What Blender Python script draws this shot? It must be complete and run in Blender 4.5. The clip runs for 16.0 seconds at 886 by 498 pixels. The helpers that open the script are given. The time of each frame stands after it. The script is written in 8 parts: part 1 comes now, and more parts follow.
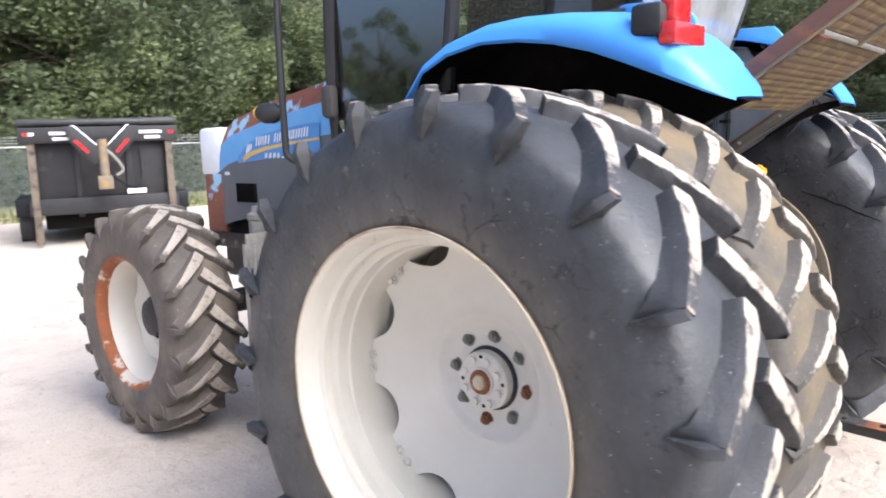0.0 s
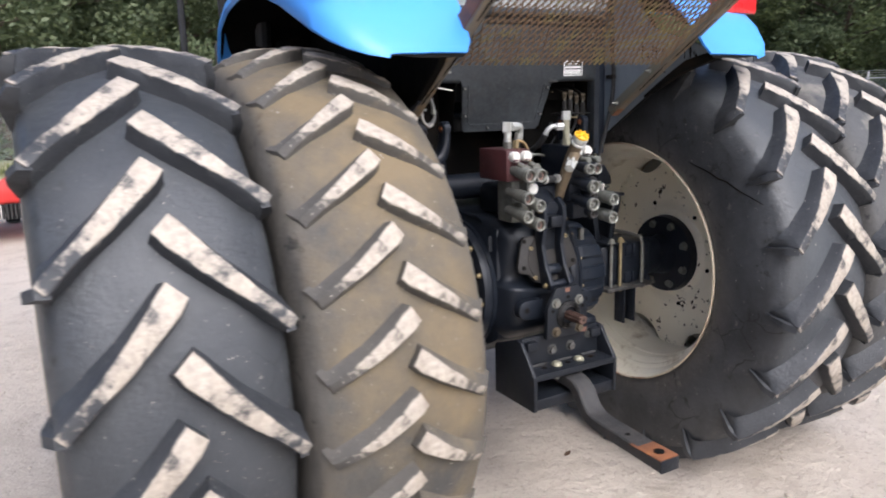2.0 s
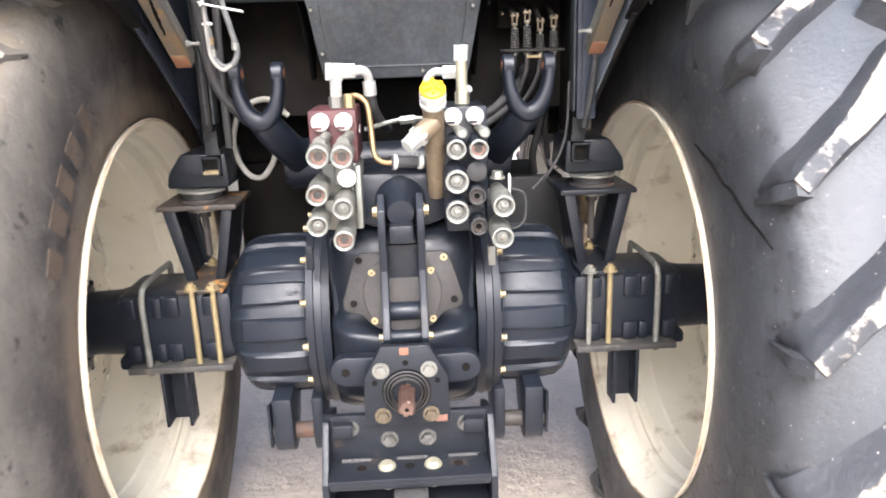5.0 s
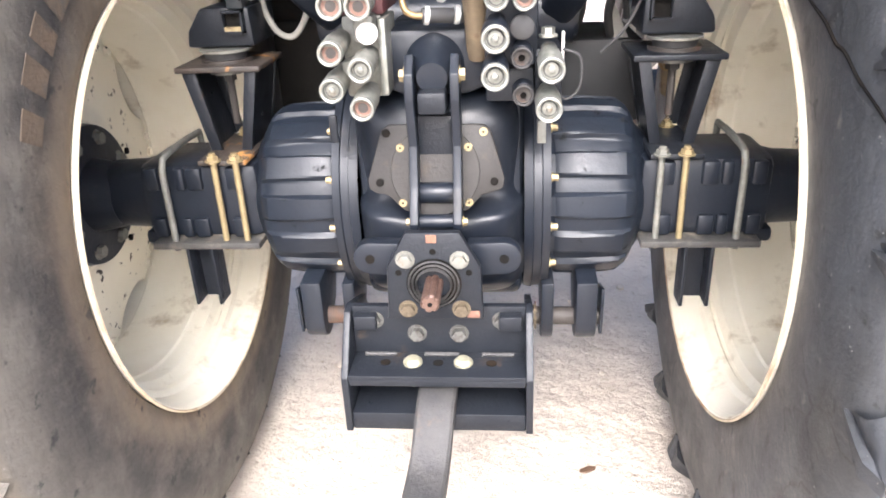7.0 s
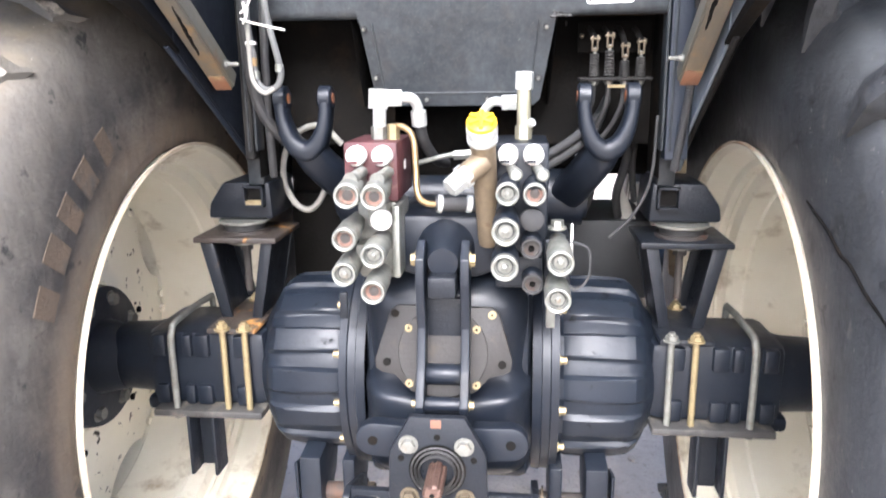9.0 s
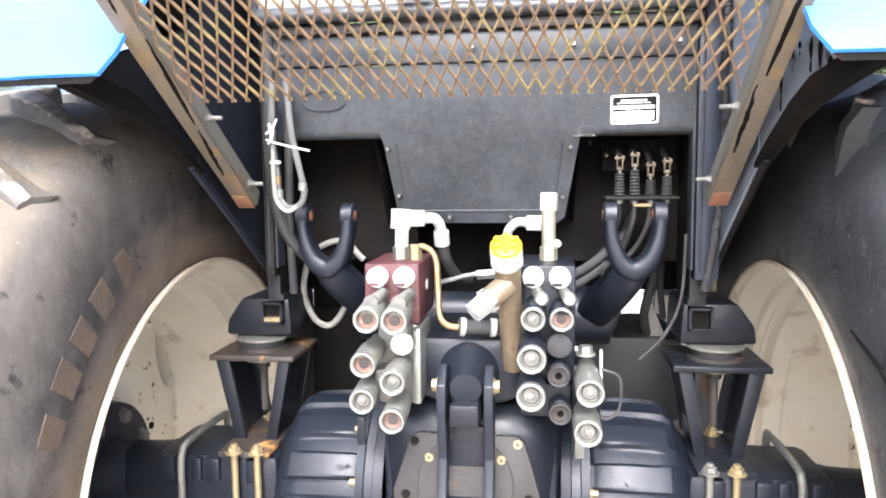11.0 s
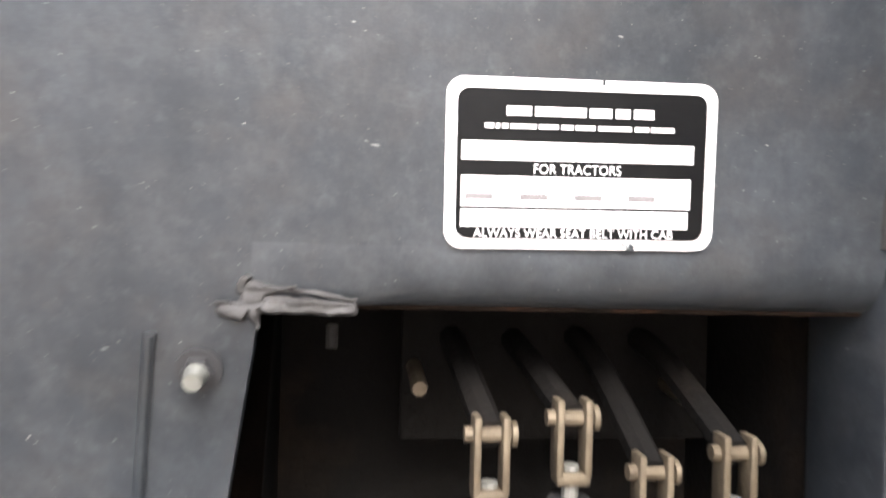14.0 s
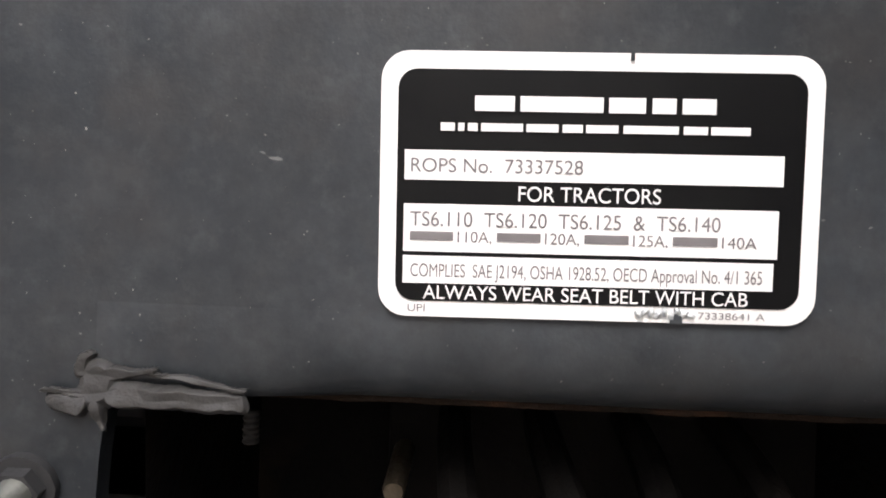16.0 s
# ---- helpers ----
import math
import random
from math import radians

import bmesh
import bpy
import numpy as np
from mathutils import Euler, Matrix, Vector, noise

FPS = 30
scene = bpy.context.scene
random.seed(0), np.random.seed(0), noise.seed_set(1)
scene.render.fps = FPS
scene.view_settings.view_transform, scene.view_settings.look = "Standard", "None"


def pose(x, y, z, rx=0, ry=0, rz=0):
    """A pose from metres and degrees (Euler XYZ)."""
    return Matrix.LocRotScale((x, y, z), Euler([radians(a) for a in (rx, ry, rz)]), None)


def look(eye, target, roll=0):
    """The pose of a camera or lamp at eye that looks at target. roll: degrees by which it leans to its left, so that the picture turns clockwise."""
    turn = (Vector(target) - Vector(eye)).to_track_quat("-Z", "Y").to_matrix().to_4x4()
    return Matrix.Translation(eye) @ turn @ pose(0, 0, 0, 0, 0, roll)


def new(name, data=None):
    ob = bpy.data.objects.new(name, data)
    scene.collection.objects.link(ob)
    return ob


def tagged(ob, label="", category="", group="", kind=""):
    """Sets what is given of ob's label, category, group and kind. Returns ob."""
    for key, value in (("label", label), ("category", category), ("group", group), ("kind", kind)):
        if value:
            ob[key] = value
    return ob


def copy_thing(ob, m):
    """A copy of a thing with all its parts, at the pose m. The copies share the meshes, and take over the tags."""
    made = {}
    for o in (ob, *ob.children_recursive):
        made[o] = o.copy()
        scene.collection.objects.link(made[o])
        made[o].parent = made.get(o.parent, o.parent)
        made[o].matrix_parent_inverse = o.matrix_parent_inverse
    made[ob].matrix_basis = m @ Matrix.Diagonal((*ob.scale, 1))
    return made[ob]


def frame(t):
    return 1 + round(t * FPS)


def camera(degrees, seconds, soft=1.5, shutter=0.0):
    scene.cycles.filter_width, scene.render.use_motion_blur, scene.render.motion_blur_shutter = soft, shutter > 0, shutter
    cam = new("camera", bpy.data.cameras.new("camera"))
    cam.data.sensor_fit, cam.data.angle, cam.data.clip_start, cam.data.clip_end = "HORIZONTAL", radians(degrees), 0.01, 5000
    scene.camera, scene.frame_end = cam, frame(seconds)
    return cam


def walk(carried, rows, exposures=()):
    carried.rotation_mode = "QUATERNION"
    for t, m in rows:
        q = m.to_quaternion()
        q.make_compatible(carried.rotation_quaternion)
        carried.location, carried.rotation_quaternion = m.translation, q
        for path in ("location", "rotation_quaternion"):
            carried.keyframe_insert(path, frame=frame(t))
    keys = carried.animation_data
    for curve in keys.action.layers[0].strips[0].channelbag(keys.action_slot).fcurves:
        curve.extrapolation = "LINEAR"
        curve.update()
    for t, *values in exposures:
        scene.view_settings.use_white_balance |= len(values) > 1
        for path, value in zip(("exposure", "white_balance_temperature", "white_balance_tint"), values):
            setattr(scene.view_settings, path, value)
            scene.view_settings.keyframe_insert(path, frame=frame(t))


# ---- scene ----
cam = camera(62.8, 16.0, soft=1.8, shutter=0.4)
PATH = [
    (0, (-2.965, -1.029, 1.595), (-1.491, 0.29, 1.302), -1.9),
    (0.5, (-2.653, -1.341, 1.59), (-1.325, 0.12, 1.27), -0.4),
    (1, (-2.319, -1.599, 1.583), (-1.102, -0.05, 1.239), 0.5),
    (1.5, (-1.967, -1.772, 1.585), (-0.869, -0.144, 1.211), -1.1),
    (2, (-1.584, -1.988, 1.586), (-0.621, -0.284, 1.175), -1.6),
    (2.5, (-1.198, -2.036, 1.573), (-0.372, -0.271, 1.12), -0.7),
    (3, (-0.853, -2.037, 1.542), (-0.165, -0.219, 1.07), -1.1),
    (3.5, (-0.52, -1.992, 1.532), (0.007, -0.121, 1.059), -2.5),
    (3.7, (-0.407, -1.952, 1.532), (0.002, -0.054, 1.055), -3.1),
    (5.8, (0.105, -1.258, 1.473), (0.03, 0.629, 0.813), -1.6),
    (6, (0.113, -1.251, 1.458), (-0.021, 0.614, 0.749), -2.0),
    (6.5, (0.134, -1.258, 1.453), (-0.021, 0.56, 0.635), -2.3),
    (7, (0.14, -1.267, 1.451), (-0.041, 0.54, 0.612), -2.6),
    (7.5, (0.143, -1.259, 1.466), (-0.038, 0.583, 0.708), -2.3),
    (8, (0.15, -1.245, 1.487), (-0.026, 0.635, 0.827), -1.8),
    (8.5, (0.143, -1.243, 1.5), (-0.089, 0.658, 0.926), -1.5),
    (9, (0.142, -1.24, 1.521), (-0.067, 0.693, 1.05), -0.7),
    (9.2, (0.14, -1.245, 1.526), (-0.073, 0.7, 1.108), -0.1),
    (11.3, (0.135, -1.162, 1.563), (-0.138, 0.809, 1.361), -0.7),
    (11.5, (0.149, -1.054, 1.567), (0.048, 0.929, 1.332), -0.9),
    (12, (0.298, -0.746, 1.569), (0.101, 1.243, 1.497), 0.4),
    (12.5, (0.301, -0.442, 1.584), (0.234, 1.551, 1.727), 1.2),
    (12.8, (0.274, -0.348, 1.564), (0.145, 1.622, 1.855), 2.7),
    (13, (0.254, -0.258, 1.589), (0.218, 1.732, 1.786), 2.2),
    (13.5, (0.215, -0.064, 1.609), (0.475, 1.918, 1.689), 3.0),
    (14, (0.243, 0.06, 1.651), (0.46, 2.048, 1.653), 1.5),
    (14.5, (0.277, 0.121, 1.662), (0.248, 2.12, 1.709), 1.5),
    (15, (0.285, 0.139, 1.663), (0.309, 2.134, 1.799), 1.8),
    (15.5, (0.288, 0.139, 1.663), (0.227, 2.138, 1.673), 2.2),
    (16, (0.288, 0.142, 1.664), (0.22, 2.141, 1.694), 2.2),
]
walk(cam, [(t, look(eye, target, roll)) for t, eye, target, roll in PATH],
     [(t, e, k, 10) for t, e, k in ((0, 1.37, 5650), (1.0, 0.97, 5650), (1.5, 0.74, 5590), (2.5, 0.9, 5670), (3.5, 1.58, 5690), (5.8, 2.42, 5770), (7, 2.5, 5770), (9.2, 2.55, 5500), (11.3, 2.6, 5620), (12, 2.5, 5600), (12.5, 2.48, 5600), (13, 2.45, 5780), (13.5, 2.5, 5830), (14, 2.44, 5880), (14.5, 2.06, 5920), (15, 1.4, 5880), (16, 0.92, 5880))])


# ---- light ----
world = bpy.data.worlds.new("sky")
scene.world = world
world.use_nodes = True
wn = world.node_tree.nodes
sky = wn.new("ShaderNodeTexSky")
sky.sky_type, sky.sun_disc = "NISHITA", False
SUN_EL, SUN_AZ = 44.0, 179.0
sky.sun_elevation, sky.sun_rotation = radians(SUN_EL), radians(SUN_AZ)
sky.air_density, sky.dust_density, sky.ozone_density = 0.7, 8.0, 1.0
world.node_tree.links.new(sky.outputs[0], wn["Background"].inputs[0])
wn["Background"].inputs[1].default_value = 0.15
sun = new("sun", bpy.data.lights.new("sun", "SUN"))
sun.data.energy, sun.data.angle, sun.data.color = 0.45, radians(40), (1.0, 0.985, 0.96)
_a, _e = radians(SUN_AZ), radians(SUN_EL)
sun.matrix_world = look((0, 0, 0), (-math.sin(_a) * math.cos(_e), -math.cos(_a) * math.cos(_e), -math.sin(_e)))


# ---- materials ----
def nodes_of(name):
    m = bpy.data.materials.new(name)
    m.use_nodes = True
    nt = m.node_tree
    return m, nt, nt.nodes["Principled BSDF"]


def noise_fac(nt, scale, lo, hi, detail=6, coord="Object", stretch=None):
    tc = nt.nodes.new("ShaderNodeTexCoord")
    src = tc.outputs[coord]
    if stretch:
        mp = nt.nodes.new("ShaderNodeMapping")
        mp.inputs["Scale"].default_value = stretch
        nt.links.new(src, mp.inputs[0])
        src = mp.outputs[0]
    n = nt.nodes.new("ShaderNodeTexNoise")
    n.inputs["Scale"].default_value, n.inputs["Detail"].default_value = scale, detail
    n.inputs["Roughness"].default_value = 0.65
    nt.links.new(src, n.inputs["Vector"])
    r = nt.nodes.new("ShaderNodeMapRange")
    r.inputs["From Min"].default_value, r.inputs["From Max"].default_value = lo, hi
    nt.links.new(n.outputs["Fac"], r.inputs["Value"])
    return r.outputs[0]


def mixc(nt, fac, a, b):
    mx = nt.nodes.new("ShaderNodeMix")
    mx.data_type = "RGBA"
    nt.links.new(fac, mx.inputs["Factor"])
    for v, s in ((a, 6), (b, 7)):
        if isinstance(v, tuple):
            mx.inputs[s].default_value = (*v, 1)
        else:
            nt.links.new(v, mx.inputs[s])
    return mx.outputs[2]


def math_node(nt, op, a, b):
    n = nt.nodes.new("ShaderNodeMath")
    n.operation = op
    n.use_clamp = op != "GREATER_THAN"
    for i, v in enumerate((a, b)):
        if isinstance(v, (int, float)):
            n.inputs[i].default_value = v
        else:
            nt.links.new(v, n.inputs[i])
    return n.outputs[0]


def surf(name, base, base2=None, rough=0.6, rough2=None, metal=0.0, scale=8.0, spot=None, spot_scale=3.0, spot_lo=0.55, spot_hi=0.65,
         bump=0.15, bump_scale=120.0, stretch=None, spot_rough=0.9, coat=0.0, spec=0.5):
    """Two-scale surface: grain between two colours, with patches of a third (dirt, rust, wear), and fine relief."""
    m, nt, p = nodes_of(name)
    base2 = base2 or tuple(c * 0.8 for c in base)
    col = mixc(nt, noise_fac(nt, scale, 0.3, 0.7, stretch=stretch), base, base2)
    rg = noise_fac(nt, scale * 2.3, 0.3, 0.7)
    mr = nt.nodes.new("ShaderNodeMapRange")
    mr.inputs["To Min"].default_value, mr.inputs["To Max"].default_value = rough, rough2 or min(1, rough + 0.12)
    nt.links.new(rg, mr.inputs["Value"])
    rout = mr.outputs[0]
    p.inputs["Metallic"].default_value = metal
    if spot:
        f = noise_fac(nt, spot_scale, spot_lo, spot_hi, 10)
        col = mixc(nt, f, col, spot)
        rm = nt.nodes.new("ShaderNodeMix")
        nt.links.new(f, rm.inputs["Factor"])
        nt.links.new(rout, rm.inputs[2])
        rm.inputs[3].default_value = spot_rough
        rout = rm.outputs[0]
        if metal:
            inv = math_node(nt, "SUBTRACT", 1.0, f)
            nt.links.new(math_node(nt, "MULTIPLY", inv, metal), p.inputs["Metallic"])
    nt.links.new(col, p.inputs["Base Color"])
    nt.links.new(rout, p.inputs["Roughness"])
    p.inputs["Coat Weight"].default_value = coat
    p.inputs["Specular IOR Level"].default_value = spec
    if bump:
        b = nt.nodes.new("ShaderNodeBump")
        b.inputs["Strength"].default_value, b.inputs["Distance"].default_value = bump, 0.004
        nt.links.new(noise_fac(nt, bump_scale, 0.2, 0.8, 4), b.inputs["Height"])
        nt.links.new(b.outputs[0], p.inputs["Normal"])
    return m


def tyre_mat(name, base, base2, mud, mud_lo, mud_hi, crown=None, wall=None, rough=0.6, bead=0.74, dust=(0.118, 0.096, 0.073), cracks=True):
    """Rubber with dust and mud; crown is the colour of dried clay on the worn tops of bars."""
    m, nt, p = nodes_of(name)
    col = mixc(nt, noise_fac(nt, 5, 0.3, 0.7), base, base2)
    col = mixc(nt, noise_fac(nt, 2.5, mud_lo, mud_hi, 8), col, mud)
    fine = noise_fac(nt, 60, 0.3, 0.75, 8)
    col = mixc(nt, noise_fac(nt, 85, 0.70, 0.74, 2), col, (0.34, 0.31, 0.27))
    if wall:
        tc = nt.nodes.new("ShaderNodeTexCoord")
        sx = nt.nodes.new("ShaderNodeSeparateXYZ")
        nt.links.new(tc.outputs["Object"], sx.inputs[0])
        yy = nt.nodes.new("ShaderNodeMath")
        yy.operation = "MULTIPLY"
        zz = nt.nodes.new("ShaderNodeMath")
        zz.operation = "MULTIPLY"
        for n, o in ((yy, 1), (zz, 2)):
            nt.links.new(sx.outputs[o], n.inputs[0])
            nt.links.new(sx.outputs[o], n.inputs[1])
        s = nt.nodes.new("ShaderNodeMath")
        s.operation = "ADD"
        nt.links.new(yy.outputs[0], s.inputs[0])
        nt.links.new(zz.outputs[0], s.inputs[1])
        q = nt.nodes.new("ShaderNodeMath")
        q.operation = "SQRT"
        nt.links.new(s.outputs[0], q.inputs[0])
        # sidewalls: bare rubber with brown dust that thickens towards the bead, and dark scuffs
        w = nt.nodes.new("ShaderNodeMapRange")
        w.inputs["From Min"].default_value, w.inputs["From Max"].default_value = 0.845, 0.80
        nt.links.new(q.outputs[0], w.inputs["Value"])
        d = nt.nodes.new("ShaderNodeMapRange")
        d.inputs["From Min"].default_value, d.inputs["From Max"].default_value = bead, 0.53
        nt.links.new(q.outputs[0], d.inputs["Value"])
        rub = mixc(nt, noise_fac(nt, 5, 0.3, 0.66, 9), wall, tuple(c * (0.42 if cracks else 0.6) for c in wall))
        rub = mixc(nt, math_node(nt, "MULTIPLY", d.outputs[0], noise_fac(nt, 4, 0.22, 0.58, 10)), rub, dust)
        rub = mixc(nt, noise_fac(nt, 16, 0.60, 0.66, 10), rub, (0.022, 0.022, 0.022))
        rub = mixc(nt, noise_fac(nt, 26, 0.62, 0.76, 10), rub, (0.17, 0.158, 0.14))
        # fine cracks, in patches
        warp = nt.nodes.new("ShaderNodeTexNoise")
        warp.inputs["Scale"].default_value, warp.inputs["Detail"].default_value = 7, 5
        nt.links.new(tc.outputs["Object"], warp.inputs["Vector"])
        shift = nt.nodes.new("ShaderNodeVectorMath")
        shift.operation = "MULTIPLY_ADD"
        nt.links.new(warp.outputs["Color"], shift.inputs[0])
        shift.inputs[1].default_value = (0.16, 0.16, 0.16)
        nt.links.new(tc.outputs["Object"], shift.inputs[2])
        vor = nt.nodes.new("ShaderNodeTexVoronoi")
        vor.feature = "DISTANCE_TO_EDGE"
        vor.inputs["Scale"].default_value = 6.5
        nt.links.new(shift.outputs[0], vor.inputs["Vector"])
        line = nt.nodes.new("ShaderNodeMapRange")
        line.inputs["From Min"].default_value, line.inputs["From Max"].default_value = 0.022, 0.006
        nt.links.new(vor.outputs["Distance"], line.inputs["Value"])
        crack = math_node(nt, "MULTIPLY", line.outputs[0], noise_fac(nt, 3.5, 0.52, 0.60, 4))
        rub = mixc(nt, crack, rub, (0.008, 0.008, 0.008)) if cracks else rub
        rub = mixc(nt, math_node(nt, "MULTIPLY", noise_fac(nt, 11, 0.45, 0.75, 12, stretch=(1, 1.8, 0.7)), 0.45), rub, (0.018, 0.018, 0.019))
        if not cracks:
            # black grime in a ring outside the dusty bead
            g = nt.nodes.new("ShaderNodeMapRange")
            g.inputs["From Min"].default_value, g.inputs["From Max"].default_value = 0.74, 0.66
            g2 = nt.nodes.new("ShaderNodeMapRange")
            g2.inputs["From Min"].default_value, g2.inputs["From Max"].default_value = 0.565, 0.60
            for n in (g, g2):
                nt.links.new(q.outputs[0], n.inputs["Value"])
            ring = math_node(nt, "MULTIPLY", math_node(nt, "MULTIPLY", g.outputs[0], g2.outputs[0]), noise_fac(nt, 5, 0.36, 0.56, 8))
            rub = mixc(nt, math_node(nt, "MULTIPLY", ring, 0.85), rub, (0.026, 0.025, 0.026))
        else:
            # small pale scuffs
            rub = mixc(nt, noise_fac(nt, 75, 0.68, 0.73, 4), rub, (0.30, 0.29, 0.27))
        col = mixc(nt, w.outputs[0], col, rub)
    if crown:
        at = nt.nodes.new("ShaderNodeAttribute")
        at.attribute_name = "crown"
        add = nt.nodes.new("ShaderNodeMath")
        add.operation = "ADD"
        nt.links.new(at.outputs["Fac"], add.inputs[0])
        both = nt.nodes.new("ShaderNodeMath")
        both.operation = "ADD"
        nt.links.new(math_node(nt, "MULTIPLY", noise_fac(nt, 70, 0.25, 0.75, 12), 0.45), both.inputs[0])
        nt.links.new(math_node(nt, "MULTIPLY", noise_fac(nt, 15, 0.3, 0.7, 3), 0.65), both.inputs[1])
        nt.links.new(both.outputs[0], add.inputs[1])
        edge = nt.nodes.new("ShaderNodeMapRange")
        edge.inputs["From Min"].default_value, edge.inputs["From Max"].default_value = 1.07, 1.37
        nt.links.new(add.outputs[0], edge.inputs["Value"])
        blot = edge.outputs[0]
        grit = mixc(nt, noise_fac(nt, 60, 0.40, 0.75, 12), crown, tuple(c * 0.6 for c in crown))
        col = mixc(nt, blot, col, grit)
    nt.links.new(col, p.inputs["Base Color"])
    rr = nt.nodes.new("ShaderNodeMapRange")
    rr.inputs["To Min"].default_value, rr.inputs["To Max"].default_value = rough - 0.1, rough + 0.15
    nt.links.new(noise_fac(nt, 9, 0.3, 0.7, 8), rr.inputs["Value"])
    nt.links.new(rr.outputs[0], p.inputs["Roughness"])
    b = nt.nodes.new("ShaderNodeBump")
    b.inputs["Strength"].default_value, b.inputs["Distance"].default_value = 0.5 if crown else 0.36, 0.004
    nt.links.new(fine, b.inputs["Height"])
    nt.links.new(b.outputs[0], p.inputs["Normal"])
    return m


def glass_mat(name, tint, haze, haze_amount, ior=1.45):
    """Window glass: clear tinted pane with a film of dust, which on the rear pane paints the reflected sky."""
    m, nt, p = nodes_of(name)
    p.inputs["Base Color"].default_value = (*tint, 1)
    p.inputs["Transmission Weight"].default_value = 1.0
    p.inputs["Roughness"].default_value = 0.02
    p.inputs["IOR"].default_value = ior
    d = nt.nodes.new("ShaderNodeBsdfDiffuse")
    d.inputs[0].default_value = (*haze, 1)
    mx = nt.nodes.new("ShaderNodeMixShader")
    f = math_node(nt, "MULTIPLY", noise_fac(nt, 3, 0.1, 0.6), haze_amount)
    nt.links.new(f, mx.inputs[0])
    nt.links.new(p.outputs[0], mx.inputs[1])
    nt.links.new(d.outputs[0], mx.inputs[2])
    nt.links.new(mx.outputs[0], nt.nodes["Material Output"].inputs[0])
    return m


def panel_mat():
    """Black sheet steel, dull with wiped dust: broad cloudy film, runs down it, pale specks and a few hair scratches."""
    m, nt, p = nodes_of("panel_black")
    col = mixc(nt, noise_fac(nt, 5, 0.3, 0.7, stretch=(1, 1, 0.45)), (0.012, 0.014, 0.0165), (0.020, 0.0233, 0.027))
    film = math_node(nt, "MULTIPLY", noise_fac(nt, 3.2, 0.42, 0.75, 10), noise_fac(nt, 22, 0.2, 0.75, 8, stretch=(1, 1, 0.25)))
    col = mixc(nt, film, col, (0.080, 0.091, 0.100))
    col = mixc(nt, math_node(nt, "MULTIPLY", noise_fac(nt, 30, 0.64, 0.80, 8), 0.6), col, (0.016, 0.015, 0.014))
    mott = math_node(nt, "MULTIPLY", noise_fac(nt, 75, 0.42, 0.72, 12), 0.26)
    col = mixc(nt, mott, col, (0.085, 0.09, 0.09))
    col = mixc(nt, math_node(nt, "MULTIPLY", noise_fac(nt, 38, 0.5, 0.8, 10), 0.25), col, (0.008, 0.008, 0.008))
    col = mixc(nt, math_node(nt, "MULTIPLY", noise_fac(nt, 26, 0.5, 0.72, 10), 0.22), col, (0.055, 0.043, 0.031))
    specks = noise_fac(nt, 800, 0.755, 0.80, 1)
    col = mixc(nt, math_node(nt, "MULTIPLY", specks, 0.7), col, (0.16, 0.155, 0.145))
    col = mixc(nt, noise_fac(nt, 430, 0.80, 0.825, 1), col, (0.24, 0.23, 0.21))
    col = mixc(nt, math_node(nt, "MULTIPLY", noise_fac(nt, 230, 0.42, 0.7, 6), 0.22), col, (0.007, 0.008, 0.009))
    col = mixc(nt, math_node(nt, "MULTIPLY", noise_fac(nt, 130, 0.55, 0.74, 8), 0.30), col, (0.075, 0.082, 0.085))
    hairs = noise_fac(nt, 170, 0.755, 0.775, 2, stretch=(0.6, 1, 1.2))
    col = mixc(nt, math_node(nt, "MULTIPLY", hairs, 0.6), col, (0.2, 0.2, 0.19))
    nt.links.new(col, p.inputs["Base Color"])
    p.inputs["Specular IOR Level"].default_value = 0.32
    rr = nt.nodes.new("ShaderNodeMapRange")
    rr.inputs["To Min"].default_value, rr.inputs["To Max"].default_value = 0.34, 0.6
    nt.links.new(film, rr.inputs["Value"])
    nt.links.new(rr.outputs[0], p.inputs["Roughness"])
    b = nt.nodes.new("ShaderNodeBump")
    b.inputs["Strength"].default_value, b.inputs["Distance"].default_value = 0.05, 0.002
    nt.links.new(noise_fac(nt, 420, 0.2, 0.8, 4), b.inputs["Height"])
    nt.links.new(b.outputs[0], p.inputs["Normal"])
    return m


R_TYRE = 0.89
M_TYRE = tyre_mat("rubber_grey", (0.032, 0.036, 0.042), (0.060, 0.065, 0.072), (0.12, 0.108, 0.09), 0.62, 0.82, wall=(0.062, 0.067, 0.073), rough=0.42, bead=0.64, dust=(0.098, 0.088, 0.074))
M_LUG = tyre_mat("rubber_grey_bar", (0.028, 0.030, 0.034), (0.048, 0.051, 0.056), (0.12, 0.105, 0.085), 0.62, 0.82, crown=(0.46, 0.405, 0.335), wall=(0.062, 0.067, 0.073), rough=0.52, bead=0.64)
M_TYREMUD = tyre_mat("rubber_muddy", (0.064, 0.062, 0.058), (0.10, 0.09, 0.070), (0.172, 0.132, 0.076), 0.36, 0.60, wall=(0.128, 0.117, 0.102), rough=0.75, bead=0.66, dust=(0.15, 0.112, 0.075), cracks=False)
M_LUGMUD = tyre_mat("rubber_muddy_bar", (0.065, 0.062, 0.058), (0.10, 0.09, 0.074), (0.17, 0.135, 0.085), 0.48, 0.66, crown=(0.46, 0.405, 0.335), wall=(0.128, 0.117, 0.102), rough=0.75, bead=0.66, dust=(0.15, 0.112, 0.075), cracks=False)
M_TYREDARK = tyre_mat("rubber_dark", (0.044, 0.049, 0.056), (0.072, 0.078, 0.085), (0.12, 0.108, 0.09), 0.62, 0.82, wall=(0.068, 0.072, 0.077), rough=0.45, bead=0.62, dust=(0.085, 0.080, 0.074))
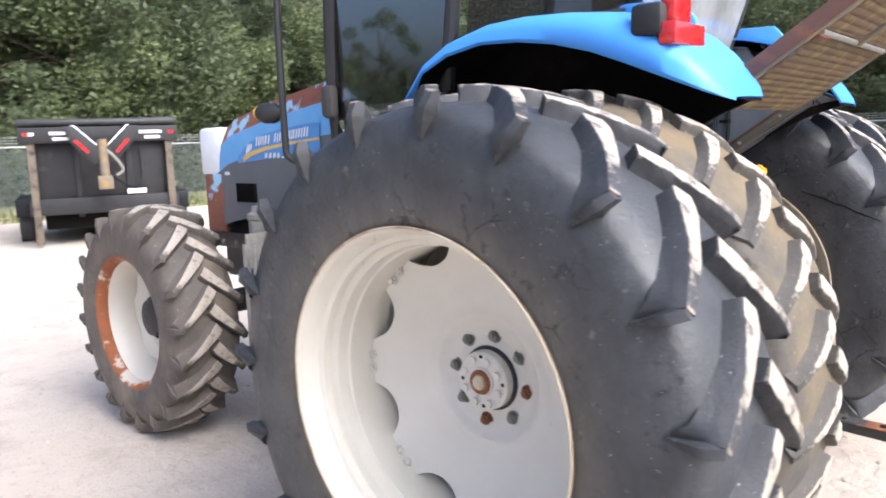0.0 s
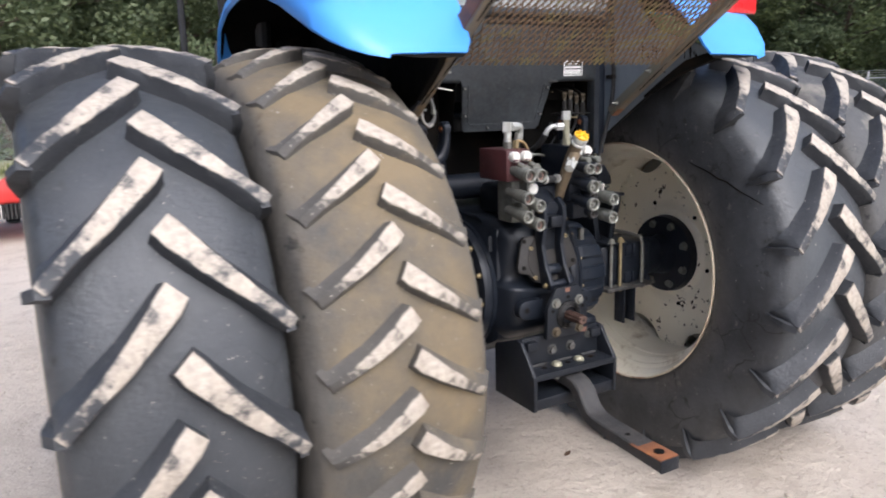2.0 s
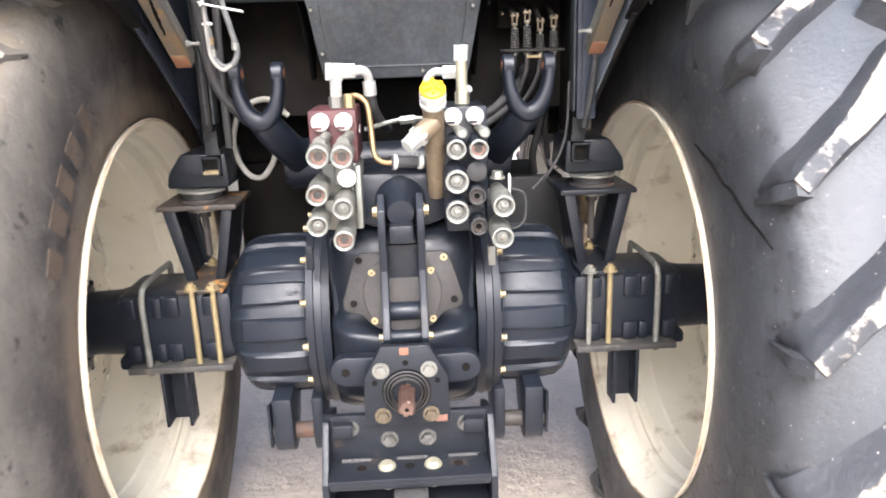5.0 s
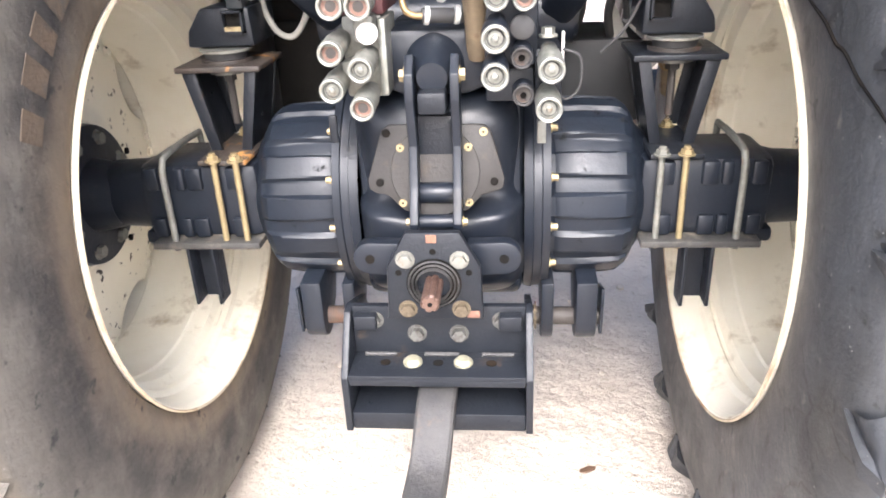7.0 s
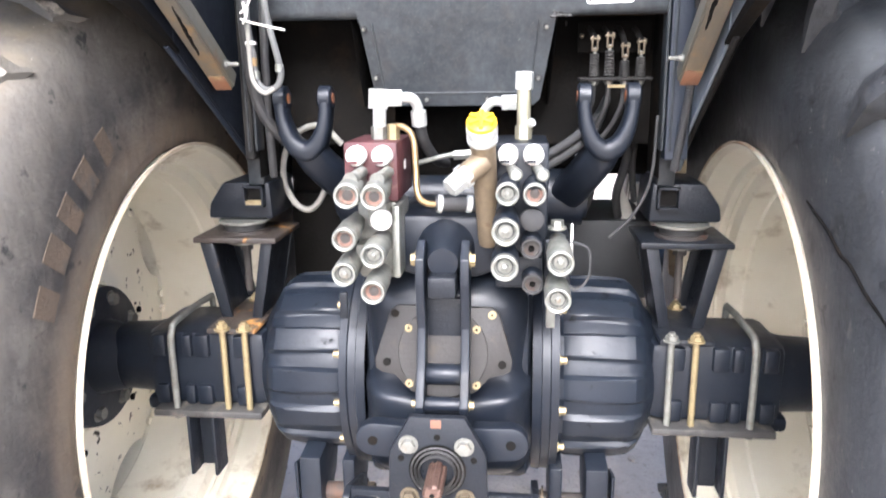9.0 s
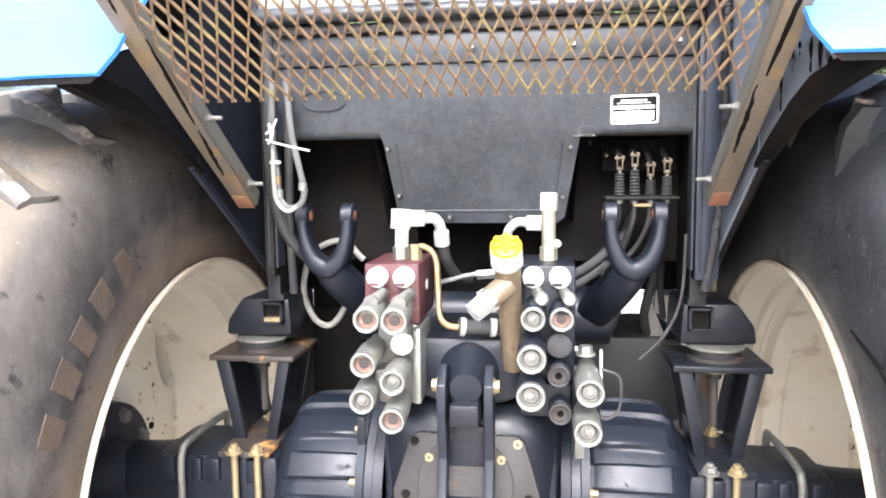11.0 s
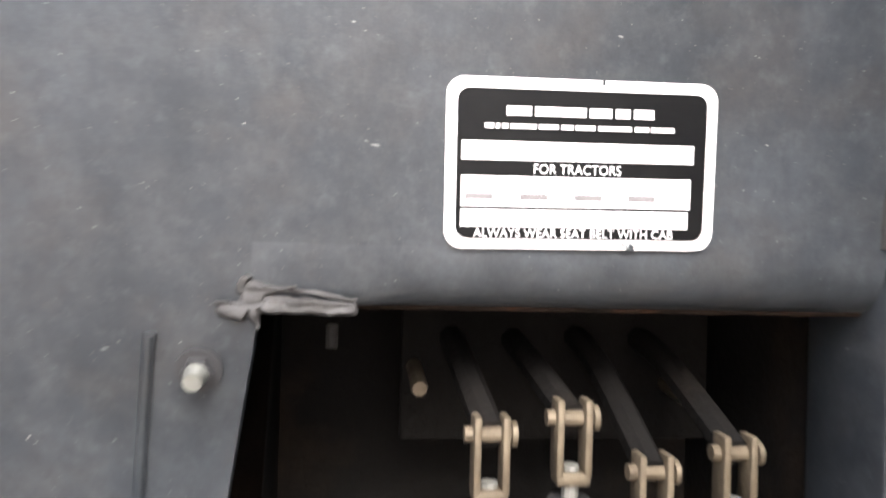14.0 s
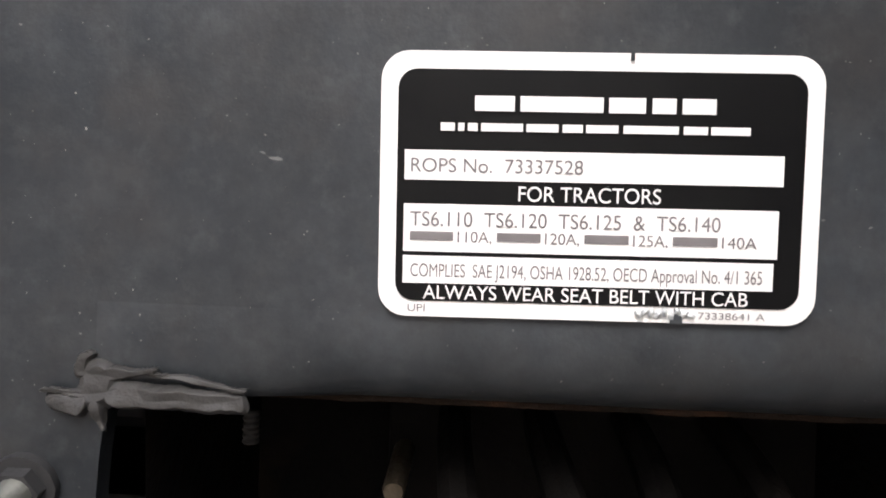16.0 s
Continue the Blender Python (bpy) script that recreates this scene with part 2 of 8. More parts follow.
M_LUGDARK = tyre_mat("rubber_dark_bar", (0.028, 0.030, 0.034), (0.048, 0.051, 0.056), (0.12, 0.105, 0.085), 0.62, 0.82, crown=(0.46, 0.405, 0.335), wall=(0.068, 0.072, 0.077), rough=0.5, bead=0.62)
M_TYRECLAY = tyre_mat("rubber_clay", (0.060, 0.062, 0.066), (0.105, 0.107, 0.110), (0.33, 0.295, 0.24), 0.52, 0.66, wall=(0.09, 0.085, 0.078), rough=0.7)
M_FTYRE = tyre_mat("rubber_front", (0.07, 0.062, 0.055), (0.12, 0.1, 0.08), (0.2, 0.165, 0.12), 0.5, 0.75)
M_FLUG = tyre_mat("rubber_front_bar", (0.07, 0.062, 0.055), (0.13, 0.11, 0.09), (0.26, 0.22, 0.17), 0.5, 0.7, crown=(0.42, 0.37, 0.31), rough=0.8)
M_RIM = surf("rim_paint", (0.79, 0.755, 0.64), (0.70, 0.65, 0.52), 0.42, scale=4, spot=(0.30, 0.225, 0.13), spot_scale=5.5, spot_lo=0.55, spot_hi=0.72, bump=0.08, bump_scale=60)
M_RIMOUT = surf("outer_rim_paint", (0.64, 0.615, 0.54), (0.57, 0.545, 0.465), 0.42, scale=4, spot=(0.26, 0.19, 0.12), spot_scale=10, spot_lo=0.65, spot_hi=0.74, bump=0.08, bump_scale=60)
M_DISC = surf("disc_paint", (0.62, 0.60, 0.545), (0.55, 0.53, 0.47), 0.4, scale=3, spot=(0.28, 0.22, 0.15), spot_scale=14, spot_lo=0.68, spot_hi=0.75, bump=0.06, bump_scale=60)
M_FRIM = surf("front_rim_paint", (0.66, 0.63, 0.55), (0.6, 0.57, 0.5), 0.45, scale=4, spot=(0.34, 0.11, 0.035), spot_scale=9, spot_lo=0.66, spot_hi=0.70, bump=0.1)
M_RIMRUST = surf("rim_edge_rust", (0.56, 0.50, 0.38), (0.42, 0.33, 0.22), 0.6, scale=9, spot=(0.24, 0.13, 0.065), spot_scale=7, spot_lo=0.5, spot_hi=0.66, bump=0.2)
M_LIPRUST = surf("lip_rust", (0.30, 0.10, 0.035), (0.22, 0.08, 0.035), 0.8, scale=12, spot=(0.55, 0.50, 0.42), spot_scale=5, spot_lo=0.54, spot_hi=0.60, bump=0.3)
M_BLUE = surf("blue_paint", (0.085, 0.32, 0.84), (0.095, 0.34, 0.86), 0.36, 0.46, scale=3, bump=0.0, coat=0.1, spec=0.38)
M_HOODBLUE = surf("faded_blue_paint", (0.12, 0.34, 0.68), (0.17, 0.4, 0.7), 0.35, scale=5, bump=0.05, coat=0.2)
M_HOODRUST = surf("peeling_hood", (0.24, 0.085, 0.045), (0.19, 0.065, 0.035), 0.6, scale=12, spot=(0.3, 0.5, 0.66), spot_scale=5, spot_lo=0.56, spot_hi=0.58, bump=0.1, stretch=(1, 1, 2.5), spot_rough=0.4)
M_HOODGREY = surf("dark_grey_hood", (0.10, 0.115, 0.125), (0.12, 0.135, 0.145), 0.45, scale=4, bump=0.05)
M_BLACK = surf("black_plastic", (0.016, 0.017, 0.018), (0.024, 0.024, 0.025), 0.55, scale=6, spot=(0.07, 0.065, 0.06), spot_scale=3, spot_lo=0.6, spot_hi=0.85, bump=0.1)
M_CAST = surf("black_cast_paint", (0.006, 0.008, 0.013), (0.011, 0.014, 0.020), 0.33, 0.48, scale=7, spot=(0.055, 0.052, 0.048), spot_scale=9, spot_lo=0.62, spot_hi=0.8, bump=0.16, bump_scale=60, coat=0.06, spec=0.33)
M_BELL = surf("bell_paint", (0.007, 0.0095, 0.015), (0.012, 0.016, 0.024), 0.32, 0.46, scale=9, spot=(0.004, 0.004, 0.005), spot_scale=26, spot_lo=0.62, spot_hi=0.68, bump=0.14, bump_scale=70, coat=0.0, spec=0.34)
M_DUSTPLATE = surf("dusty_black_plate", (0.022, 0.022, 0.022), (0.05, 0.047, 0.043), 0.5, 0.7, scale=22, spot=(0.16, 0.14, 0.11), spot_scale=14, spot_lo=0.52, spot_hi=0.7, bump=0.35)
M_STEELBLK = surf("black_plate_paint", (0.008, 0.0095, 0.013), (0.014, 0.016, 0.020), 0.26, 0.46, scale=9, spot=(0.065, 0.045, 0.03), spot_scale=9, spot_lo=0.65, spot_hi=0.75, bump=0.25, spec=0.27)
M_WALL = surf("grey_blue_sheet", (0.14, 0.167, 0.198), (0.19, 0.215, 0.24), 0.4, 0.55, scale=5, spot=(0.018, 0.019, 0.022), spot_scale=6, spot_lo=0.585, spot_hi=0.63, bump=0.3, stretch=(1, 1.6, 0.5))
M_PANEL = panel_mat()
M_RUST = surf("rust", (0.23, 0.085, 0.03), (0.12, 0.05, 0.025), 0.85, scale=14, spot=(0.34, 0.14, 0.04), spot_scale=8, bump=0.4)
M_RUSTARM = surf("rusty_angle", (0.215, 0.165, 0.10), (0.125, 0.118, 0.10), 0.7, scale=11, spot=(0.27, 0.175, 0.075), spot_scale=7, spot_lo=0.53, spot_hi=0.64, bump=0.35, stretch=(1, 0.4, 1))
M_MESH = surf("rusty_mesh", (0.20, 0.125, 0.06), (0.16, 0.11, 0.07), 0.75, scale=22, spot=(0.24, 0.19, 0.075), spot_scale=14, spot_lo=0.52, spot_hi=0.62, bump=0.3)
M_DARKARM = surf("dark_angle", (0.035, 0.029, 0.025), (0.022, 0.019, 0.017), 0.6, scale=12, spot=(0.08, 0.042, 0.025), spot_scale=8, spot_lo=0.55, spot_hi=0.68, bump=0.3)
M_ZINC = surf("zinc", (0.32, 0.325, 0.295), (0.19, 0.195, 0.17), 0.34, 0.55, 0.75, scale=60, spot=(0.24, 0.2, 0.15), spot_scale=40, spot_lo=0.58, spot_hi=0.72, bump=0.1)
M_ZINCDIM = surf("dull_zinc", (0.23, 0.23, 0.205), (0.14, 0.138, 0.12), 0.48, 0.65, 0.55, scale=50, spot=(0.15, 0.11, 0.07), spot_scale=30, spot_lo=0.56, spot_hi=0.72, bump=0.15)
M_WHITECAP = surf("white_cap", (0.78, 0.77, 0.72), (0.66, 0.63, 0.56), 0.5, scale=50, bump=0.1)
M_YZINC = surf("yellow_zinc", (0.34, 0.275, 0.15), (0.25, 0.20, 0.11), 0.45, 0.6, 0.6, scale=40, spot=(0.13, 0.085, 0.045), spot_scale=30, spot_lo=0.55, spot_hi=0.7, bump=0.1)
M_BRASS = surf("brass_pipe", (0.33, 0.23, 0.115), (0.25, 0.175, 0.09), 0.4, 0.6, 0.8, scale=30, bump=0.1)
M_TANPIPE = surf("tan_pipe", (0.24, 0.185, 0.115), (0.16, 0.125, 0.085), 0.45, 0.65, 0.4, scale=30, spot=(0.10, 0.06, 0.035), spot_scale=22, spot_lo=0.56, spot_hi=0.7, bump=0.2)
M_MAROON = surf("maroon_valve", (0.085, 0.023, 0.024), (0.06, 0.02, 0.022), 0.5, scale=20, spot=(0.17, 0.11, 0.09), spot_scale=18, spot_lo=0.62, spot_hi=0.75, bump=0.2)
M_YELLOW = surf("yellow_plastic", (0.85, 0.48, 0.01), (0.8, 0.42, 0.01), 0.35, scale=30, bump=0.05)
M_RED = surf("red_lens", (0.62, 0.018, 0.02), (0.5, 0.012, 0.016), 0.22, scale=6, bump=0.0, coat=0.6)
M_REDPAINT = surf("red_paint", (0.52, 0.03, 0.025), (0.45, 0.025, 0.02), 0.4, scale=5, spot=(0.3, 0.1, 0.06), spot_scale=8, spot_lo=0.62, spot_hi=0.75, bump=0.05)
M_RUBBER = surf("hose_rubber", (0.02, 0.02, 0.021), (0.035, 0.034, 0.033), 0.6, scale=30, bump=0.15)
M_GREYHOSE = surf("grey_hose", (0.26, 0.25, 0.22), (0.19, 0.18, 0.16), 0.6, scale=30, bump=0.1)
# base kept near zero: shade of recesses is in the colour, with brown grime spots
M_DARK = surf("shade_and_grime_black", (0.006, 0.0058, 0.0055), (0.010, 0.009, 0.008), 0.8, scale=10, spot=(0.018, 0.013, 0.009), spot_scale=9, spot_lo=0.54, spot_hi=0.7, bump=0.3, spec=0.06)
M_LIP = surf("rusty_lip", (0.020, 0.012, 0.008), (0.009, 0.007, 0.005), 0.85, scale=30, spot=(0.045, 0.022, 0.012), spot_scale=25, spot_lo=0.52, spot_hi=0.65, bump=0.4, spec=0.12)
M_CLEVIS = surf("grimy_zinc", (0.14, 0.115, 0.077), (0.077, 0.0595, 0.0385), 0.5, 0.7, 0.5, scale=60, spot=(0.05, 0.035, 0.02), spot_scale=50, spot_lo=0.5, spot_hi=0.65, bump=0.2)
M_DARKPLATE = surf("grimy_black_plate", (0.012, 0.012, 0.012), (0.02, 0.018, 0.016), 0.6, scale=14, spot=(0.06, 0.045, 0.03), spot_scale=20, spot_lo=0.6, spot_hi=0.7, bump=0.3, spec=0.12)
M_BOOT = surf("boot_rubber", (0.022, 0.022, 0.021), (0.034, 0.032, 0.030), 0.65, scale=40, bump=0.15, spec=0.12)
M_OLIVE = surf("olive_flange", (0.15, 0.135, 0.09), (0.12, 0.125, 0.115), 0.7, scale=9, spot=(0.17, 0.10, 0.055), spot_scale=8, spot_lo=0.52, spot_hi=0.66, bump=0.3, stretch=(1, 0.4, 1))
M_RUSTEND = surf("orange_rust_end", (0.24, 0.105, 0.05), (0.19, 0.10, 0.06), 0.8, scale=16, spot=(0.28, 0.19, 0.09), spot_scale=18, spot_lo=0.55, spot_hi=0.7, bump=0.35)
M_NAVY = surf("navy_post", (0.013, 0.018, 0.029), (0.024, 0.03, 0.042), 0.35, 0.5, scale=8, spot=(0.09, 0.095, 0.10), spot_scale=14, spot_lo=0.64, spot_hi=0.78, bump=0.2)
# left inner wall: its shadow is painted in as a near-black navy
M_NAVYSHADE = surf("shaded_navy_wall", (0.006, 0.008, 0.013), (0.010, 0.013, 0.019), 0.55, 0.7, scale=8, spot=(0.10, 0.105, 0.11), spot_scale=16, spot_lo=0.68, spot_hi=0.76, bump=0.2, spec=0.25)
M_RUSTYBLK = surf("rust_bitten_black", (0.022, 0.019, 0.017), (0.04, 0.03, 0.023), 0.5, scale=14, spot=(0.36, 0.18, 0.05), spot_scale=11, spot_lo=0.565, spot_hi=0.63, bump=0.4)
M_RUSTOUT = surf("brown_rust_face", (0.15, 0.075, 0.05), (0.11, 0.06, 0.045), 0.75, scale=9, spot=(0.22, 0.10, 0.055), spot_scale=7, spot_lo=0.5, spot_hi=0.65, bump=0.35)
M_CLAYLET = surf("clay_lettering", (0.112, 0.081, 0.054), (0.078, 0.062, 0.046), 0.85, scale=20, spot=(0.06, 0.054, 0.048), spot_scale=16, spot_lo=0.54, spot_hi=0.68, bump=0.3)
M_TANPOST = surf("muddy_post", (0.16, 0.13, 0.095), (0.10, 0.085, 0.065), 0.85, scale=5, spot=(0.03, 0.028, 0.026), spot_scale=4, spot_lo=0.52, spot_hi=0.65, bump=0.2)
M_HINGE = surf("dusty_grey_plastic", (0.075, 0.066, 0.062), (0.05, 0.046, 0.044), 0.6, scale=8, bump=0.1)
M_PINKRUST = surf("pale_rust_face", (0.17, 0.095, 0.07), (0.10, 0.055, 0.04), 0.6, scale=60, spot=(0.26, 0.20, 0.165), spot_scale=50, spot_lo=0.56, spot_hi=0.7, bump=0.2)
M_DISCIN = surf("inner_disc_paint", (0.80, 0.755, 0.63), (0.73, 0.68, 0.55), 0.42, scale=3, spot=(0.05, 0.04, 0.03), spot_scale=24, spot_lo=0.60, spot_hi=0.63, bump=0.06, bump_scale=60)
M_HOSEGREY = surf("faded_hose", (0.11, 0.11, 0.105), (0.075, 0.075, 0.072), 0.55, scale=30, bump=0.1)
M_NEWZINC = surf("bright_zinc", (0.62, 0.63, 0.60), (0.48, 0.485, 0.45), 0.36, 0.5, 0.45, scale=45, spot=(0.36, 0.32, 0.24), spot_scale=30, spot_lo=0.6, spot_hi=0.72, bump=0.08)
M_COVER = surf("brown_cover_plate", (0.020, 0.0185, 0.0175), (0.030, 0.0275, 0.0255), 0.45, 0.6, scale=16, spot=(0.06, 0.05, 0.04), spot_scale=18, spot_lo=0.6, spot_hi=0.74, bump=0.2, spec=0.3)
M_PALEZINC = surf("olive_zinc", (0.38, 0.36, 0.26), (0.28, 0.265, 0.19), 0.45, 0.6, 0.5, scale=50, bump=0.1)
M_BOLTGREY = surf("grimy_bolt", (0.15, 0.15, 0.14), (0.085, 0.083, 0.077), 0.4, 0.6, 0.6, scale=50, spot=(0.05, 0.042, 0.035), spot_scale=35, spot_lo=0.52, spot_hi=0.66, bump=0.2)
M_DRAWBAR = surf("worn_drawbar", (0.030, 0.030, 0.031), (0.055, 0.052, 0.049), 0.5, 0.7, scale=14, spot=(0.10, 0.075, 0.055), spot_scale=10, spot_lo=0.58, spot_hi=0.72, bump=0.4, spec=0.35)
M_REDSHAFT = surf("rusty_shaft", (0.065, 0.033, 0.026), (0.16, 0.105, 0.08), 0.45, 0.6, 0.5, scale=40, bump=0.3)
M_GREYSEAL = surf("grey_sealant", (0.050, 0.049, 0.047), (0.030, 0.029, 0.028), 0.5, scale=60, spot=(0.03, 0.028, 0.025), spot_scale=90, spot_lo=0.58, spot_hi=0.7, bump=0.2, spec=0.25)
M_WHITE = surf("white_print", (0.80, 0.80, 0.78), (0.72, 0.72, 0.70), 0.35, scale=60, spot=(0.45, 0.44, 0.42), spot_scale=160, spot_lo=0.66, spot_hi=0.72, bump=0.0)
M_LABELBLK = surf("label_black", (0.004, 0.004, 0.0045), (0.006, 0.006, 0.006), 0.3, scale=60, spot=(0.10, 0.10, 0.097), spot_scale=190, spot_lo=0.68, spot_hi=0.74, bump=0.0, spec=0.12)
M_INK = surf("print_grey", (0.12, 0.11, 0.11), (0.16, 0.15, 0.15), 0.5, scale=60, bump=0.0)
M_DECALW = surf("decal_white", (0.8, 0.82, 0.84), (0.74, 0.76, 0.78), 0.35, scale=20, bump=0.0)
M_DECALY = surf("decal_yellow", (0.75, 0.5, 0.12), (0.7, 0.45, 0.1), 0.4, scale=20, bump=0.0)
M_DECALB = surf("decal_blue", (0.085, 0.26, 0.60), (0.10, 0.29, 0.63), 0.35, scale=20, bump=0.0)
M_GLASSD = glass_mat("dark_glass", (0.05, 0.065, 0.06), (0.5, 0.52, 0.52), 0.012, 2.6)
M_GLASSQ = glass_mat("quarter_glass", (0.03, 0.035, 0.035), (0.3, 0.3, 0.3), 0.02, 1.45)
# strong pale haze here stands in for sky mirrored in the pane
M_GLASSR = glass_mat("rear_glass", (0.75, 0.8, 0.8), (0.62, 0.65, 0.66), 0.75)
M_GALV = surf("galvanised", (0.55, 0.57, 0.57), (0.45, 0.47, 0.47), 0.5, metal=0.5, scale=20, bump=0.05)
M_CHAIN = surf("fence_wire", (0.30, 0.34, 0.33), (0.22, 0.26, 0.25), 0.6, metal=0.3, scale=10, bump=0.0)
M_TRAILER = surf("trailer_black", (0.0108, 0.0114, 0.0132), (0.0192, 0.0192, 0.0204), 0.55, scale=2, spot=(0.09, 0.07, 0.055), spot_scale=2.5, spot_lo=0.58, spot_hi=0.75, bump=0.15, bump_scale=30)
M_TARP = surf("tarp_roll", (0.02, 0.021, 0.022), (0.04, 0.04, 0.04), 0.5, scale=6, bump=0.3, bump_scale=20)
M_WOODY = surf("bark", (0.10, 0.075, 0.055), (0.06, 0.045, 0.035), 0.9, scale=6, bump=0.5, bump_scale=20)


def leaf_mat(name, a, b):
    m, nt, p = nodes_of(name)
    g = nt.nodes.new("ShaderNodeNewGeometry")
    col = mixc(nt, g.outputs["Random Per Island"], a, b)
    nt.links.new(col, p.inputs["Base Color"])
    p.inputs["Roughness"].default_value = 0.6
    tr = nt.nodes.new("ShaderNodeBsdfTranslucent")
    nt.links.new(col, tr.inputs[0])
    mx = nt.nodes.new("ShaderNodeMixShader")
    mx.inputs[0].default_value = 0.4
    nt.links.new(p.outputs[0], mx.inputs[1])
    nt.links.new(tr.outputs[0], mx.inputs[2])
    nt.links.new(mx.outputs[0], nt.nodes["Material Output"].inputs[0])
    return m


M_LEAF = leaf_mat("leaves", (0.1105, 0.1445, 0.06375), (0.221, 0.2635, 0.119))
M_LEAFD = leaf_mat("leaves_dark", (0.08075, 0.1105, 0.05525), (0.1615, 0.1955, 0.09775))
M_GRASS = leaf_mat("grass_blades", (0.10, 0.14, 0.04), (0.24, 0.23, 0.1))


def ground_mat():
    """Pale limerock yard: fine grit, damp and dry patches, small clods."""
    m, nt, p = nodes_of("limerock")
    col = mixc(nt, noise_fac(nt, 0.35, 0.35, 0.65, 8), (0.57, 0.505, 0.43), (0.50, 0.44, 0.365))
    col = mixc(nt, noise_fac(nt, 3.0, 0.5, 0.75, 10), col, (0.41, 0.355, 0.29))
    col = mixc(nt, noise_fac(nt, 45, 0.56, 0.70, 8), col, (0.36, 0.31, 0.25))
    nt.links.new(col, p.inputs["Base Color"])
    p.inputs["Roughness"].default_value = 0.95
    b = nt.nodes.new("ShaderNodeBump")
    b.inputs["Strength"].default_value, b.inputs["Distance"].default_value = 0.9, 0.03
    nt.links.new(noise_fac(nt, 9, 0.2, 0.8, 14), b.inputs["Height"])
    nt.links.new(b.outputs[0], p.inputs["Normal"])
    return m


M_GROUND = ground_mat()
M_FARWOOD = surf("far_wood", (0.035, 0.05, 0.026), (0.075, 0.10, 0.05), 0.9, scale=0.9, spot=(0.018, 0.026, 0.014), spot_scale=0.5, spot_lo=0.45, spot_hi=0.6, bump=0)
M_CLOD = surf("clay_clod", (0.55, 0.49, 0.41), (0.42, 0.36, 0.29), 0.95, scale=20, bump=0.4)
M_DEADLEAF = surf("dead_leaf", (0.10, 0.055, 0.03), (0.06, 0.035, 0.02), 0.8, scale=40, bump=0.2)
M_TANGRASS = surf("grass_ground", (0.20, 0.22, 0.09), (0.34, 0.30, 0.17), 0.95, scale=1.5, spot=(0.46, 0.41, 0.31), spot_scale=0.8, bump=0.5, bump_scale=20)


# ---- building tools ----
def part(name, bm, material, parent=None, label="", smooth=35, at=None):
    me = bpy.data.meshes.new(name)
    bm.to_mesh(me)
    bm.free()
    me.materials.append(material)
    if smooth:
        me.polygons.foreach_set("use_smooth", [True] * len(me.polygons))
        me.set_sharp_from_angle(angle=radians(smooth))
    ob = new(name, me)
    local = at if at is not None else Matrix.Identity(4)
    if parent and parent.parent and parent.parent.parent:
        # a piece of a sub-part belongs to the part above it
        local = parent.matrix_basis @ local
        parent = parent.parent
    if parent:
        ob.parent = parent
    ob.matrix_basis = local
    return tagged(ob, label)


def empty(name, label, category, at=None, group="", kind=""):
    ob = new(name)
    if at is not None:
        ob.matrix_world = at
    return tagged(ob, label, category, group, kind)


def box(bm, lo, hi, m=None, bevel=0.0):
    """A box from corner lo to corner hi."""
    v = [bm.verts.new((x, y, z)) for x in (lo[0], hi[0]) for y in (lo[1], hi[1]) for z in (lo[2], hi[2])]
    fs = [bm.faces.new([v[i] for i in q]) for q in ((0, 1, 3, 2), (4, 6, 7, 5), (0, 4, 5, 1), (2, 3, 7, 6), (0, 2, 6, 4), (1, 5, 7, 3))]
    if m is not None:
        bmesh.ops.transform(bm, matrix=m, verts=v)
    if bevel:
        es = list({e for f in fs for e in f.edges})
        bmesh.ops.bevel(bm, geom=es, offset=bevel, segments=2, affect="EDGES", profile=0.5)
    return bm


def prism(bm, poly, axis, lo, hi, bevel=0.0):
    """A flat outline, pulled along an axis. axis 'x': outline in y, z; 'y': in x, z; 'z': in x, y."""
    def at3(p, d):
        return {"x": (d, p[0], p[1]), "y": (p[0], d, p[1]), "z": (p[0], p[1], d)}[axis]
    a = [bm.verts.new(at3(p, lo)) for p in poly]
    b = [bm.verts.new(at3(p, hi)) for p in poly]
    fs = [bm.faces.new(a), bm.faces.new(b[::-1])]
    for i in range(len(a)):
        j = (i + 1) % len(a)
        fs.append(bm.faces.new((a[i], b[i], b[j], a[j])))
    bmesh.ops.recalc_face_normals(bm, faces=fs)
    if bevel:
        bmesh.ops.bevel(bm, geom=list({e for f in fs for e in f.edges}), offset=bevel, segments=2, affect="EDGES", profile=0.5)
    return bm


def rod(bm, p0, p1, r0, r1=None, seg=12, caps=True):
    """A round bar or cone from p0 to p1."""
    p0, p1 = Vector(p0), Vector(p1)
    r1 = r0 if r1 is None else r1
    q = (p1 - p0).to_track_quat("Z", "Y").to_matrix()
    rings = []
    for p, r in ((p0, r0), (p1, r1)):
        rings.append([bm.verts.new(p + q @ Vector((r * math.cos(2 * math.pi * i / seg), r * math.sin(2 * math.pi * i / seg), 0))) for i in range(seg)])
    for i in range(seg):
        j = (i + 1) % seg
        bm.faces.new((rings[0][i], rings[0][j], rings[1][j], rings[1][i]))
    if caps:
        bm.faces.new(rings[0][::-1])
        bm.faces.new(rings[1])
    return bm


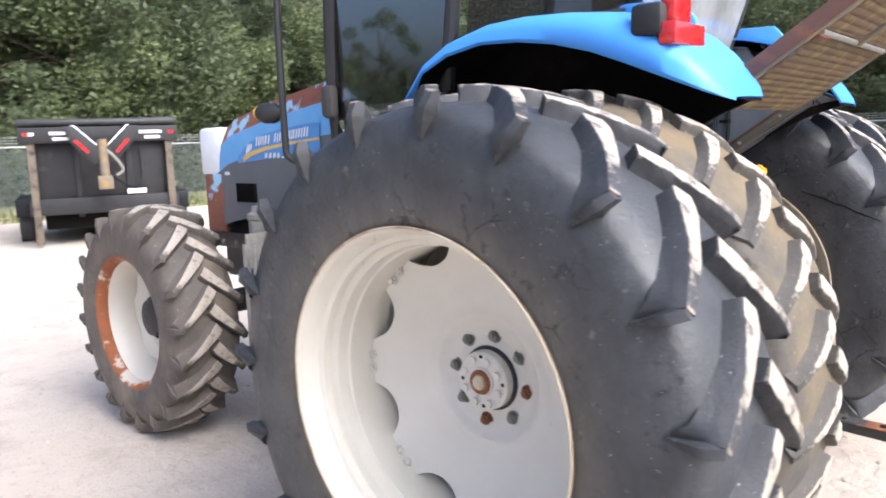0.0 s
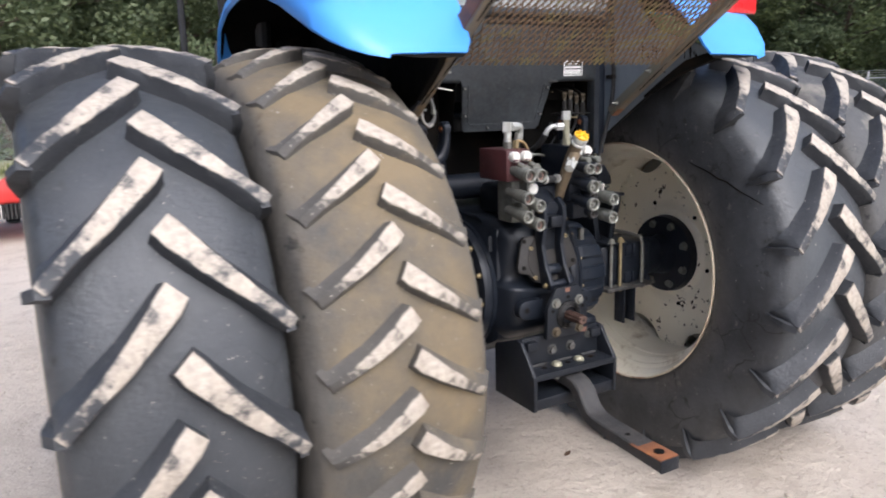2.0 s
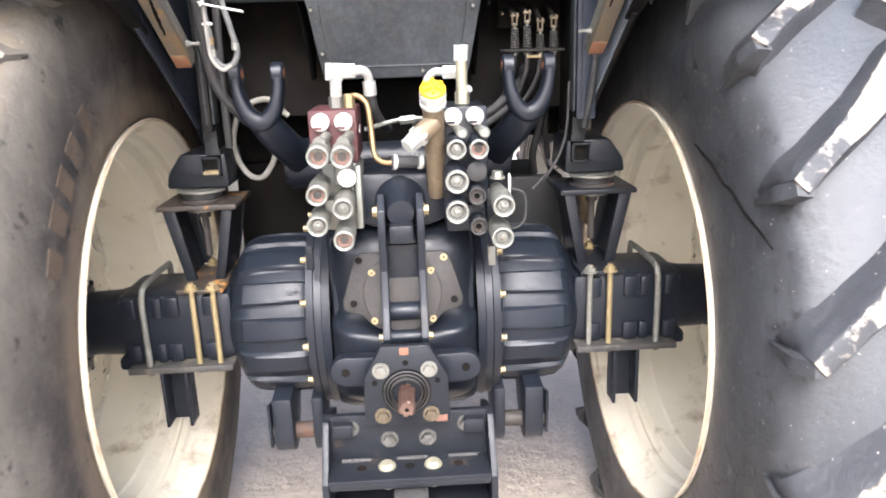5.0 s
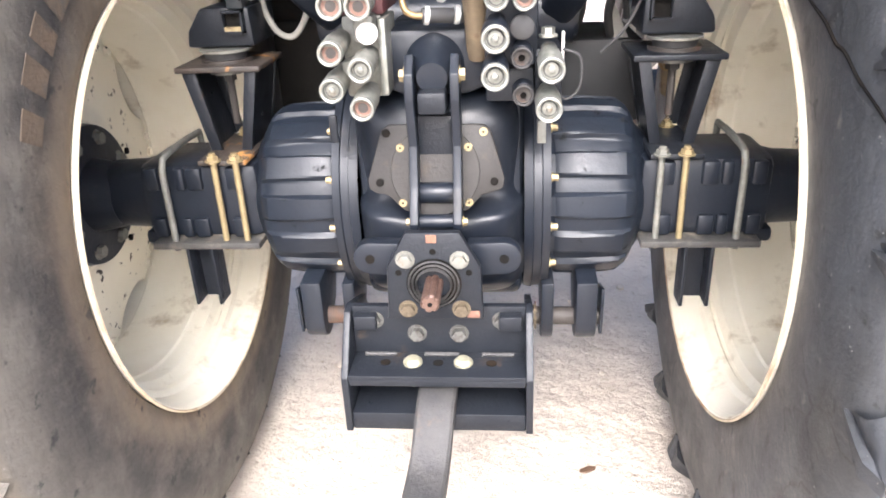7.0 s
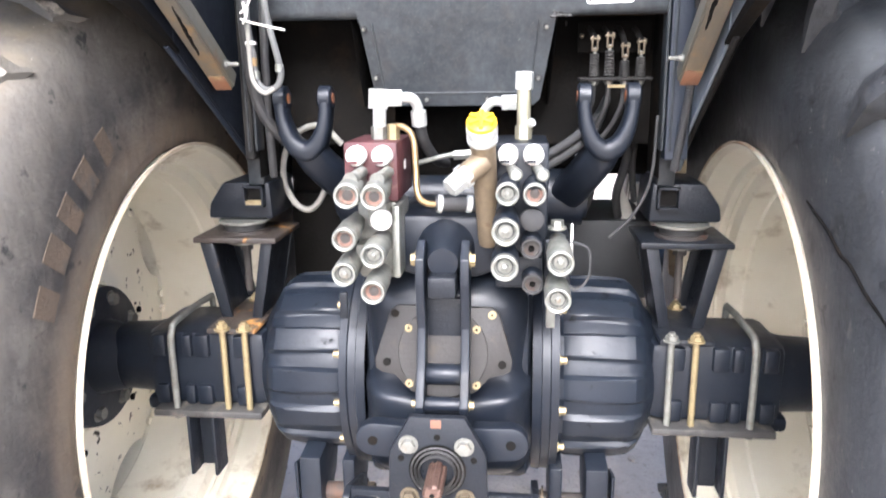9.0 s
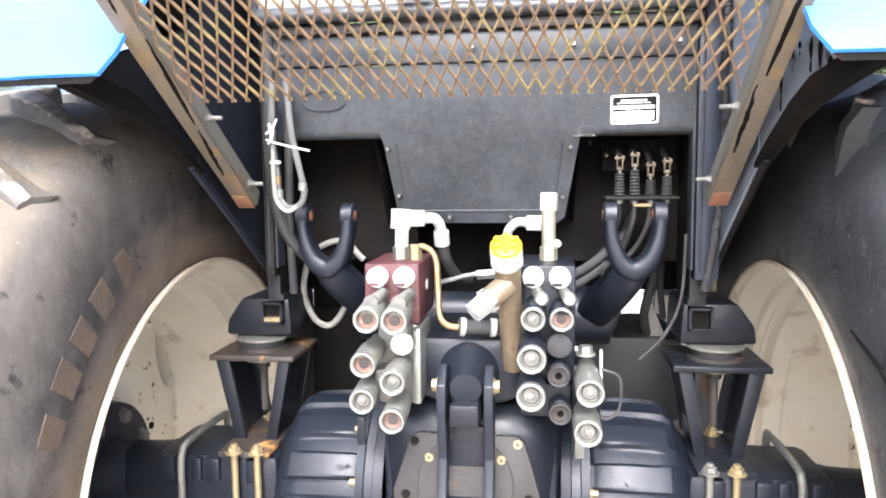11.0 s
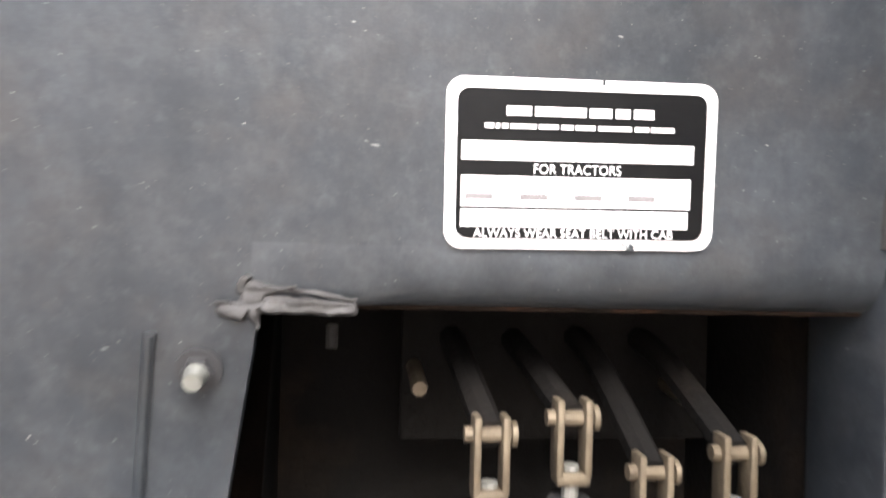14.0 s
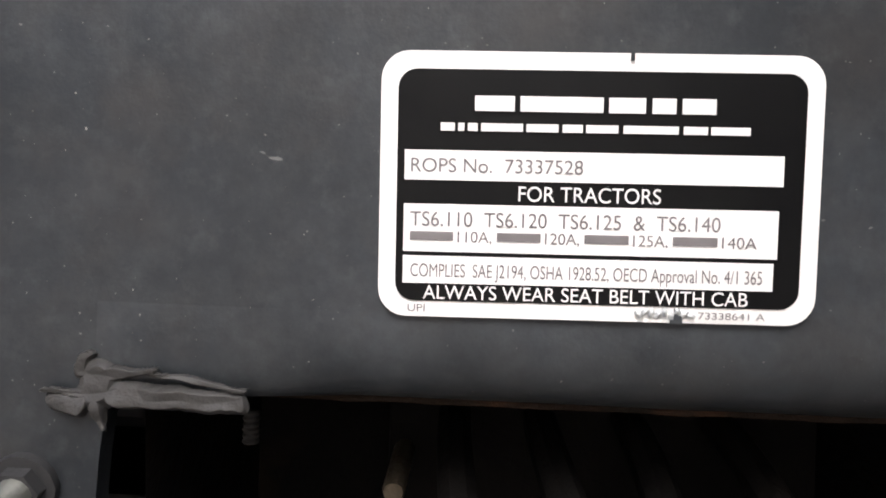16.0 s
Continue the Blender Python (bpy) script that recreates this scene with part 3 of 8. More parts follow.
def turned(bm, p0, p1, profile, seg=20):
    """A turned part along p0-p1: profile of (fraction of the length, radius)."""
    p0, p1 = Vector(p0), Vector(p1)
    q = (p1 - p0).to_track_quat("Z", "Y").to_matrix()
    rings = []
    for f, r in profile:
        c = p0.lerp(p1, f)
        rings.append([bm.verts.new(c + q @ Vector((max(r, 1e-4) * math.cos(2 * math.pi * i / seg), max(r, 1e-4) * math.sin(2 * math.pi * i / seg), 0))) for i in range(seg)])
    for a, b in zip(rings, rings[1:]):
        for i in range(seg):
            j = (i + 1) % seg
            bm.faces.new((a[i], a[j], b[j], b[i]))
    bm.faces.new(rings[0][::-1])
    bm.faces.new(rings[-1])
    return bm


def smooth_path(pts, n=6):
    """Points of a smooth curve through pts."""
    P = [Vector(p) for p in pts]
    P = [P[0] * 2 - P[1]] + P + [P[-1] * 2 - P[-2]]
    out = []
    for k in range(1, len(P) - 2):
        a, b, c, d = P[k - 1:k + 3]
        for i in range(n):
            t = i / n
            out.append(0.5 * ((2 * b) + (c - a) * t + (2 * a - 5 * b + 4 * c - d) * t * t + (3 * b - a - 3 * c + d) * t ** 3))
    return out + [P[-2]]


def pipe(bm, pts, r, seg=10, n=6):
    """A hose or pipe along a smooth curve."""
    P = smooth_path(pts, n) if n > 1 else [Vector(p) for p in pts]
    last, up = None, Vector((0.31, 0.2, 0.93))
    for i, p in enumerate(P):
        t = (P[min(i + 1, len(P) - 1)] - P[max(i - 1, 0)]).normalized()
        side = t.cross(up)
        side = side.normalized() if side.length > 1e-3 else t.orthogonal().normalized()
        up = side.cross(t).normalized()
        rr = r(i / (len(P) - 1)) if callable(r) else r
        ring = [bm.verts.new(p + rr * (math.cos(2 * math.pi * k / seg) * side + math.sin(2 * math.pi * k / seg) * up)) for k in range(seg)]
        if last:
            for k in range(seg):
                bm.faces.new((last[k], last[(k + 1) % seg], ring[(k + 1) % seg], ring[k]))
        else:
            bm.faces.new(ring[::-1])
        last = ring
    bm.faces.new(last)
    return bm


def revolve(bm, profile, seg, closed=False, wob=None):
    """A ring round the x axis: profile of (x, radius)."""
    rings = []
    for k, (x, r) in enumerate(profile):
        ring = []
        for i in range(seg):
            a = 2 * math.pi * i / seg
            rr = r * (wob(k, a) if wob else 1)
            ring.append(bm.verts.new((x, rr * math.cos(a), rr * math.sin(a))))
        rings.append(ring)
    for k in range(len(rings) if closed else len(rings) - 1):
        a, b = rings[k], rings[(k + 1) % len(rings)]
        for i in range(seg):
            j = (i + 1) % seg
            bm.faces.new((a[i], b[i], b[j], a[j]))
    bmesh.ops.recalc_face_normals(bm, faces=bm.faces[:])
    return bm


def hexbolt(bm, c, n, r=0.012, h=0.009, washer=True, stud=0.0):
    """A hexagon bolt head at c, standing out along n."""
    c, n = Vector(c), Vector(n).normalized()
    if washer:
        rod(bm, c - n * 0.002, c + n * 0.002, r * 1.35, seg=14)
    rod(bm, c, c + n * h, r, r * 0.95, 6)
    if stud:
        rod(bm, c, c + n * (h + stud), r * 0.55, seg=10)
    return bm


B = bmesh.new

# ---- ground ----
bm = B()
xs = [-400, -150, -60, -25, -14, -9, -6] + [-4 + 0.12 * i for i in range(80)] + [6, 8, 11, 16, 25, 60, 150, 400]
ys = [-400, -150, -60, -20, -10, -6] + [-3 + 0.12 * i for i in range(75)] + [7, 9, 12, 16, 25, 60, 150, 400]


def ground_z(x, y):
    near = max(0.0, 1 - max(abs(x) / 7, abs(y - 2) / 7))
    return near * (0.018 * noise.noise((x * 1.3, y * 1.3, 3)) + 0.012 * noise.noise((x * 5, y * 5, 9))) - 0.012


gv = [[bm.verts.new((x, y, ground_z(x, y))) for x in xs] for y in ys]
for j in range(len(ys) - 1):
    for i in range(len(xs) - 1):
        bm.faces.new((gv[j][i], gv[j][i + 1], gv[j + 1][i + 1], gv[j + 1][i]))
tagged(part("ground", bm, M_GROUND, smooth=180), "pale sandy limerock yard with scattered clods", "ground", kind="structure")

# ---- the tractor ----
tractor = empty("tractor", "blue and black farm tractor with dual rear wheels", "tractor")
AY, AZ = 0.322, 0.862


def tyre_profile(R, w, rim_r, lug):
    h = w / 2
    C = R - lug
    return [(-h * 0.86, rim_r - 0.005), (-h * 0.965, rim_r + 0.010), (-h * 0.978, rim_r + 0.035), (-h, rim_r + (C - rim_r) * 0.45), (-h * 0.985, rim_r + (C - rim_r) * 0.68), (-h * 0.93, C - 0.055),
            (-h * 0.84, C - 0.03), (-h * 0.5, C - 0.008), (0, C), (h * 0.5, C - 0.008), (h * 0.84, C - 0.03), (h * 0.93, C - 0.055),
            (h * 0.985, rim_r + (C - rim_r) * 0.68), (h, rim_r + (C - rim_r) * 0.45), (h * 0.978, rim_r + 0.035), (h * 0.965, rim_r + 0.010), (h * 0.86, rim_r - 0.005)]


def tyre_radius(prof, x):
    """Radius of the carcass at the distance x from its middle."""
    half = [(a, r) for a, r in prof if a >= 0]
    for (a, ra), (c, rc) in zip(half, half[1:]):
        if a <= x <= c:
            return ra + (rc - ra) * (x - a) / max(1e-6, c - a)
    return half[0][1] if x < 0 else half[4][1]


def lug_mesh(R, w, lug, side, sweep, wide, nose, butt, reach=0.955):
    """One tread bar at wheel angle 0 (facing -y): a broad chisel nose near the middle, a steep and a sloping flank, and a blunt end
    with a tapered foot that stands proud of the sidewall by butt."""
    b = bmesh.new()
    worn = b.verts.layers.float.new("crown")
    h = w / 2
    prof = tyre_profile(R, w, 0.505 * R / R_TYRE, lug)
    ca = math.atan2(sweep * R, h + nose)
    rings = []
    for k in range(13):
        s = min(1.0, k / 12)
        x = -nose + s * (h * reach + nose)
        th = -sweep * (s ** 0.88)
        rt = R - (0.020 + (0.955 - reach) * 0.25) * s ** 2.4
        rb = tyre_radius(prof, max(0.0, x)) - 0.012
        wt = wide * (1.3 - 0.62 * min(1.0, s * 1.35) + 0.12 * max(0.0, s - 0.8)) * (0.86 if k == 0 else 1)
        up, down = 0.016 + 0.020 * s, 0.010 + 0.006 * s
        ring = []
        for n, (r, ww) in enumerate(((rb, wt + 2 * up), (rb * 0.45 + rt * 0.55, wt + 0.7 * up), (rt - 0.004, wt + 0.002), (rt, wt - 0.006), (rt, -wt + 0.006), (rt - 0.004, -wt - 0.002), (rb * 0.5 + rt * 0.5, -wt - 0.6 * down), (rb, -wt - 2 * down))):
            dx, dt = math.sin(ca) * ww / 2, math.cos(ca) * ww / 2 / R
            a = th + dt
            xx = min(x + dx, h * 0.985)
            chip = 0.004 * noise.noise((x * 60, a * 55, n * 3.7 + R * 9)) if 1 < n < 6 else 0.0
            v = b.verts.new((side * xx, -(r + chip) * math.cos(a), (r + chip) * math.sin(a)))
            v[worn] = (-0.6, -0.05, 0.40, 0.85, 0.85, 0.40, -0.05, -0.6)[n] - 0.75 * max(0.0, s - 0.5)
            ring.append(v)
        rings.append(ring)
    for p, q in zip(rings, rings[1:]):
        for i in range(8):
            j = (i + 1) % 8
            b.faces.new((p[i], p[j], q[j], q[i]))
    b.faces.new(rings[0][::-1])
    b.faces.new(rings[-1])
    if butt <= 0:
        bmesh.ops.recalc_face_normals(b, faces=b.faces[:])
        return b
    # tapered foot down the sidewall
    th, wt = -sweep, wide * 0.75
    rows = []
    for r, out, ww, sh in ((R - 0.026, 0.4, wt * 0.95, 0.0), (R - 0.060, 1.0, wt * 1.05, 0.004), (R - 0.082, 0.95, wt * 0.95, 0.008), (R - 0.150, 0.25, wt * 0.34, 0.026)):
        sw = h * (0.95 if r > R - 0.05 else 0.985)
        row = []
        for e, o in ((-1, -0.02), (-0.8, butt * out), (0.55, butt * out), (1.25, -0.02)):
            a = th + sh + e * ww / 2 / R
            v = b.verts.new((side * (sw + o), -r * math.cos(a), r * math.sin(a)))
            v[worn] = -0.5
            row.append(v)
        rows.append(row)
    for p, q in zip(rows, rows[1:]):
        for i in range(3):
            b.faces.new((p[i], p[i + 1], q[i + 1], q[i]))
    b.faces.new(rows[0])
    b.faces.new(rows[-1])
    bmesh.ops.recalc_face_normals(b, faces=b.faces[:])
    return b


def spin(deg):
    return Matrix.Rotation(radians(-deg), 4, "X")


def add_lugs(wheel, R, w, lug, count, phase, material, sweep, wide, nose, butts=(0.012, 0.012), reach=0.955):
    """Bars of both halves; phase is the wheel angle of a nose on the +x half, counted up from the rear."""
    for side, off in ((1, 0.0), (-1, 180.0 / count)):
        first = part("tread_bar", lug_mesh(R, w, lug, side, radians(sweep), wide, nose, butts[0] if side < 0 else butts[1], reach), material, wheel, smooth=42, at=spin(phase + off))
        for k in range(1, count):
            o = new("tread_bar", first.data)
            o.parent = wheel
            o.matrix_local = spin(phase + off + 360.0 / count * k)


def disc_mesh(r_out, r_in, u_edge, u_mid, scallops, dip, thick):
    """A dished wheel disc with scalloped hand holes round its edge; outward is +x."""
    b = bmesh.new()
    seg = 160
    cols = []
    for i in range(seg):
        a = 2 * math.pi * i / seg
        ph = (a * scallops / (2 * math.pi)) % 1.0
        d = max(0.0, 1 - ((ph - 0.5) / 0.27) ** 2) if abs(ph - 0.5) < 0.27 else 0.0
        ro = r_out - dip * math.sqrt(d)
        col = []
        for k in range(29):
            f = k / 28
            r = r_in + (ro - r_in) * f
            g = (r - r_in) / (r_out - r_in)
            u = u_mid + (u_edge - u_mid) * (g ** 1.7)
            u += 0.012 / (1 + math.exp((r - 0.215) / 0.004)) - 0.016 / (1 + math.exp((r - 0.186) / 0.004))
            col.append((u, r * math.cos(a), r * math.sin(a)))
        cols.append(col)
    for sgn in (0, 1):
        V = [[b.verts.new((u - sgn * thick, y, z)) for u, y, z in c] for c in cols]
        for i in range(seg):
            j = (i + 1) % seg
            for k in range(28):
                q = (V[i][k], V[i][k + 1], V[j][k + 1], V[j][k])
                b.faces.new(q if not sgn else q[::-1])
        if sgn == 0:
            top = V
        else:
            for i in range(seg):
                j = (i + 1) % seg
                b.faces.new((top[i][28], V[i][28], V[j][28], top[j][28]))
                b.faces.new((top[i][0], top[j][0], V[j][0], V[i][0]))
    return b


def rear_wheel(x, outer, count, phase, m_tyre, m_lug, label, sweep=16.5, wide=0.05, high=0.045, foot=0.024, reach=0.955):
    """A rear wheel; its disc lies inboard, its rim is deep on both sides."""
    s = 1 if x > 0 else -1
    ax = 0.905 if not outer else 1.295
    c = Matrix.Translation((x, AY, AZ))
    du = (ax - abs(x))
    flip = Matrix.Identity(4) if s > 0 else Matrix.Rotation(math.pi, 4, "Z")
    # disc is the wheel's own mesh, with everything else on it
    dish = 0.055 if outer else 0.0
    b = disc_mesh(0.452, 0.002, du + 0.05, du - dish, 8, 0.068, 0.012)
    bmesh.ops.transform(b, matrix=flip, verts=b.verts)
    wheel = part("rear_wheel", b, M_DISC if outer else M_DISCIN, tractor, label, at=c)
    w = 0.50
    part("tyre", revolve(B(), tyre_profile(R_TYRE, w, 0.505, high), 128, True), m_tyre, wheel, smooth=60)
    prof = [(-0.248, 0.5065), (-0.2505, 0.510), (-0.246, 0.5135), (-0.239, 0.510), (-0.232, 0.502), (-0.222, 0.498), (-0.184, 0.494), (-0.176, 0.480), (-0.160, 0.477), (-0.152, 0.486), (-0.144, 0.484), (-0.132, 0.461), (-0.09, 0.457), (-0.084, 0.452), (-0.04, 0.452)]
    prof = prof + [(-u, r) for u, r in prof[::-1]]
    inner = [(u * (0.985 if abs(u) < 0.23 else 1.0), r - (0.012 if abs(u) < 0.2 else 0.003)) for u, r in prof[::-1]]
    part("rim", revolve(B(), prof + inner, 128, True), M_RIMOUT if outer else M_RIM, wheel, "cream painted steel rim", smooth=18)
    for e in (-1, 1):
        part("rim_lip", revolve(B(), [(e * 0.2515, 0.5085), (e * 0.2535, 0.511), (e * 0.2515, 0.5145), (e * 0.247, 0.5145), (e * 0.247, 0.5075)], 128, True), M_RIMRUST, wheel, smooth=60)
    # pads that hold the disc to the rim, two bolts each
    for k in range(8):
        a = 2 * math.pi * k / 8
        for d in (-0.055, 0.055):
            c = (0.437 * math.cos(a + d), 0.437 * math.sin(a + d))
            b = hexbolt(B(), (s * (du + 0.05), *c), (s, 0, 0), 0.013, 0.012)
            hexbolt(b, (s * (du + 0.036), *c), (-s, 0, 0), 0.013, 0.012)
            rod(b, (s * (du + 0.036), *c), (s * (du + 0.05), *c), 0.009, seg=8)
            part("rim_bolt", b, M_DISC if outer else M_DISCIN, wheel)
    du -= dish
    if outer:
        b = revolve(B(), [(s * (du - 0.008), 0.176), (s * (du + 0.008), 0.170), (s * (du + 0.011), 0.10), (s * (du - 0.008), 0.10)], 64)
        part("bolt_pad", b, M_DISC, wheel)
        b = revolve(B(), [(s * (du + 0.008), 0.104), (s * (du + 0.022), 0.100), (s * (du + 0.022), 0.05), (s * (du + 0.008), 0.05)], 48)
        part("pilot_hole_rim", b, M_BLACK, wheel)
        hub = part("hub", revolve(B(), [(s * (du + 0.015), 0.094), (s * (du + 0.05), 0.092), (s * (du + 0.055), 0.086), (s * (du + 0.055), 0.046), (s * (du + 0.064), 0.044), (s * (du + 0.064), 0.001)], 48), M_DISC, wheel, "cream hub with a rusty centre")
        part("hub_face", rod(B(), (s * (du + 0.063), 0, 0), (s * (du + 0.07), 0, 0), 0.040, 0.037, 24), M_RUST, hub)
        part("hub_centre", turned(B(), (s * (du + 0.069), 0, 0), (s * (du + 0.078), 0, 0), [(0, 0.024), (0.8, 0.022), (1, 0.014)], 20), M_RIMRUST, hub)
        for k in range(8):
            a = radians(20 + 45 * k)
            b = hexbolt(B(), (s * (du + 0.055), 0.070 * math.cos(a), 0.070 * math.sin(a)), (s, 0, 0), 0.0135, 0.013)
            part("hub_bolt", b, M_DISC, hub)
            a += radians(22.5)
            if k % 2:
                part("hub_hole", rod(B(), (s * (du + 0.05), 0.078 * math.cos(a), 0.078 * math.sin(a)), (s * (du + 0.0555), 0.078 * math.cos(a), 0.078 * math.sin(a)), 0.0065, seg=12), M_DARK, hub)
        for k in range(8):
            a = radians(8 + 45 * k)
            b = hexbolt(B(), (s * (du + 0.009), 0.140 * math.cos(a), 0.140 * math.sin(a)), (s, 0, 0), 0.018, 0.016, stud=0.008)
            part("wheel_nut", b, M_RUST if k in (4, 6) else M_ZINCDIM, wheel, "rusty wheel nut" if k in (4, 6) else "")
        for k in range(4):
            a = radians(35 + 90 * k)
            part("disc_hole", rod(B(), (s * (du + 0.011), 0.235 * math.cos(a), 0.235 * math.sin(a)), (s * (du + 0.0165), 0.235 * math.cos(a), 0.235 * math.sin(a)), 0.009, seg=14), M_DARK, wheel)
    else:
        # the black axle flange on the inboard face
        b = revolve(B(), [(s * (du - 0.012), 0.175), (s * (du - 0.045), 0.170), (s * (du - 0.05), 0.09), (s * (du - 0.12), 0.075), (s * (du - 0.12), 0.001)], 48)
        fl = part("axle_flange", b, M_CAST, wheel, "black axle flange bolted to the disc")
        for k in range(8):
            a = radians(22 + 45 * k)
            part("flange_nut", hexbolt(B(), (s * (du - 0.045), 0.138 * math.cos(a), 0.138 * math.sin(a)), (-s, 0, 0), 0.016, 0.016), M_ZINCDIM, fl)
        for k in range(6):
            a = radians(10 + 60 * k)
            part("disc_hole", rod(B(), (s * (du - 0.0115), 0.235 * math.cos(a), 0.235 * math.sin(a)), (s * (du - 0.0165), 0.235 * math.cos(a), 0.235 * math.sin(a)), 0.009, seg=14), M_DARK, wheel)
    far = foot * (0.9 if outer else 0.5)
    add_lugs(wheel, R_TYRE, w, high, count, phase, m_lug, sweep, wide, 0.004, (far, foot - far) if s < 0 else (foot - far, far), reach)
    return wheel


muddy = rear_wheel(-0.845, False, 27, 21.7, M_TYREMUD, M_LUGMUD, "inner dual rear wheel with a clay-caked tractor tyre", 9.5, 0.040, 0.032, 0.0, 0.83)
rear_wheel(-1.36, True, 19, 52.2, M_TYRE, M_LUG, "outer dual rear wheel with dished cream disc and grey tyre")
dark_wheel = rear_wheel(0.845, False, 20, 38.0, M_TYREDARK, M_LUGDARK, "inner dual rear wheel with a grey tractor tyre")
rear_wheel(1.36, True, 20, 33.0, M_TYRECLAY, M_LUGDARK, "outer dual rear wheel with dried clay on its tread")

# raised maker's lettering on the sidewall, as plain blocks brown with clay
for n, (a0, a1, r0, r1) in enumerate(((120, 123.5, 0.597, 0.668), (127, 131.5, 0.597, 0.668), (134, 138, 0.597, 0.668), (140.5, 145, 0.597, 0.668), (148, 152.5, 0.597, 0.66))):
    bm = B()
    rows = []
    for k in range(5):
        a = radians(a0 + (a1 - a0) * k / 4)
        rows.append([bm.verts.new((0.2502 + e, r * math.cos(a), r * math.sin(a))) for r, e in ((r0, -0.004), (r0 + 0.006, 0.0006), (r1 - 0.006, 0.0006), (r1, -0.004))])
    for p, q in zip(rows, rows[1:]):
        for i in range(3):
            bm.faces.new((p[i], p[i + 1], q[i + 1], q[i]))
    bmesh.ops.recalc_face_normals(bm, faces=bm.faces[:])
    part("raised_letter", bm, M_CLAYLET, muddy, "clay-brown raised letter block", smooth=30)
# long crack in the dark tyre's sidewall
pts = []
for k, (r, a) in enumerate(((0.585, 129.0), (0.600, 132.5), (0.628, 137.5), (0.650, 141.8), (0.672, 144.0), (0.70, 148.2), (0.735, 151.6), (0.772, 154.8))):
    pts.append((-0.2495 + 0.035 * max(0.0, r - 0.66), r * math.cos(radians(a)), r * math.sin(radians(a))))
part("sidewall_crack", pipe(B(), pts, lambda f: 0.0012 + 0.0022 * math.sin(math.pi * f), 6, 4), M_DARK, dark_wheel, "dark crack in the sidewall")


def front_wheel(x):
    s = 1 if x > 0 else -1
    R, w = 0.655, 0.40
    du = -0.055
    b = disc_mesh(0.345, 0.002, du + 0.03, du, 8, 0.03, 0.01)
    bmesh.ops.transform(b, matrix=Matrix.Identity(4) if s > 0 else Matrix.Rotation(math.pi, 4, "Z"), verts=b.verts)
    wheel = part("front_wheel", b, M_FRIM, tractor, "front wheel with cream rim, rusted lip and worn tyre", at=Matrix.Translation((x, 3.0, 0.635)))
    part("tyre", revolve(B(), tyre_profile(R, w, 0.378, 0.035), 96, True), M_FTYRE, wheel, smooth=60)
    prof = [(-0.178, 0.382), (-0.182, 0.390), (-0.172, 0.394), (-0.166, 0.374), (-0.13, 0.368), (-0.11, 0.352), (-0.03, 0.346)]
    prof = prof + [(-u, r) for u, r in prof[::-1]]
    inner = [(u * 0.99, r - 0.01) for u, r in prof[::-1]]
    part("rim", revolve(B(), prof + inner, 96, True), M_FRIM, wheel, smooth=40)
    part("rim_lip", revolve(B(), [(s * 0.183, 0.401), (s * 0.189, 0.396), (s * 0.190, 0.384), (s * 0.184, 0.370), (s * 0.165, 0.358), (s * 0.13, 0.350)], 96), M_LIPRUST, wheel, "rust-eaten rim lip")
    hub = part("hub", revolve(B(), [(s * du, 0.125), (s * (du + 0.06), 0.122), (s * (du + 0.07), 0.11), (s * (du + 0.10), 0.105), (s * (du + 0.11), 0.06), (s * (du + 0.11), 0.001)], 36), M_STEELBLK, wheel, "black planetary hub")
    for k in range(12):
        a = radians(30 * k)
        part("hub_bolt", hexbolt(B(), (s * (du + 0.062), 0.114 * math.cos(a), 0.114 * math.sin(a)), (s, 0, 0), 0.011, 0.014), M_STEELBLK, hub)
    add_lugs(wheel, R, w, 0.035, 20, 12, M_FLUG, 17, 0.05, 0.012)


front_wheel(-0.99)
front_wheel(0.99)


# ---- rear axle and gearbox ----
def lerp_tab(tab, t):
    for (a, *va), (b, *vb) in zip(tab, tab[1:]):
        if (a - t) * (b - t) <= 0:
            f = (t - a) / (b - a) if b != a else 0
            return [p + (q - p) * f for p, q in zip(va, vb)]
    return list(tab[-1][1:])


b = B()
prism(b, [(0.13, 0.70), (0.13, 1.12), (0.40, 1.16), (1.6, 1.10), (1.6, 0.62), (0.35, 0.58)], "x", -0.168, 0.168, 0.02)
gearbox = part("gearbox_housing", b, M_CAST, tractor, "black painted cast gearbox housing")
# its rounded back: one casting with a shoulder ledge, a hollow under the cover and soft corners
CAST_Y = [(0.70, 0.13), (0.735, 0.075), (0.77, 0.05), (0.83, 0.058), (0.875, 0.052), (0.905, 0.058), (0.925, 0.088), (0.95, 0.098), (1.0, 0.09), (1.06, 0.08), (1.095, 0.085), (1.125, 0.11), (1.15, 0.17), (1.155, 0.26)]
cast = smooth_path([(0, y, z) for z, y in CAST_Y], 4)
b = B()
prev = None
for p in cast:
    row = []
    for k in range(33):
        u = -1 + k / 16
        au = abs(u)
        dip = 0.010 * math.exp(-((p.z - 0.915) / 0.02) ** 2) * math.cos(min(1.0, au / 0.75) * math.pi)
        row.append(b.verts.new((0.171 * u, p.y + 0.075 * au ** 9 + dip + 0.012 * au ** 2, p.z - 0.012 * math.exp(-((p.z - 0.92) / 0.03) ** 2) * (1 - au))))
    if prev:
        for k in range(32):
            b.faces.new((prev[k], prev[k + 1], row[k + 1], row[k]))
    prev = row
bmesh.ops.recalc_face_normals(b, faces=b.faces[:])
part("housing_back", b, M_CAST, gearbox, smooth=80)
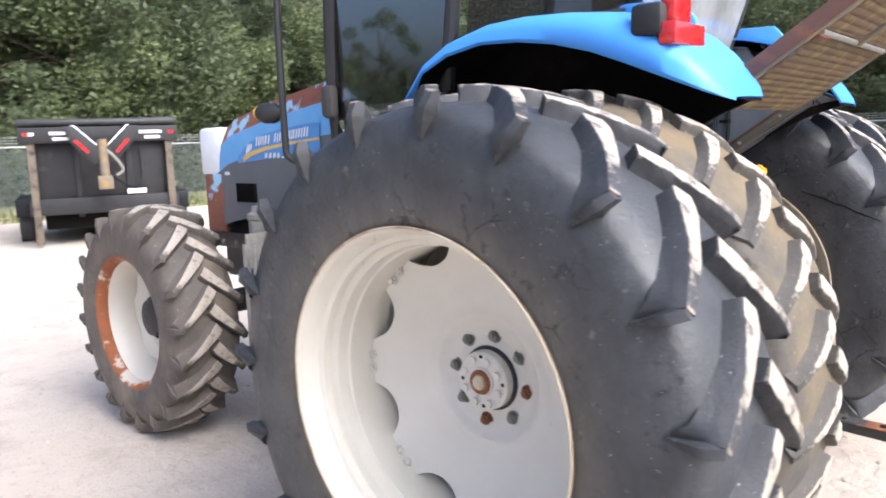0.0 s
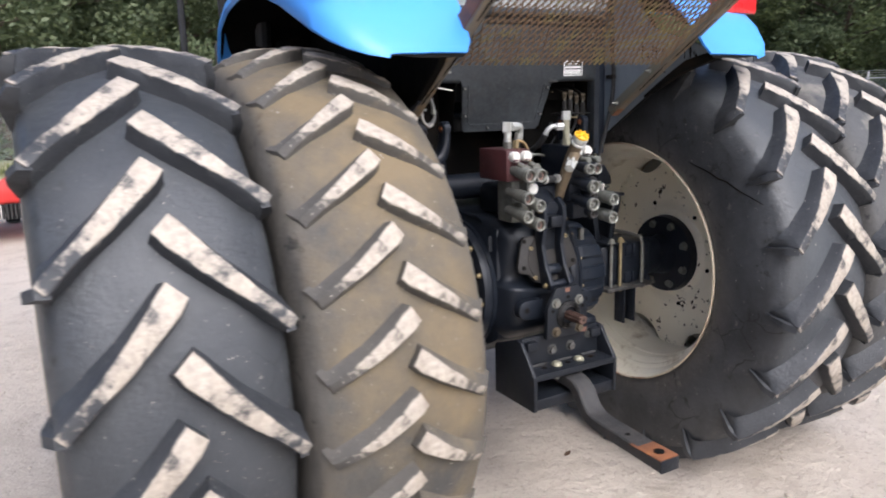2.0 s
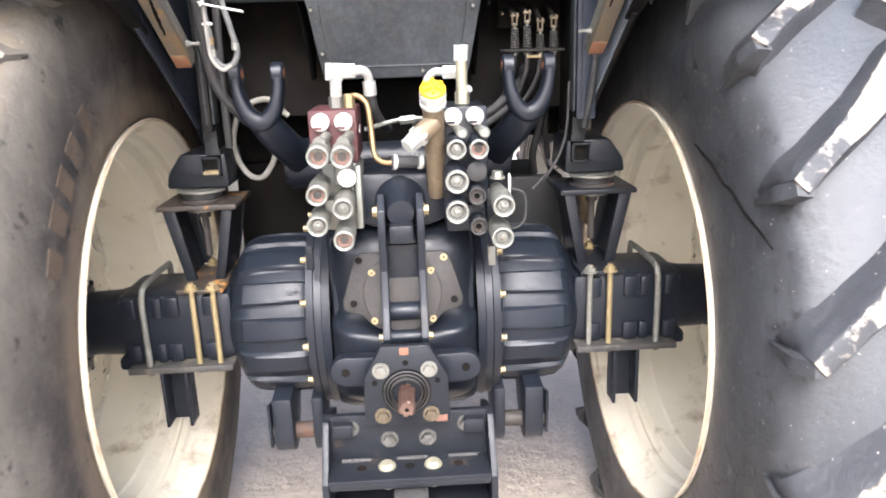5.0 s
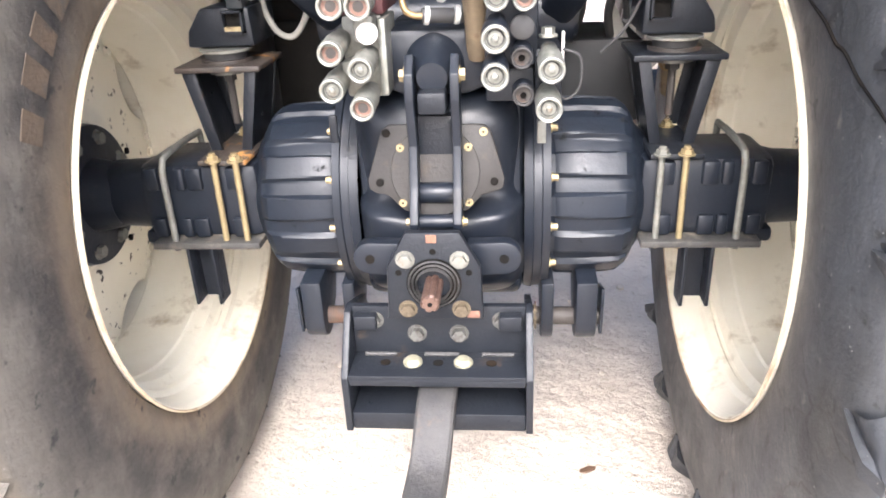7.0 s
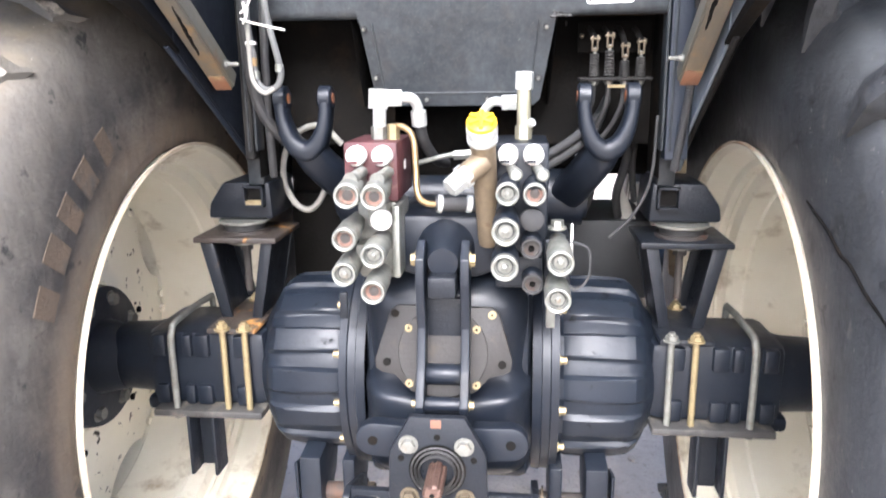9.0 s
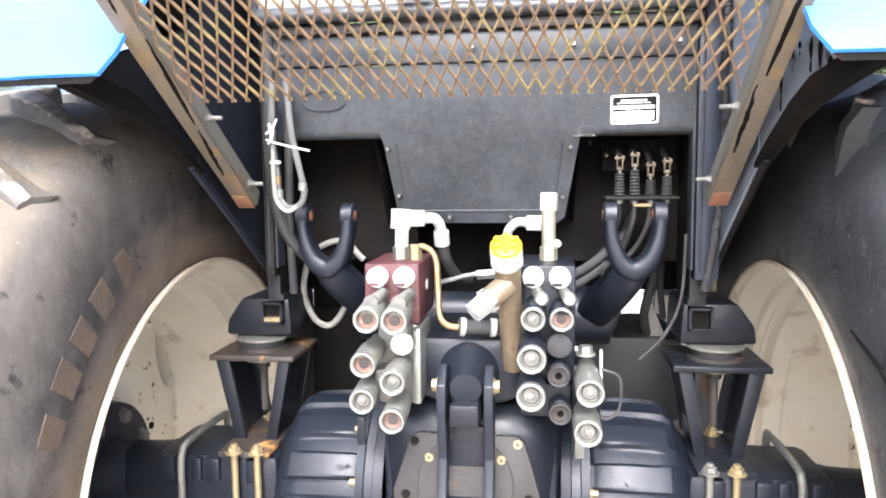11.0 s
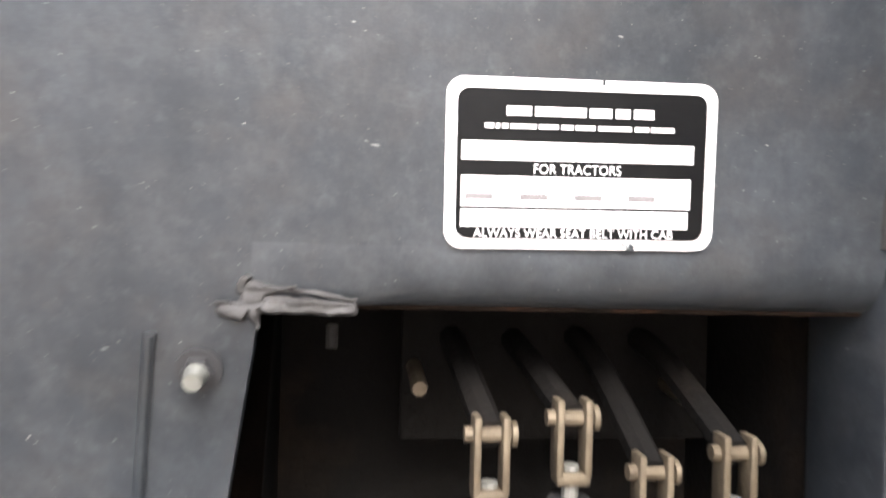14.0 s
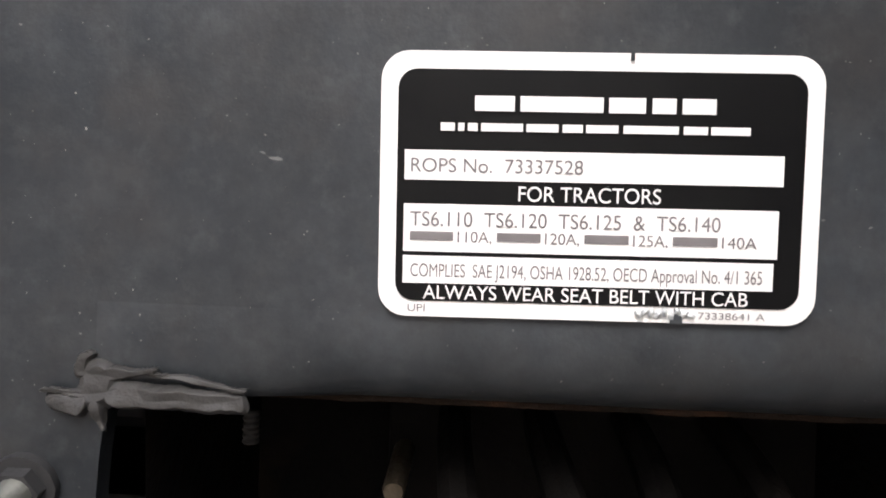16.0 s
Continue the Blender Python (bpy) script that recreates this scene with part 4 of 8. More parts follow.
# cover plate with its holes and bolts
b = B()
poly = [(-0.088, 1.090), (0.094, 1.088), (0.106, 1.078), (0.113, 1.055), (0.133, 0.985), (0.130, 0.968), (0.116, 0.960), (0.090, 0.955), (0.062, 0.925), (0.030, 0.914), (-0.030, 0.914), (-0.062, 0.925), (-0.092, 0.955), (-0.118, 0.960), (-0.130, 0.968), (-0.132, 0.985), (-0.110, 1.055), (-0.102, 1.080)]
prism(b, poly, "y", -0.007, 0.007, 0.003)
cover = part("cover_plate", b, M_COVER, gearbox, "dull brown-black cover plate with bolts", at=Matrix.Translation((0, 0.072, 0)) @ Matrix.Translation((0, 0, 1.07)) @ Matrix.Rotation(radians(-12), 4, "X") @ Matrix.Translation((0, 0, -1.07)))
for x, z in ((-0.093, 1.074), (-0.108, 0.980), (0.113, 0.980)):
    part("plate_hole", rod(B(), (x, -0.0105, z), (x, 0, z), 0.0078, seg=14), M_DARK, cover)
for x, z in ((0.093, 1.074), (0.064, 1.046), (0.064, 0.940), (-0.064, 0.940), (-0.066, 1.046)):
    bolt = part("plate_bolt", hexbolt(B(), (x, -0.0075, z), (0, -1, 0), 0.0060, 0.005), M_YZINC, cover)
    part("bolt_socket", rod(B(), (x, -0.0138, z), (x, -0.012, z), 0.0026, seg=6), M_DARK, bolt)
# raised round pad behind the arms
part("plate_pad", rod(B(), (0, -0.006, 1.0), (0, -0.0095, 1.0), 0.087, 0.085, 56), M_COVER, cover)

# side bells with flutes and axle tubes
def bell(s):
    prof = [(0.172, 0.252), (0.190, 0.256), (0.192, 0.252), (0.208, 0.252), (0.21, 0.256), (0.226, 0.254), (0.228, 0.225)]
    bm = revolve(B(), [(s * x, r) for x, r in prof], 72)
    grp = part("axle_flange_ring", bm, M_CAST, gearbox, at=Matrix.Translation((0, 0.372, 0.874)))
    # flat lands between the bolts, narrow at the flange and wider outboard, with flat troughs in line with the bolts
    count, lead = 14, radians(6)
    pitch = 2 * math.pi / count
    deep = (0, 0.9, 1, 1, 1, 0.85, 0.5, 0.15, 0, 0, 0)

    def wob(k, a):
        ph = ((a - lead) / pitch) % 1.0
        half = 0.23 + 0.012 * k
        off = abs(ph - 0.5)
        if off < half:
            land, fall = off, 0.0
        else:
            land = 0.5 - off
            fall = min(1.0, (off - half) / 0.055)
        flat = 1 - 0.5 * (land * pitch) ** 2 if off < half else 1.0
        return 1 + (flat ** -1 - 1) * 0.6 - 0.052 * fall * deep[k]
    prof = [(0.228, 0.204), (0.238, 0.202), (0.25, 0.206), (0.30, 0.207), (0.365, 0.203), (0.385, 0.199), (0.400, 0.188), (0.411, 0.172), (0.422, 0.148), (0.445, 0.120), (0.475, 0.106)]
    bm = revolve(B(), [(s * x, r) for x, r in prof], 280, wob=wob)
    body = part("axle_bell", bm, M_BELL, gearbox, "fluted black cast axle bell", smooth=24, at=Matrix.Translation((0, 0.372, 0.856)))
    for k in range(14):
        a = radians(6 + 360 / 14 * k)
        part("bell_bolt", hexbolt(B(), (s * 0.228, 0.236 * math.cos(a), 0.018 + 0.236 * math.sin(a)), (s, 0, 0), 0.0078, 0.013), M_YZINC, body)
    # axle tube: squared casting with raised pads, a round neck and a pale sleeve at the wheel
    bm = B()
    box(bm, (s * 0.42, 0.232, 0.785), (s * 0.70, 0.43, 0.965), None, 0.024)
    box(bm, (s * 0.655, 0.238, 0.765), (s * 0.715, 0.42, 0.80), None, 0.012)
    tube = part("axle_tube", bm, M_CAST, gearbox, "black cast rear axle tube")
    for x, wd in ((0.475, 0.016), (0.565, 0.018), (0.60, 0.012), (0.665, 0.016)):
        part("casting_pad", box(B(), (s * x - wd, 0.222, 0.905), (s * x + wd, 0.26, 0.958), None, 0.007), M_CAST, tube)
        part("casting_pad", box(B(), (s * x - wd, 0.222, 0.79), (s * x + wd, 0.26, 0.838), None, 0.007), M_CAST, tube)
    neck = turned(B(), (s * 0.69, 0.33, 0.865), (s * 0.815, 0.33, 0.865), [(0, 0.092), (0.25, 0.084), (0.9, 0.080), (1, 0.072)], 32)
    part("axle_neck", neck, M_CAST, tube)
    part("axle_sleeve", turned(B(), (s * 0.81, 0.33, 0.865), (s * 0.855, 0.33, 0.865), [(0, 0.056), (0.3, 0.060), (0.8, 0.060), (1, 0.052)], 28), M_ZINCDIM, tube, "pale worn axle sleeve")
    part("axle_shaft", rod(B(), (s * 0.85, 0.33, 0.865), (s * 0.88, 0.33, 0.865), 0.048, seg=24), M_CAST, tube)


bell(-1)
bell(1)

# ---- clamps, legs and cab mounts on the axle ----
def axle_clamp(s):
    bm = B()
    box(bm, (s * 0.425, 0.195, 0.772), (s * 0.678, 0.45, 0.788), None, 0.003)
    clamp = part("axle_clamp", bm, M_DUSTPLATE, tractor, "black clamp plate with bolts round the rear axle")
    top = part("clamp_top_plate", box(B(), (s * 0.435, 0.215, 0.966), (s * 0.545, 0.44, 0.978), None, 0.003), M_RUSTYBLK if s < 0 else M_STEELBLK, clamp, "rusty top plate" if s < 0 else "")
    for x, y, m in ((0.458, 0.215, M_ZINCDIM), (0.508, 0.215, M_YZINC), (0.458, 0.43, M_ZINCDIM), (0.508, 0.43, M_YZINC)):
        bm = rod(B(), (s * x, y, 0.765), (s * x, y, 0.985), 0.0072, seg=12)
        hexbolt(bm, (s * x, y, 0.978), (0, 0, 1), 0.013, 0.012, stud=0.006)
        part("clamp_stud", bm, m if s > 0 or x > 0.47 else M_YZINC, clamp)
    bm = pipe(B(), [(s * 0.628, 0.212, 0.765), (s * 0.628, 0.212, 0.93), (s * 0.627, 0.218, 0.968), (s * 0.626, 0.245, 0.985), (s * 0.626, 0.41, 0.985), (s * 0.626, 0.44, 0.96), (s * 0.626, 0.445, 0.765)], 0.0078, 12, 4)
    part("u_bolt", bm, M_ZINCDIM, clamp, "dull zinc U-bolt over the axle")
    bm = B()
    x0, x1 = (0.520, 0.585) if s > 0 else (0.540, 0.605)
    box(bm, (s * x0, 0.20, 0.625), (s * x0 + s * 0.008, 0.255, 0.775), None, 0.002)
    box(bm, (s * x1, 0.20, 0.625), (s * x1 - s * 0.008, 0.255, 0.775), None, 0.002)
    box(bm, (s * x0, 0.25, 0.625), (s * x1, 0.258, 0.775), None, 0.002)
    part("channel_leg", bm, M_STEELBLK, clamp, "black steel channel hanging below the clamp")
    # tapered stand for the cab mount
    stand = part("cab_mount_stand", box(B(), (s * 0.398, 0.285, 1.155), (s * 0.59, 0.47, 1.168), None, 0.003), M_RUSTYBLK if s < 0 else M_STEELBLK, tractor, "black cab mount stand with a rust-streaked plate" if s < 0 else "black cab mount stand")
    for y in (0.30, 0.455):
        part("stand_leg", prism(B(), [(s * 0.445, 0.978), (s * 0.468, 0.978), (s * 0.436, 1.155), (s * 0.410, 1.155)], "y", y - 0.006, y + 0.006, 0.001), M_STEELBLK, stand)
        part("stand_leg", prism(B(), [(s * 0.515, 0.978), (s * 0.54, 0.978), (s * 0.578, 1.155), (s * 0.548, 1.155)], "y", y - 0.006, y + 0.006, 0.001), M_STEELBLK, stand)
    for x0, x1 in ((0.448, 0.414), (0.535, 0.572)):
        part("stand_side", prism(B(), [(s * x0, 0.978), (s * x0 + s * 0.008, 0.978), (s * x1 + s * 0.008, 1.155), (s * x1, 1.155)], "y", 0.307, 0.449), M_STEELBLK, stand)
    part("mount_bolt", hexbolt(B(), (s * 0.494, 0.36, 1.145), (0, 0, -1), 0.016, 0.02, stud=0.10), M_DARKARM, stand)
    part("mount_washer", rod(B(), (s * 0.494, 0.36, 1.168), (s * 0.494, 0.36, 1.176), 0.056, 0.056, 28), M_RUSTYBLK if s < 0 else M_DARKARM, stand)
    part("mount_rubber", rod(B(), (s * 0.494, 0.36, 1.176), (s * 0.494, 0.36, 1.192), 0.046, 0.05, 28), M_RUBBER, stand)
    part("mount_ring", rod(B(), (s * 0.494, 0.36, 1.192), (s * 0.494, 0.36, 1.197), 0.058, 0.058, 28), M_ZINCDIM, stand)
    part("lower_washer", rod(B(), (s * 0.494, 0.36, 1.143), (s * 0.494, 0.36, 1.150), 0.042, 0.042, 24), M_ZINCDIM, stand)
    bm = B()
    prism(bm, [(s * 0.42, 1.20), (s * 0.575, 1.20), (s * 0.57, 1.235), (s * 0.535, 1.285), (s * 0.425, 1.285)], "y", 0.345, 0.52, 0.008)
    part("cab_mount_block", bm, M_STEELBLK, stand)
    bm = B()
    c, h = (s * 0.458, 1.255), 0.024
    for x0, x1, z0, z1 in ((-h, h, h - 0.005, h), (-h, h, -h, -h + 0.005), (-h, -h + 0.005, -h, h), (h - 0.005, h, -h, h)):
        box(bm, (c[0] + x0, 0.325, c[1] + z0), (c[0] + x1, 0.36, c[1] + z1))
    sq = part("square_socket", bm, M_STEELBLK, stand)
    part("socket_bottom", box(B(), (c[0] - 0.019, 0.343, c[1] - 0.019), (c[0] + 0.019, 0.3435, c[1] + 0.019)), M_DARK, sq)
    if s < 0:
        part("socket_rust", box(B(), (c[0] - 0.018, 0.326, c[1] - 0.019), (c[0] + 0.018, 0.342, c[1] - 0.010)), M_YZINC, sq)
    # cab post above it
    bm = B()
    box(bm, (s * 0.432, 0.335, 1.28), (s * 0.47, 0.40, 1.98), None, 0.006)
    post = part("cab_post", bm, M_PANEL, tractor, "black cab corner post")
    part("post_cover", box(B(), (s * 0.437, 0.300, 1.34), (s * (0.484 if s > 0 else 0.458), 0.338, 1.98), None, 0.004), M_NAVY if s > 0 else M_DARKPLATE, post)
    part("post_ridge", pipe(B(), [(s * 0.446, 0.2985, 1.36), (s * 0.447, 0.2985, 1.7), (s * 0.446, 0.2985, 1.97)], 0.003, 8), M_PANEL, post)
    part("post_flange", box(B(), (s * 0.428, 0.298, 1.36), (s * 0.434, 0.345, 1.98), None, 0.002), M_PANEL, post)


axle_clamp(-1)
axle_clamp(1)

# ---- power take-off, hitch box and drawbar ----
b = B()
prism(b, [(-0.05, 0.925), (0.05, 0.925), (0.088, 0.855), (0.092, 0.745), (-0.092, 0.745), (-0.088, 0.855)], "y", -0.066, -0.048, 0.003)
pto = part("pto_plate", b, M_STEELBLK, tractor, "black pto shield plate with rust spots")
b = revolve(B(), [(-0.002, 0.052), (-0.002, 0.032), (0.06, 0.032), (0.06, 0.052)], 32)
part("pto_opening", b, M_DARK, pto, at=Matrix.Translation((0, -0.067, 0.823)) @ Matrix.Rotation(radians(90), 4, "Z"))
for k in range(3):
    part("seal_ring", revolve(B(), [(-0.003, 0.049 - 0.007 * k), (-0.006 - 0.004 * k, 0.047 - 0.007 * k), (-0.003, 0.045 - 0.007 * k)], 32), M_DRAWBAR, pto, at=Matrix.Translation((0, -0.069, 0.823)) @ Matrix.Rotation(radians(90), 4, "Z"))
b = B()
ring = []
for i in range(36):
    a = 2 * math.pi * i / 36
    ring.append((0.0178 if i % 6 < 4 else 0.0145) * Vector((math.cos(a), 0, math.sin(a))))
rows = [[b.verts.new(Vector((0, y, 0.823)) + p * f) for p in ring] for y, f in ((-0.03, 1), (-0.145, 1), (-0.15, 0.8))]
for p, q in zip(rows, rows[1:]):
    for i in range(36):
        b.faces.new((p[i], p[(i + 1) % 36], q[(i + 1) % 36], q[i]))
b.faces.new(rows[-1])
bmesh.ops.recalc_face_normals(b, faces=b.faces[:])
shaft = part("pto_shaft", b, M_REDSHAFT, pto, "rusty splined pto shaft", smooth=20)
part("shaft_centre", rod(B(), (0, -0.1505, 0.823), (0, -0.149, 0.823), 0.0045, seg=12), M_DARK, shaft)
for x, z, m in ((-0.052, 0.872, M_ZINCDIM), (0.049, 0.871, M_ZINCDIM), (-0.052, 0.768, M_CLEVIS), (0.05, 0.768, M_CLEVIS)):
    part("plate_bolt", hexbolt(B(), (x, -0.066, z), (0, -1, 0), 0.0135, 0.012), m, pto)
for x, z in ((0, 0.888), (-0.066, 0.845), (0.066, 0.845)):
    part("plate_hole", rod(B(), (x, -0.0675, z), (x, -0.06, z), 0.006, seg=12), M_DARK, pto)
part("rust_tab", box(B(), (-0.012, -0.0675, 0.905), (0.008, -0.062, 0.922), None, 0.002), M_RUSTOUT, pto)
part("rust_flake", box(B(), (0.06, -0.067, 0.748), (0.085, -0.062, 0.764), None, 0.002), M_RUSTOUT, pto)
# ears beside it
for s in (-1, 1):
    bm = B()
    pts = [(s * 0.06, 0.805), (s * 0.06, 0.875)] + [(s * (0.131 + 0.034 * math.cos(a)), 0.843 + 0.034 * math.sin(a)) for a in [radians(90 - 20 * k) for k in range(10)]]
    prism(bm, pts, "y", -0.004, 0.03, 0.004)
    ear = part("lift_ear", bm, M_CAST, tractor, "black cast ear with an eye")
    part("ear_eye", rod(B(), (s * 0.131, -0.0055, 0.843), (s * 0.131, 0.01, 0.843), 0.0095, seg=16), M_DARK, ear)
# hitch box
b = B()
box(b, (-0.172, -0.03, 0.60), (0.172, -0.012, 0.752), None, 0.003)
hitch = part("hitch_frame", b, M_STEELBLK, tractor, "black welded drawbar frame")
for s in (-1, 1):
    part("side_plate", prism(B(), [(-0.012, 0.75), (-0.04, 0.745), (-0.118, 0.64), (-0.118, 0.515), (0.12, 0.515), (0.12, 0.70)], "x", s * 0.172, s * 0.186, 0.002), M_STEELBLK, hitch)
part("shelf", box(B(), (-0.172, -0.116, 0.630), (0.172, 0.06, 0.646), None, 0.002), M_STEELBLK, hitch)
part("lower_bar", box(B(), (-0.172, -0.112, 0.516), (0.172, 0.06, 0.556), None, 0.003), M_STEELBLK, hitch)
part("lip_plate", box(B(), (-0.17, -0.117, 0.624), (0.17, -0.112, 0.638), None, 0.001), M_STEELBLK, hitch)
for x in (-0.128, -0.043, 0.041, 0.126):
    part("frame_bolt", hexbolt(B(), (x, -0.03, 0.692 if abs(x) < 0.1 else 0.722), (0, -1, 0), 0.0145, 0.014), M_BOLTGREY, hitch)
for x in (-0.05, 0.05):
    part("shelf_bolt", turned(B(), (x, -0.068, 0.646), (x, -0.068, 0.658), [(0, 0.019), (0.4, 0.019), (1, 0.012)], 20), M_PALEZINC, hitch)
    part("shelf_stud", rod(B(), (x, -0.068, 0.596), (x, -0.068, 0.63), 0.0105, seg=12), M_ZINCDIM, hitch)
for x in (-0.105, 0.0, 0.105):
    part("shelf_hole", rod(B(), (x, -0.068, 0.6455), (x, -0.068, 0.6472), 0.0105, seg=16), M_DARK, hitch)
for x0, x1 in ((-0.150, -0.085), (-0.030, 0.040), (0.085, 0.150)):
    bead = [(x0 + (x1 - x0) * k / 10, -0.0405 + 0.001 * noise.noise((k, x0, 0)), 0.6490 + 0.0006 * noise.noise((k, x0, 4))) for k in range(11)]
    part("weld_bead", pipe(B(), bead, lambda f: 0.0046 + 0.0004 * math.sin(f * 30), 8), M_DRAWBAR, hitch)
for s in (-1, 1):
    part("weld_block", box(B(), (s * 0.12, -0.055, 0.71), (s * 0.165, -0.03, 0.742), None, 0.004), M_STEELBLK, hitch)
# drawbar
b = B()
path = smooth_path([(0, 0.1, 0.592), (0, -0.09, 0.592), (-0.002, -0.15, 0.575), (-0.008, -0.20, 0.522), (-0.013, -0.26, 0.497), (-0.022, -0.42, 0.492), (-0.03, -0.578, 0.488)], 5)
last = None
for i, p in enumerate(path):
    t = (path[min(i + 1, len(path) - 1)] - path[max(i - 1, 0)]).normalized()
    upv = Vector((1, 0, 0)).cross(t).normalized()
    if upv.z < 0:
        upv = -upv
    sd = Vector((1, 0, 0))
    q = [b.verts.new(p + sd * 0.037 * a + upv * 0.021 * c) for a, c in ((-1, -0.8), (-0.85, -1), (0.85, -1), (1, -0.8), (1, 0.8), (0.85, 1), (-0.85, 1), (-1, 0.8))]
    if last:
        for k in range(8):
            b.faces.new((last[k], last[(k + 1) % 8], q[(k + 1) % 8], q[k]))
    else:
        b.faces.new(q[::-1])
    last = q
b.faces.new(last)
bmesh.ops.recalc_face_normals(b, faces=b.faces[:])
drawbar = part("drawbar", b, M_DRAWBAR, tractor, "bent black steel drawbar with a rust-orange end")
part("rusty_end", box(B(), (-0.068, -0.58, 0.5085), (0.008, -0.45, 0.5115), None, 0.001), M_RUST, drawbar)
part("worn_end", box(B(), (-0.068, -0.583, 0.468), (0.008, -0.579, 0.508), None, 0.001), M_STEELBLK, drawbar)
for y in (-0.535, -0.40, -0.36):
    part("pin_hole", rod(B(), (-0.028, y, 0.505), (-0.028, y, 0.5135), 0.017 if y < -0.5 else 0.010, seg=18), M_DARK, drawbar)

# ---- lower link lugs ----
for s in (-1, 1):
    bm = B()
    for x, t in ((0.225, 0.014), (0.312, 0.024)):
        pts = [(0.165, 0.70), (0.36, 0.72), (0.30, 0.60)] + [(0.215 + 0.05 * math.cos(a), 0.592 + 0.05 * math.sin(a)) for a in [radians(-20 - 20 * k) for k in range(9)]]
        prism(bm, pts, "x", s * (x - t), s * (x + t), 0.005)
    link = part("lower_link_lug", bm, M_CAST, tractor, "black lower link lugs under the axle")
    part("link_pin", rod(B(), (s * 0.19, 0.215, 0.592), (s * 0.352, 0.215, 0.592), 0.021, seg=18), M_DARKARM, link)
    part("pin_head", hexbolt(B(), (s * 0.20, 0.215, 0.592), (-s, 0, 0), 0.024, 0.022), M_CLEVIS, link)
    part("pin_clip", prism(B(), [(0.185, 0.56), (0.245, 0.56), (0.25, 0.66), (0.18, 0.68)], "x", s * 0.345, s * 0.352, 0.002), M_CAST, link)

# ---- top link bracket ----
b = B()
prism(b, [(-0.055, 1.14), (-0.105, 1.16), (-0.105, 1.245), (-0.085, 1.262), (0.09, 1.262), (0.11, 1.245), (0.11, 1.16), (0.065, 1.14)], "y", 0.09, 0.34, 0.012)
topl = part("top_link_bracket", b, M_CAST, tractor, "black top link bracket over the gearbox")
part("draft_cap", turned(B(), (0.004, 0.14, 1.2), (0.004, 0.03, 1.185), [(0, 0.062), (0.35, 0.062), (0.5, 0.052), (0.75, 0.034), (1, 0.028)], 28), M_CAST, topl)
part("draft_pin", box(B(), (-0.022, 0.0, 1.125), (0.03, 0.05, 1.165), None, 0.006), M_STEELBLK, topl)
for s in (-1, 1):
    x = 0.004 + s * 0.041
    bm = B()
    prism(bm, [(0.075, 1.215), (0.045, 1.225), (0.012, 1.195), (0.008, 1.15), (0.026, 1.06), (0.004, 0.985), (-0.028, 0.925), (-0.024, 0.908), (0.02, 0.904), (0.045, 0.96), (0.066, 1.04), (0.066, 1.13)], "x", x - 0.008, x + 0.008, 0.002)
    bar = part("bracket_arm", bm, M_CAST, topl)
    part("arm_bolt", hexbolt(B(), (x + s * 0.008, 0.035, 1.19), (s, 0, 0), 0.012, 0.010), M_YZINC, bar)
    part("arm_lower_bolt", hexbolt(B(), (x + s * 0.008, 0.0, 0.920), (s, 0, 0), 0.008, 0.009), M_YZINC, bar)
part("arm_barrel", turned(B(), (-0.033, 0.035, 0.966), (0.041, 0.035, 0.966), [(0, 0.017), (0.06, 0.020), (0.94, 0.020), (1, 0.017)], 22), M_CAST, topl)
part("arm_foot", turned(B(), (-0.034, 0.0, 0.920), (0.042, 0.0, 0.920), [(0, 0.0125), (0.08, 0.0145), (0.92, 0.0145), (1, 0.0125)], 18), M_CAST, topl)
part("bracket_back", box(B(), (-0.034, 0.055, 1.02), (0.042, 0.072, 1.11), None, 0.003), M_STEELBLK, topl)

# ---- lift arms ----
def strap(bm, pts, w, d, n=6):
    """A forged bar with rounded edges along a curve in x and z: w across, d along y, both as functions of 0 to 1."""
    P = smooth_path(pts, n)
    prev = None
    for i, p in enumerate(P):
        t = P[min(i + 1, len(P) - 1)] - P[max(i - 1, 0)]
        side = Vector((t.z, 0, -t.x)).normalized()
        dep = t.cross(side).normalized()
        f = i / (len(P) - 1)
        ww, dd = w(f) / 2, d(f) / 2
        ring = []
        for k in range(12):
            a = 2 * math.pi * (k + 0.5) / 12
            ca, sa = math.cos(a), math.sin(a)
            ring.append(bm.verts.new(p + side * ww * math.copysign(abs(ca) ** 0.55, ca) + dep * dd * math.copysign(abs(sa) ** 0.55, sa)))
        if prev:
            for k in range(12):
                bm.faces.new((prev[k], prev[(k + 1) % 12], ring[(k + 1) % 12], ring[k]))
        else:
            bm.faces.new(ring[::-1])
        prev = ring
    bm.faces.new(prev)
    return bm


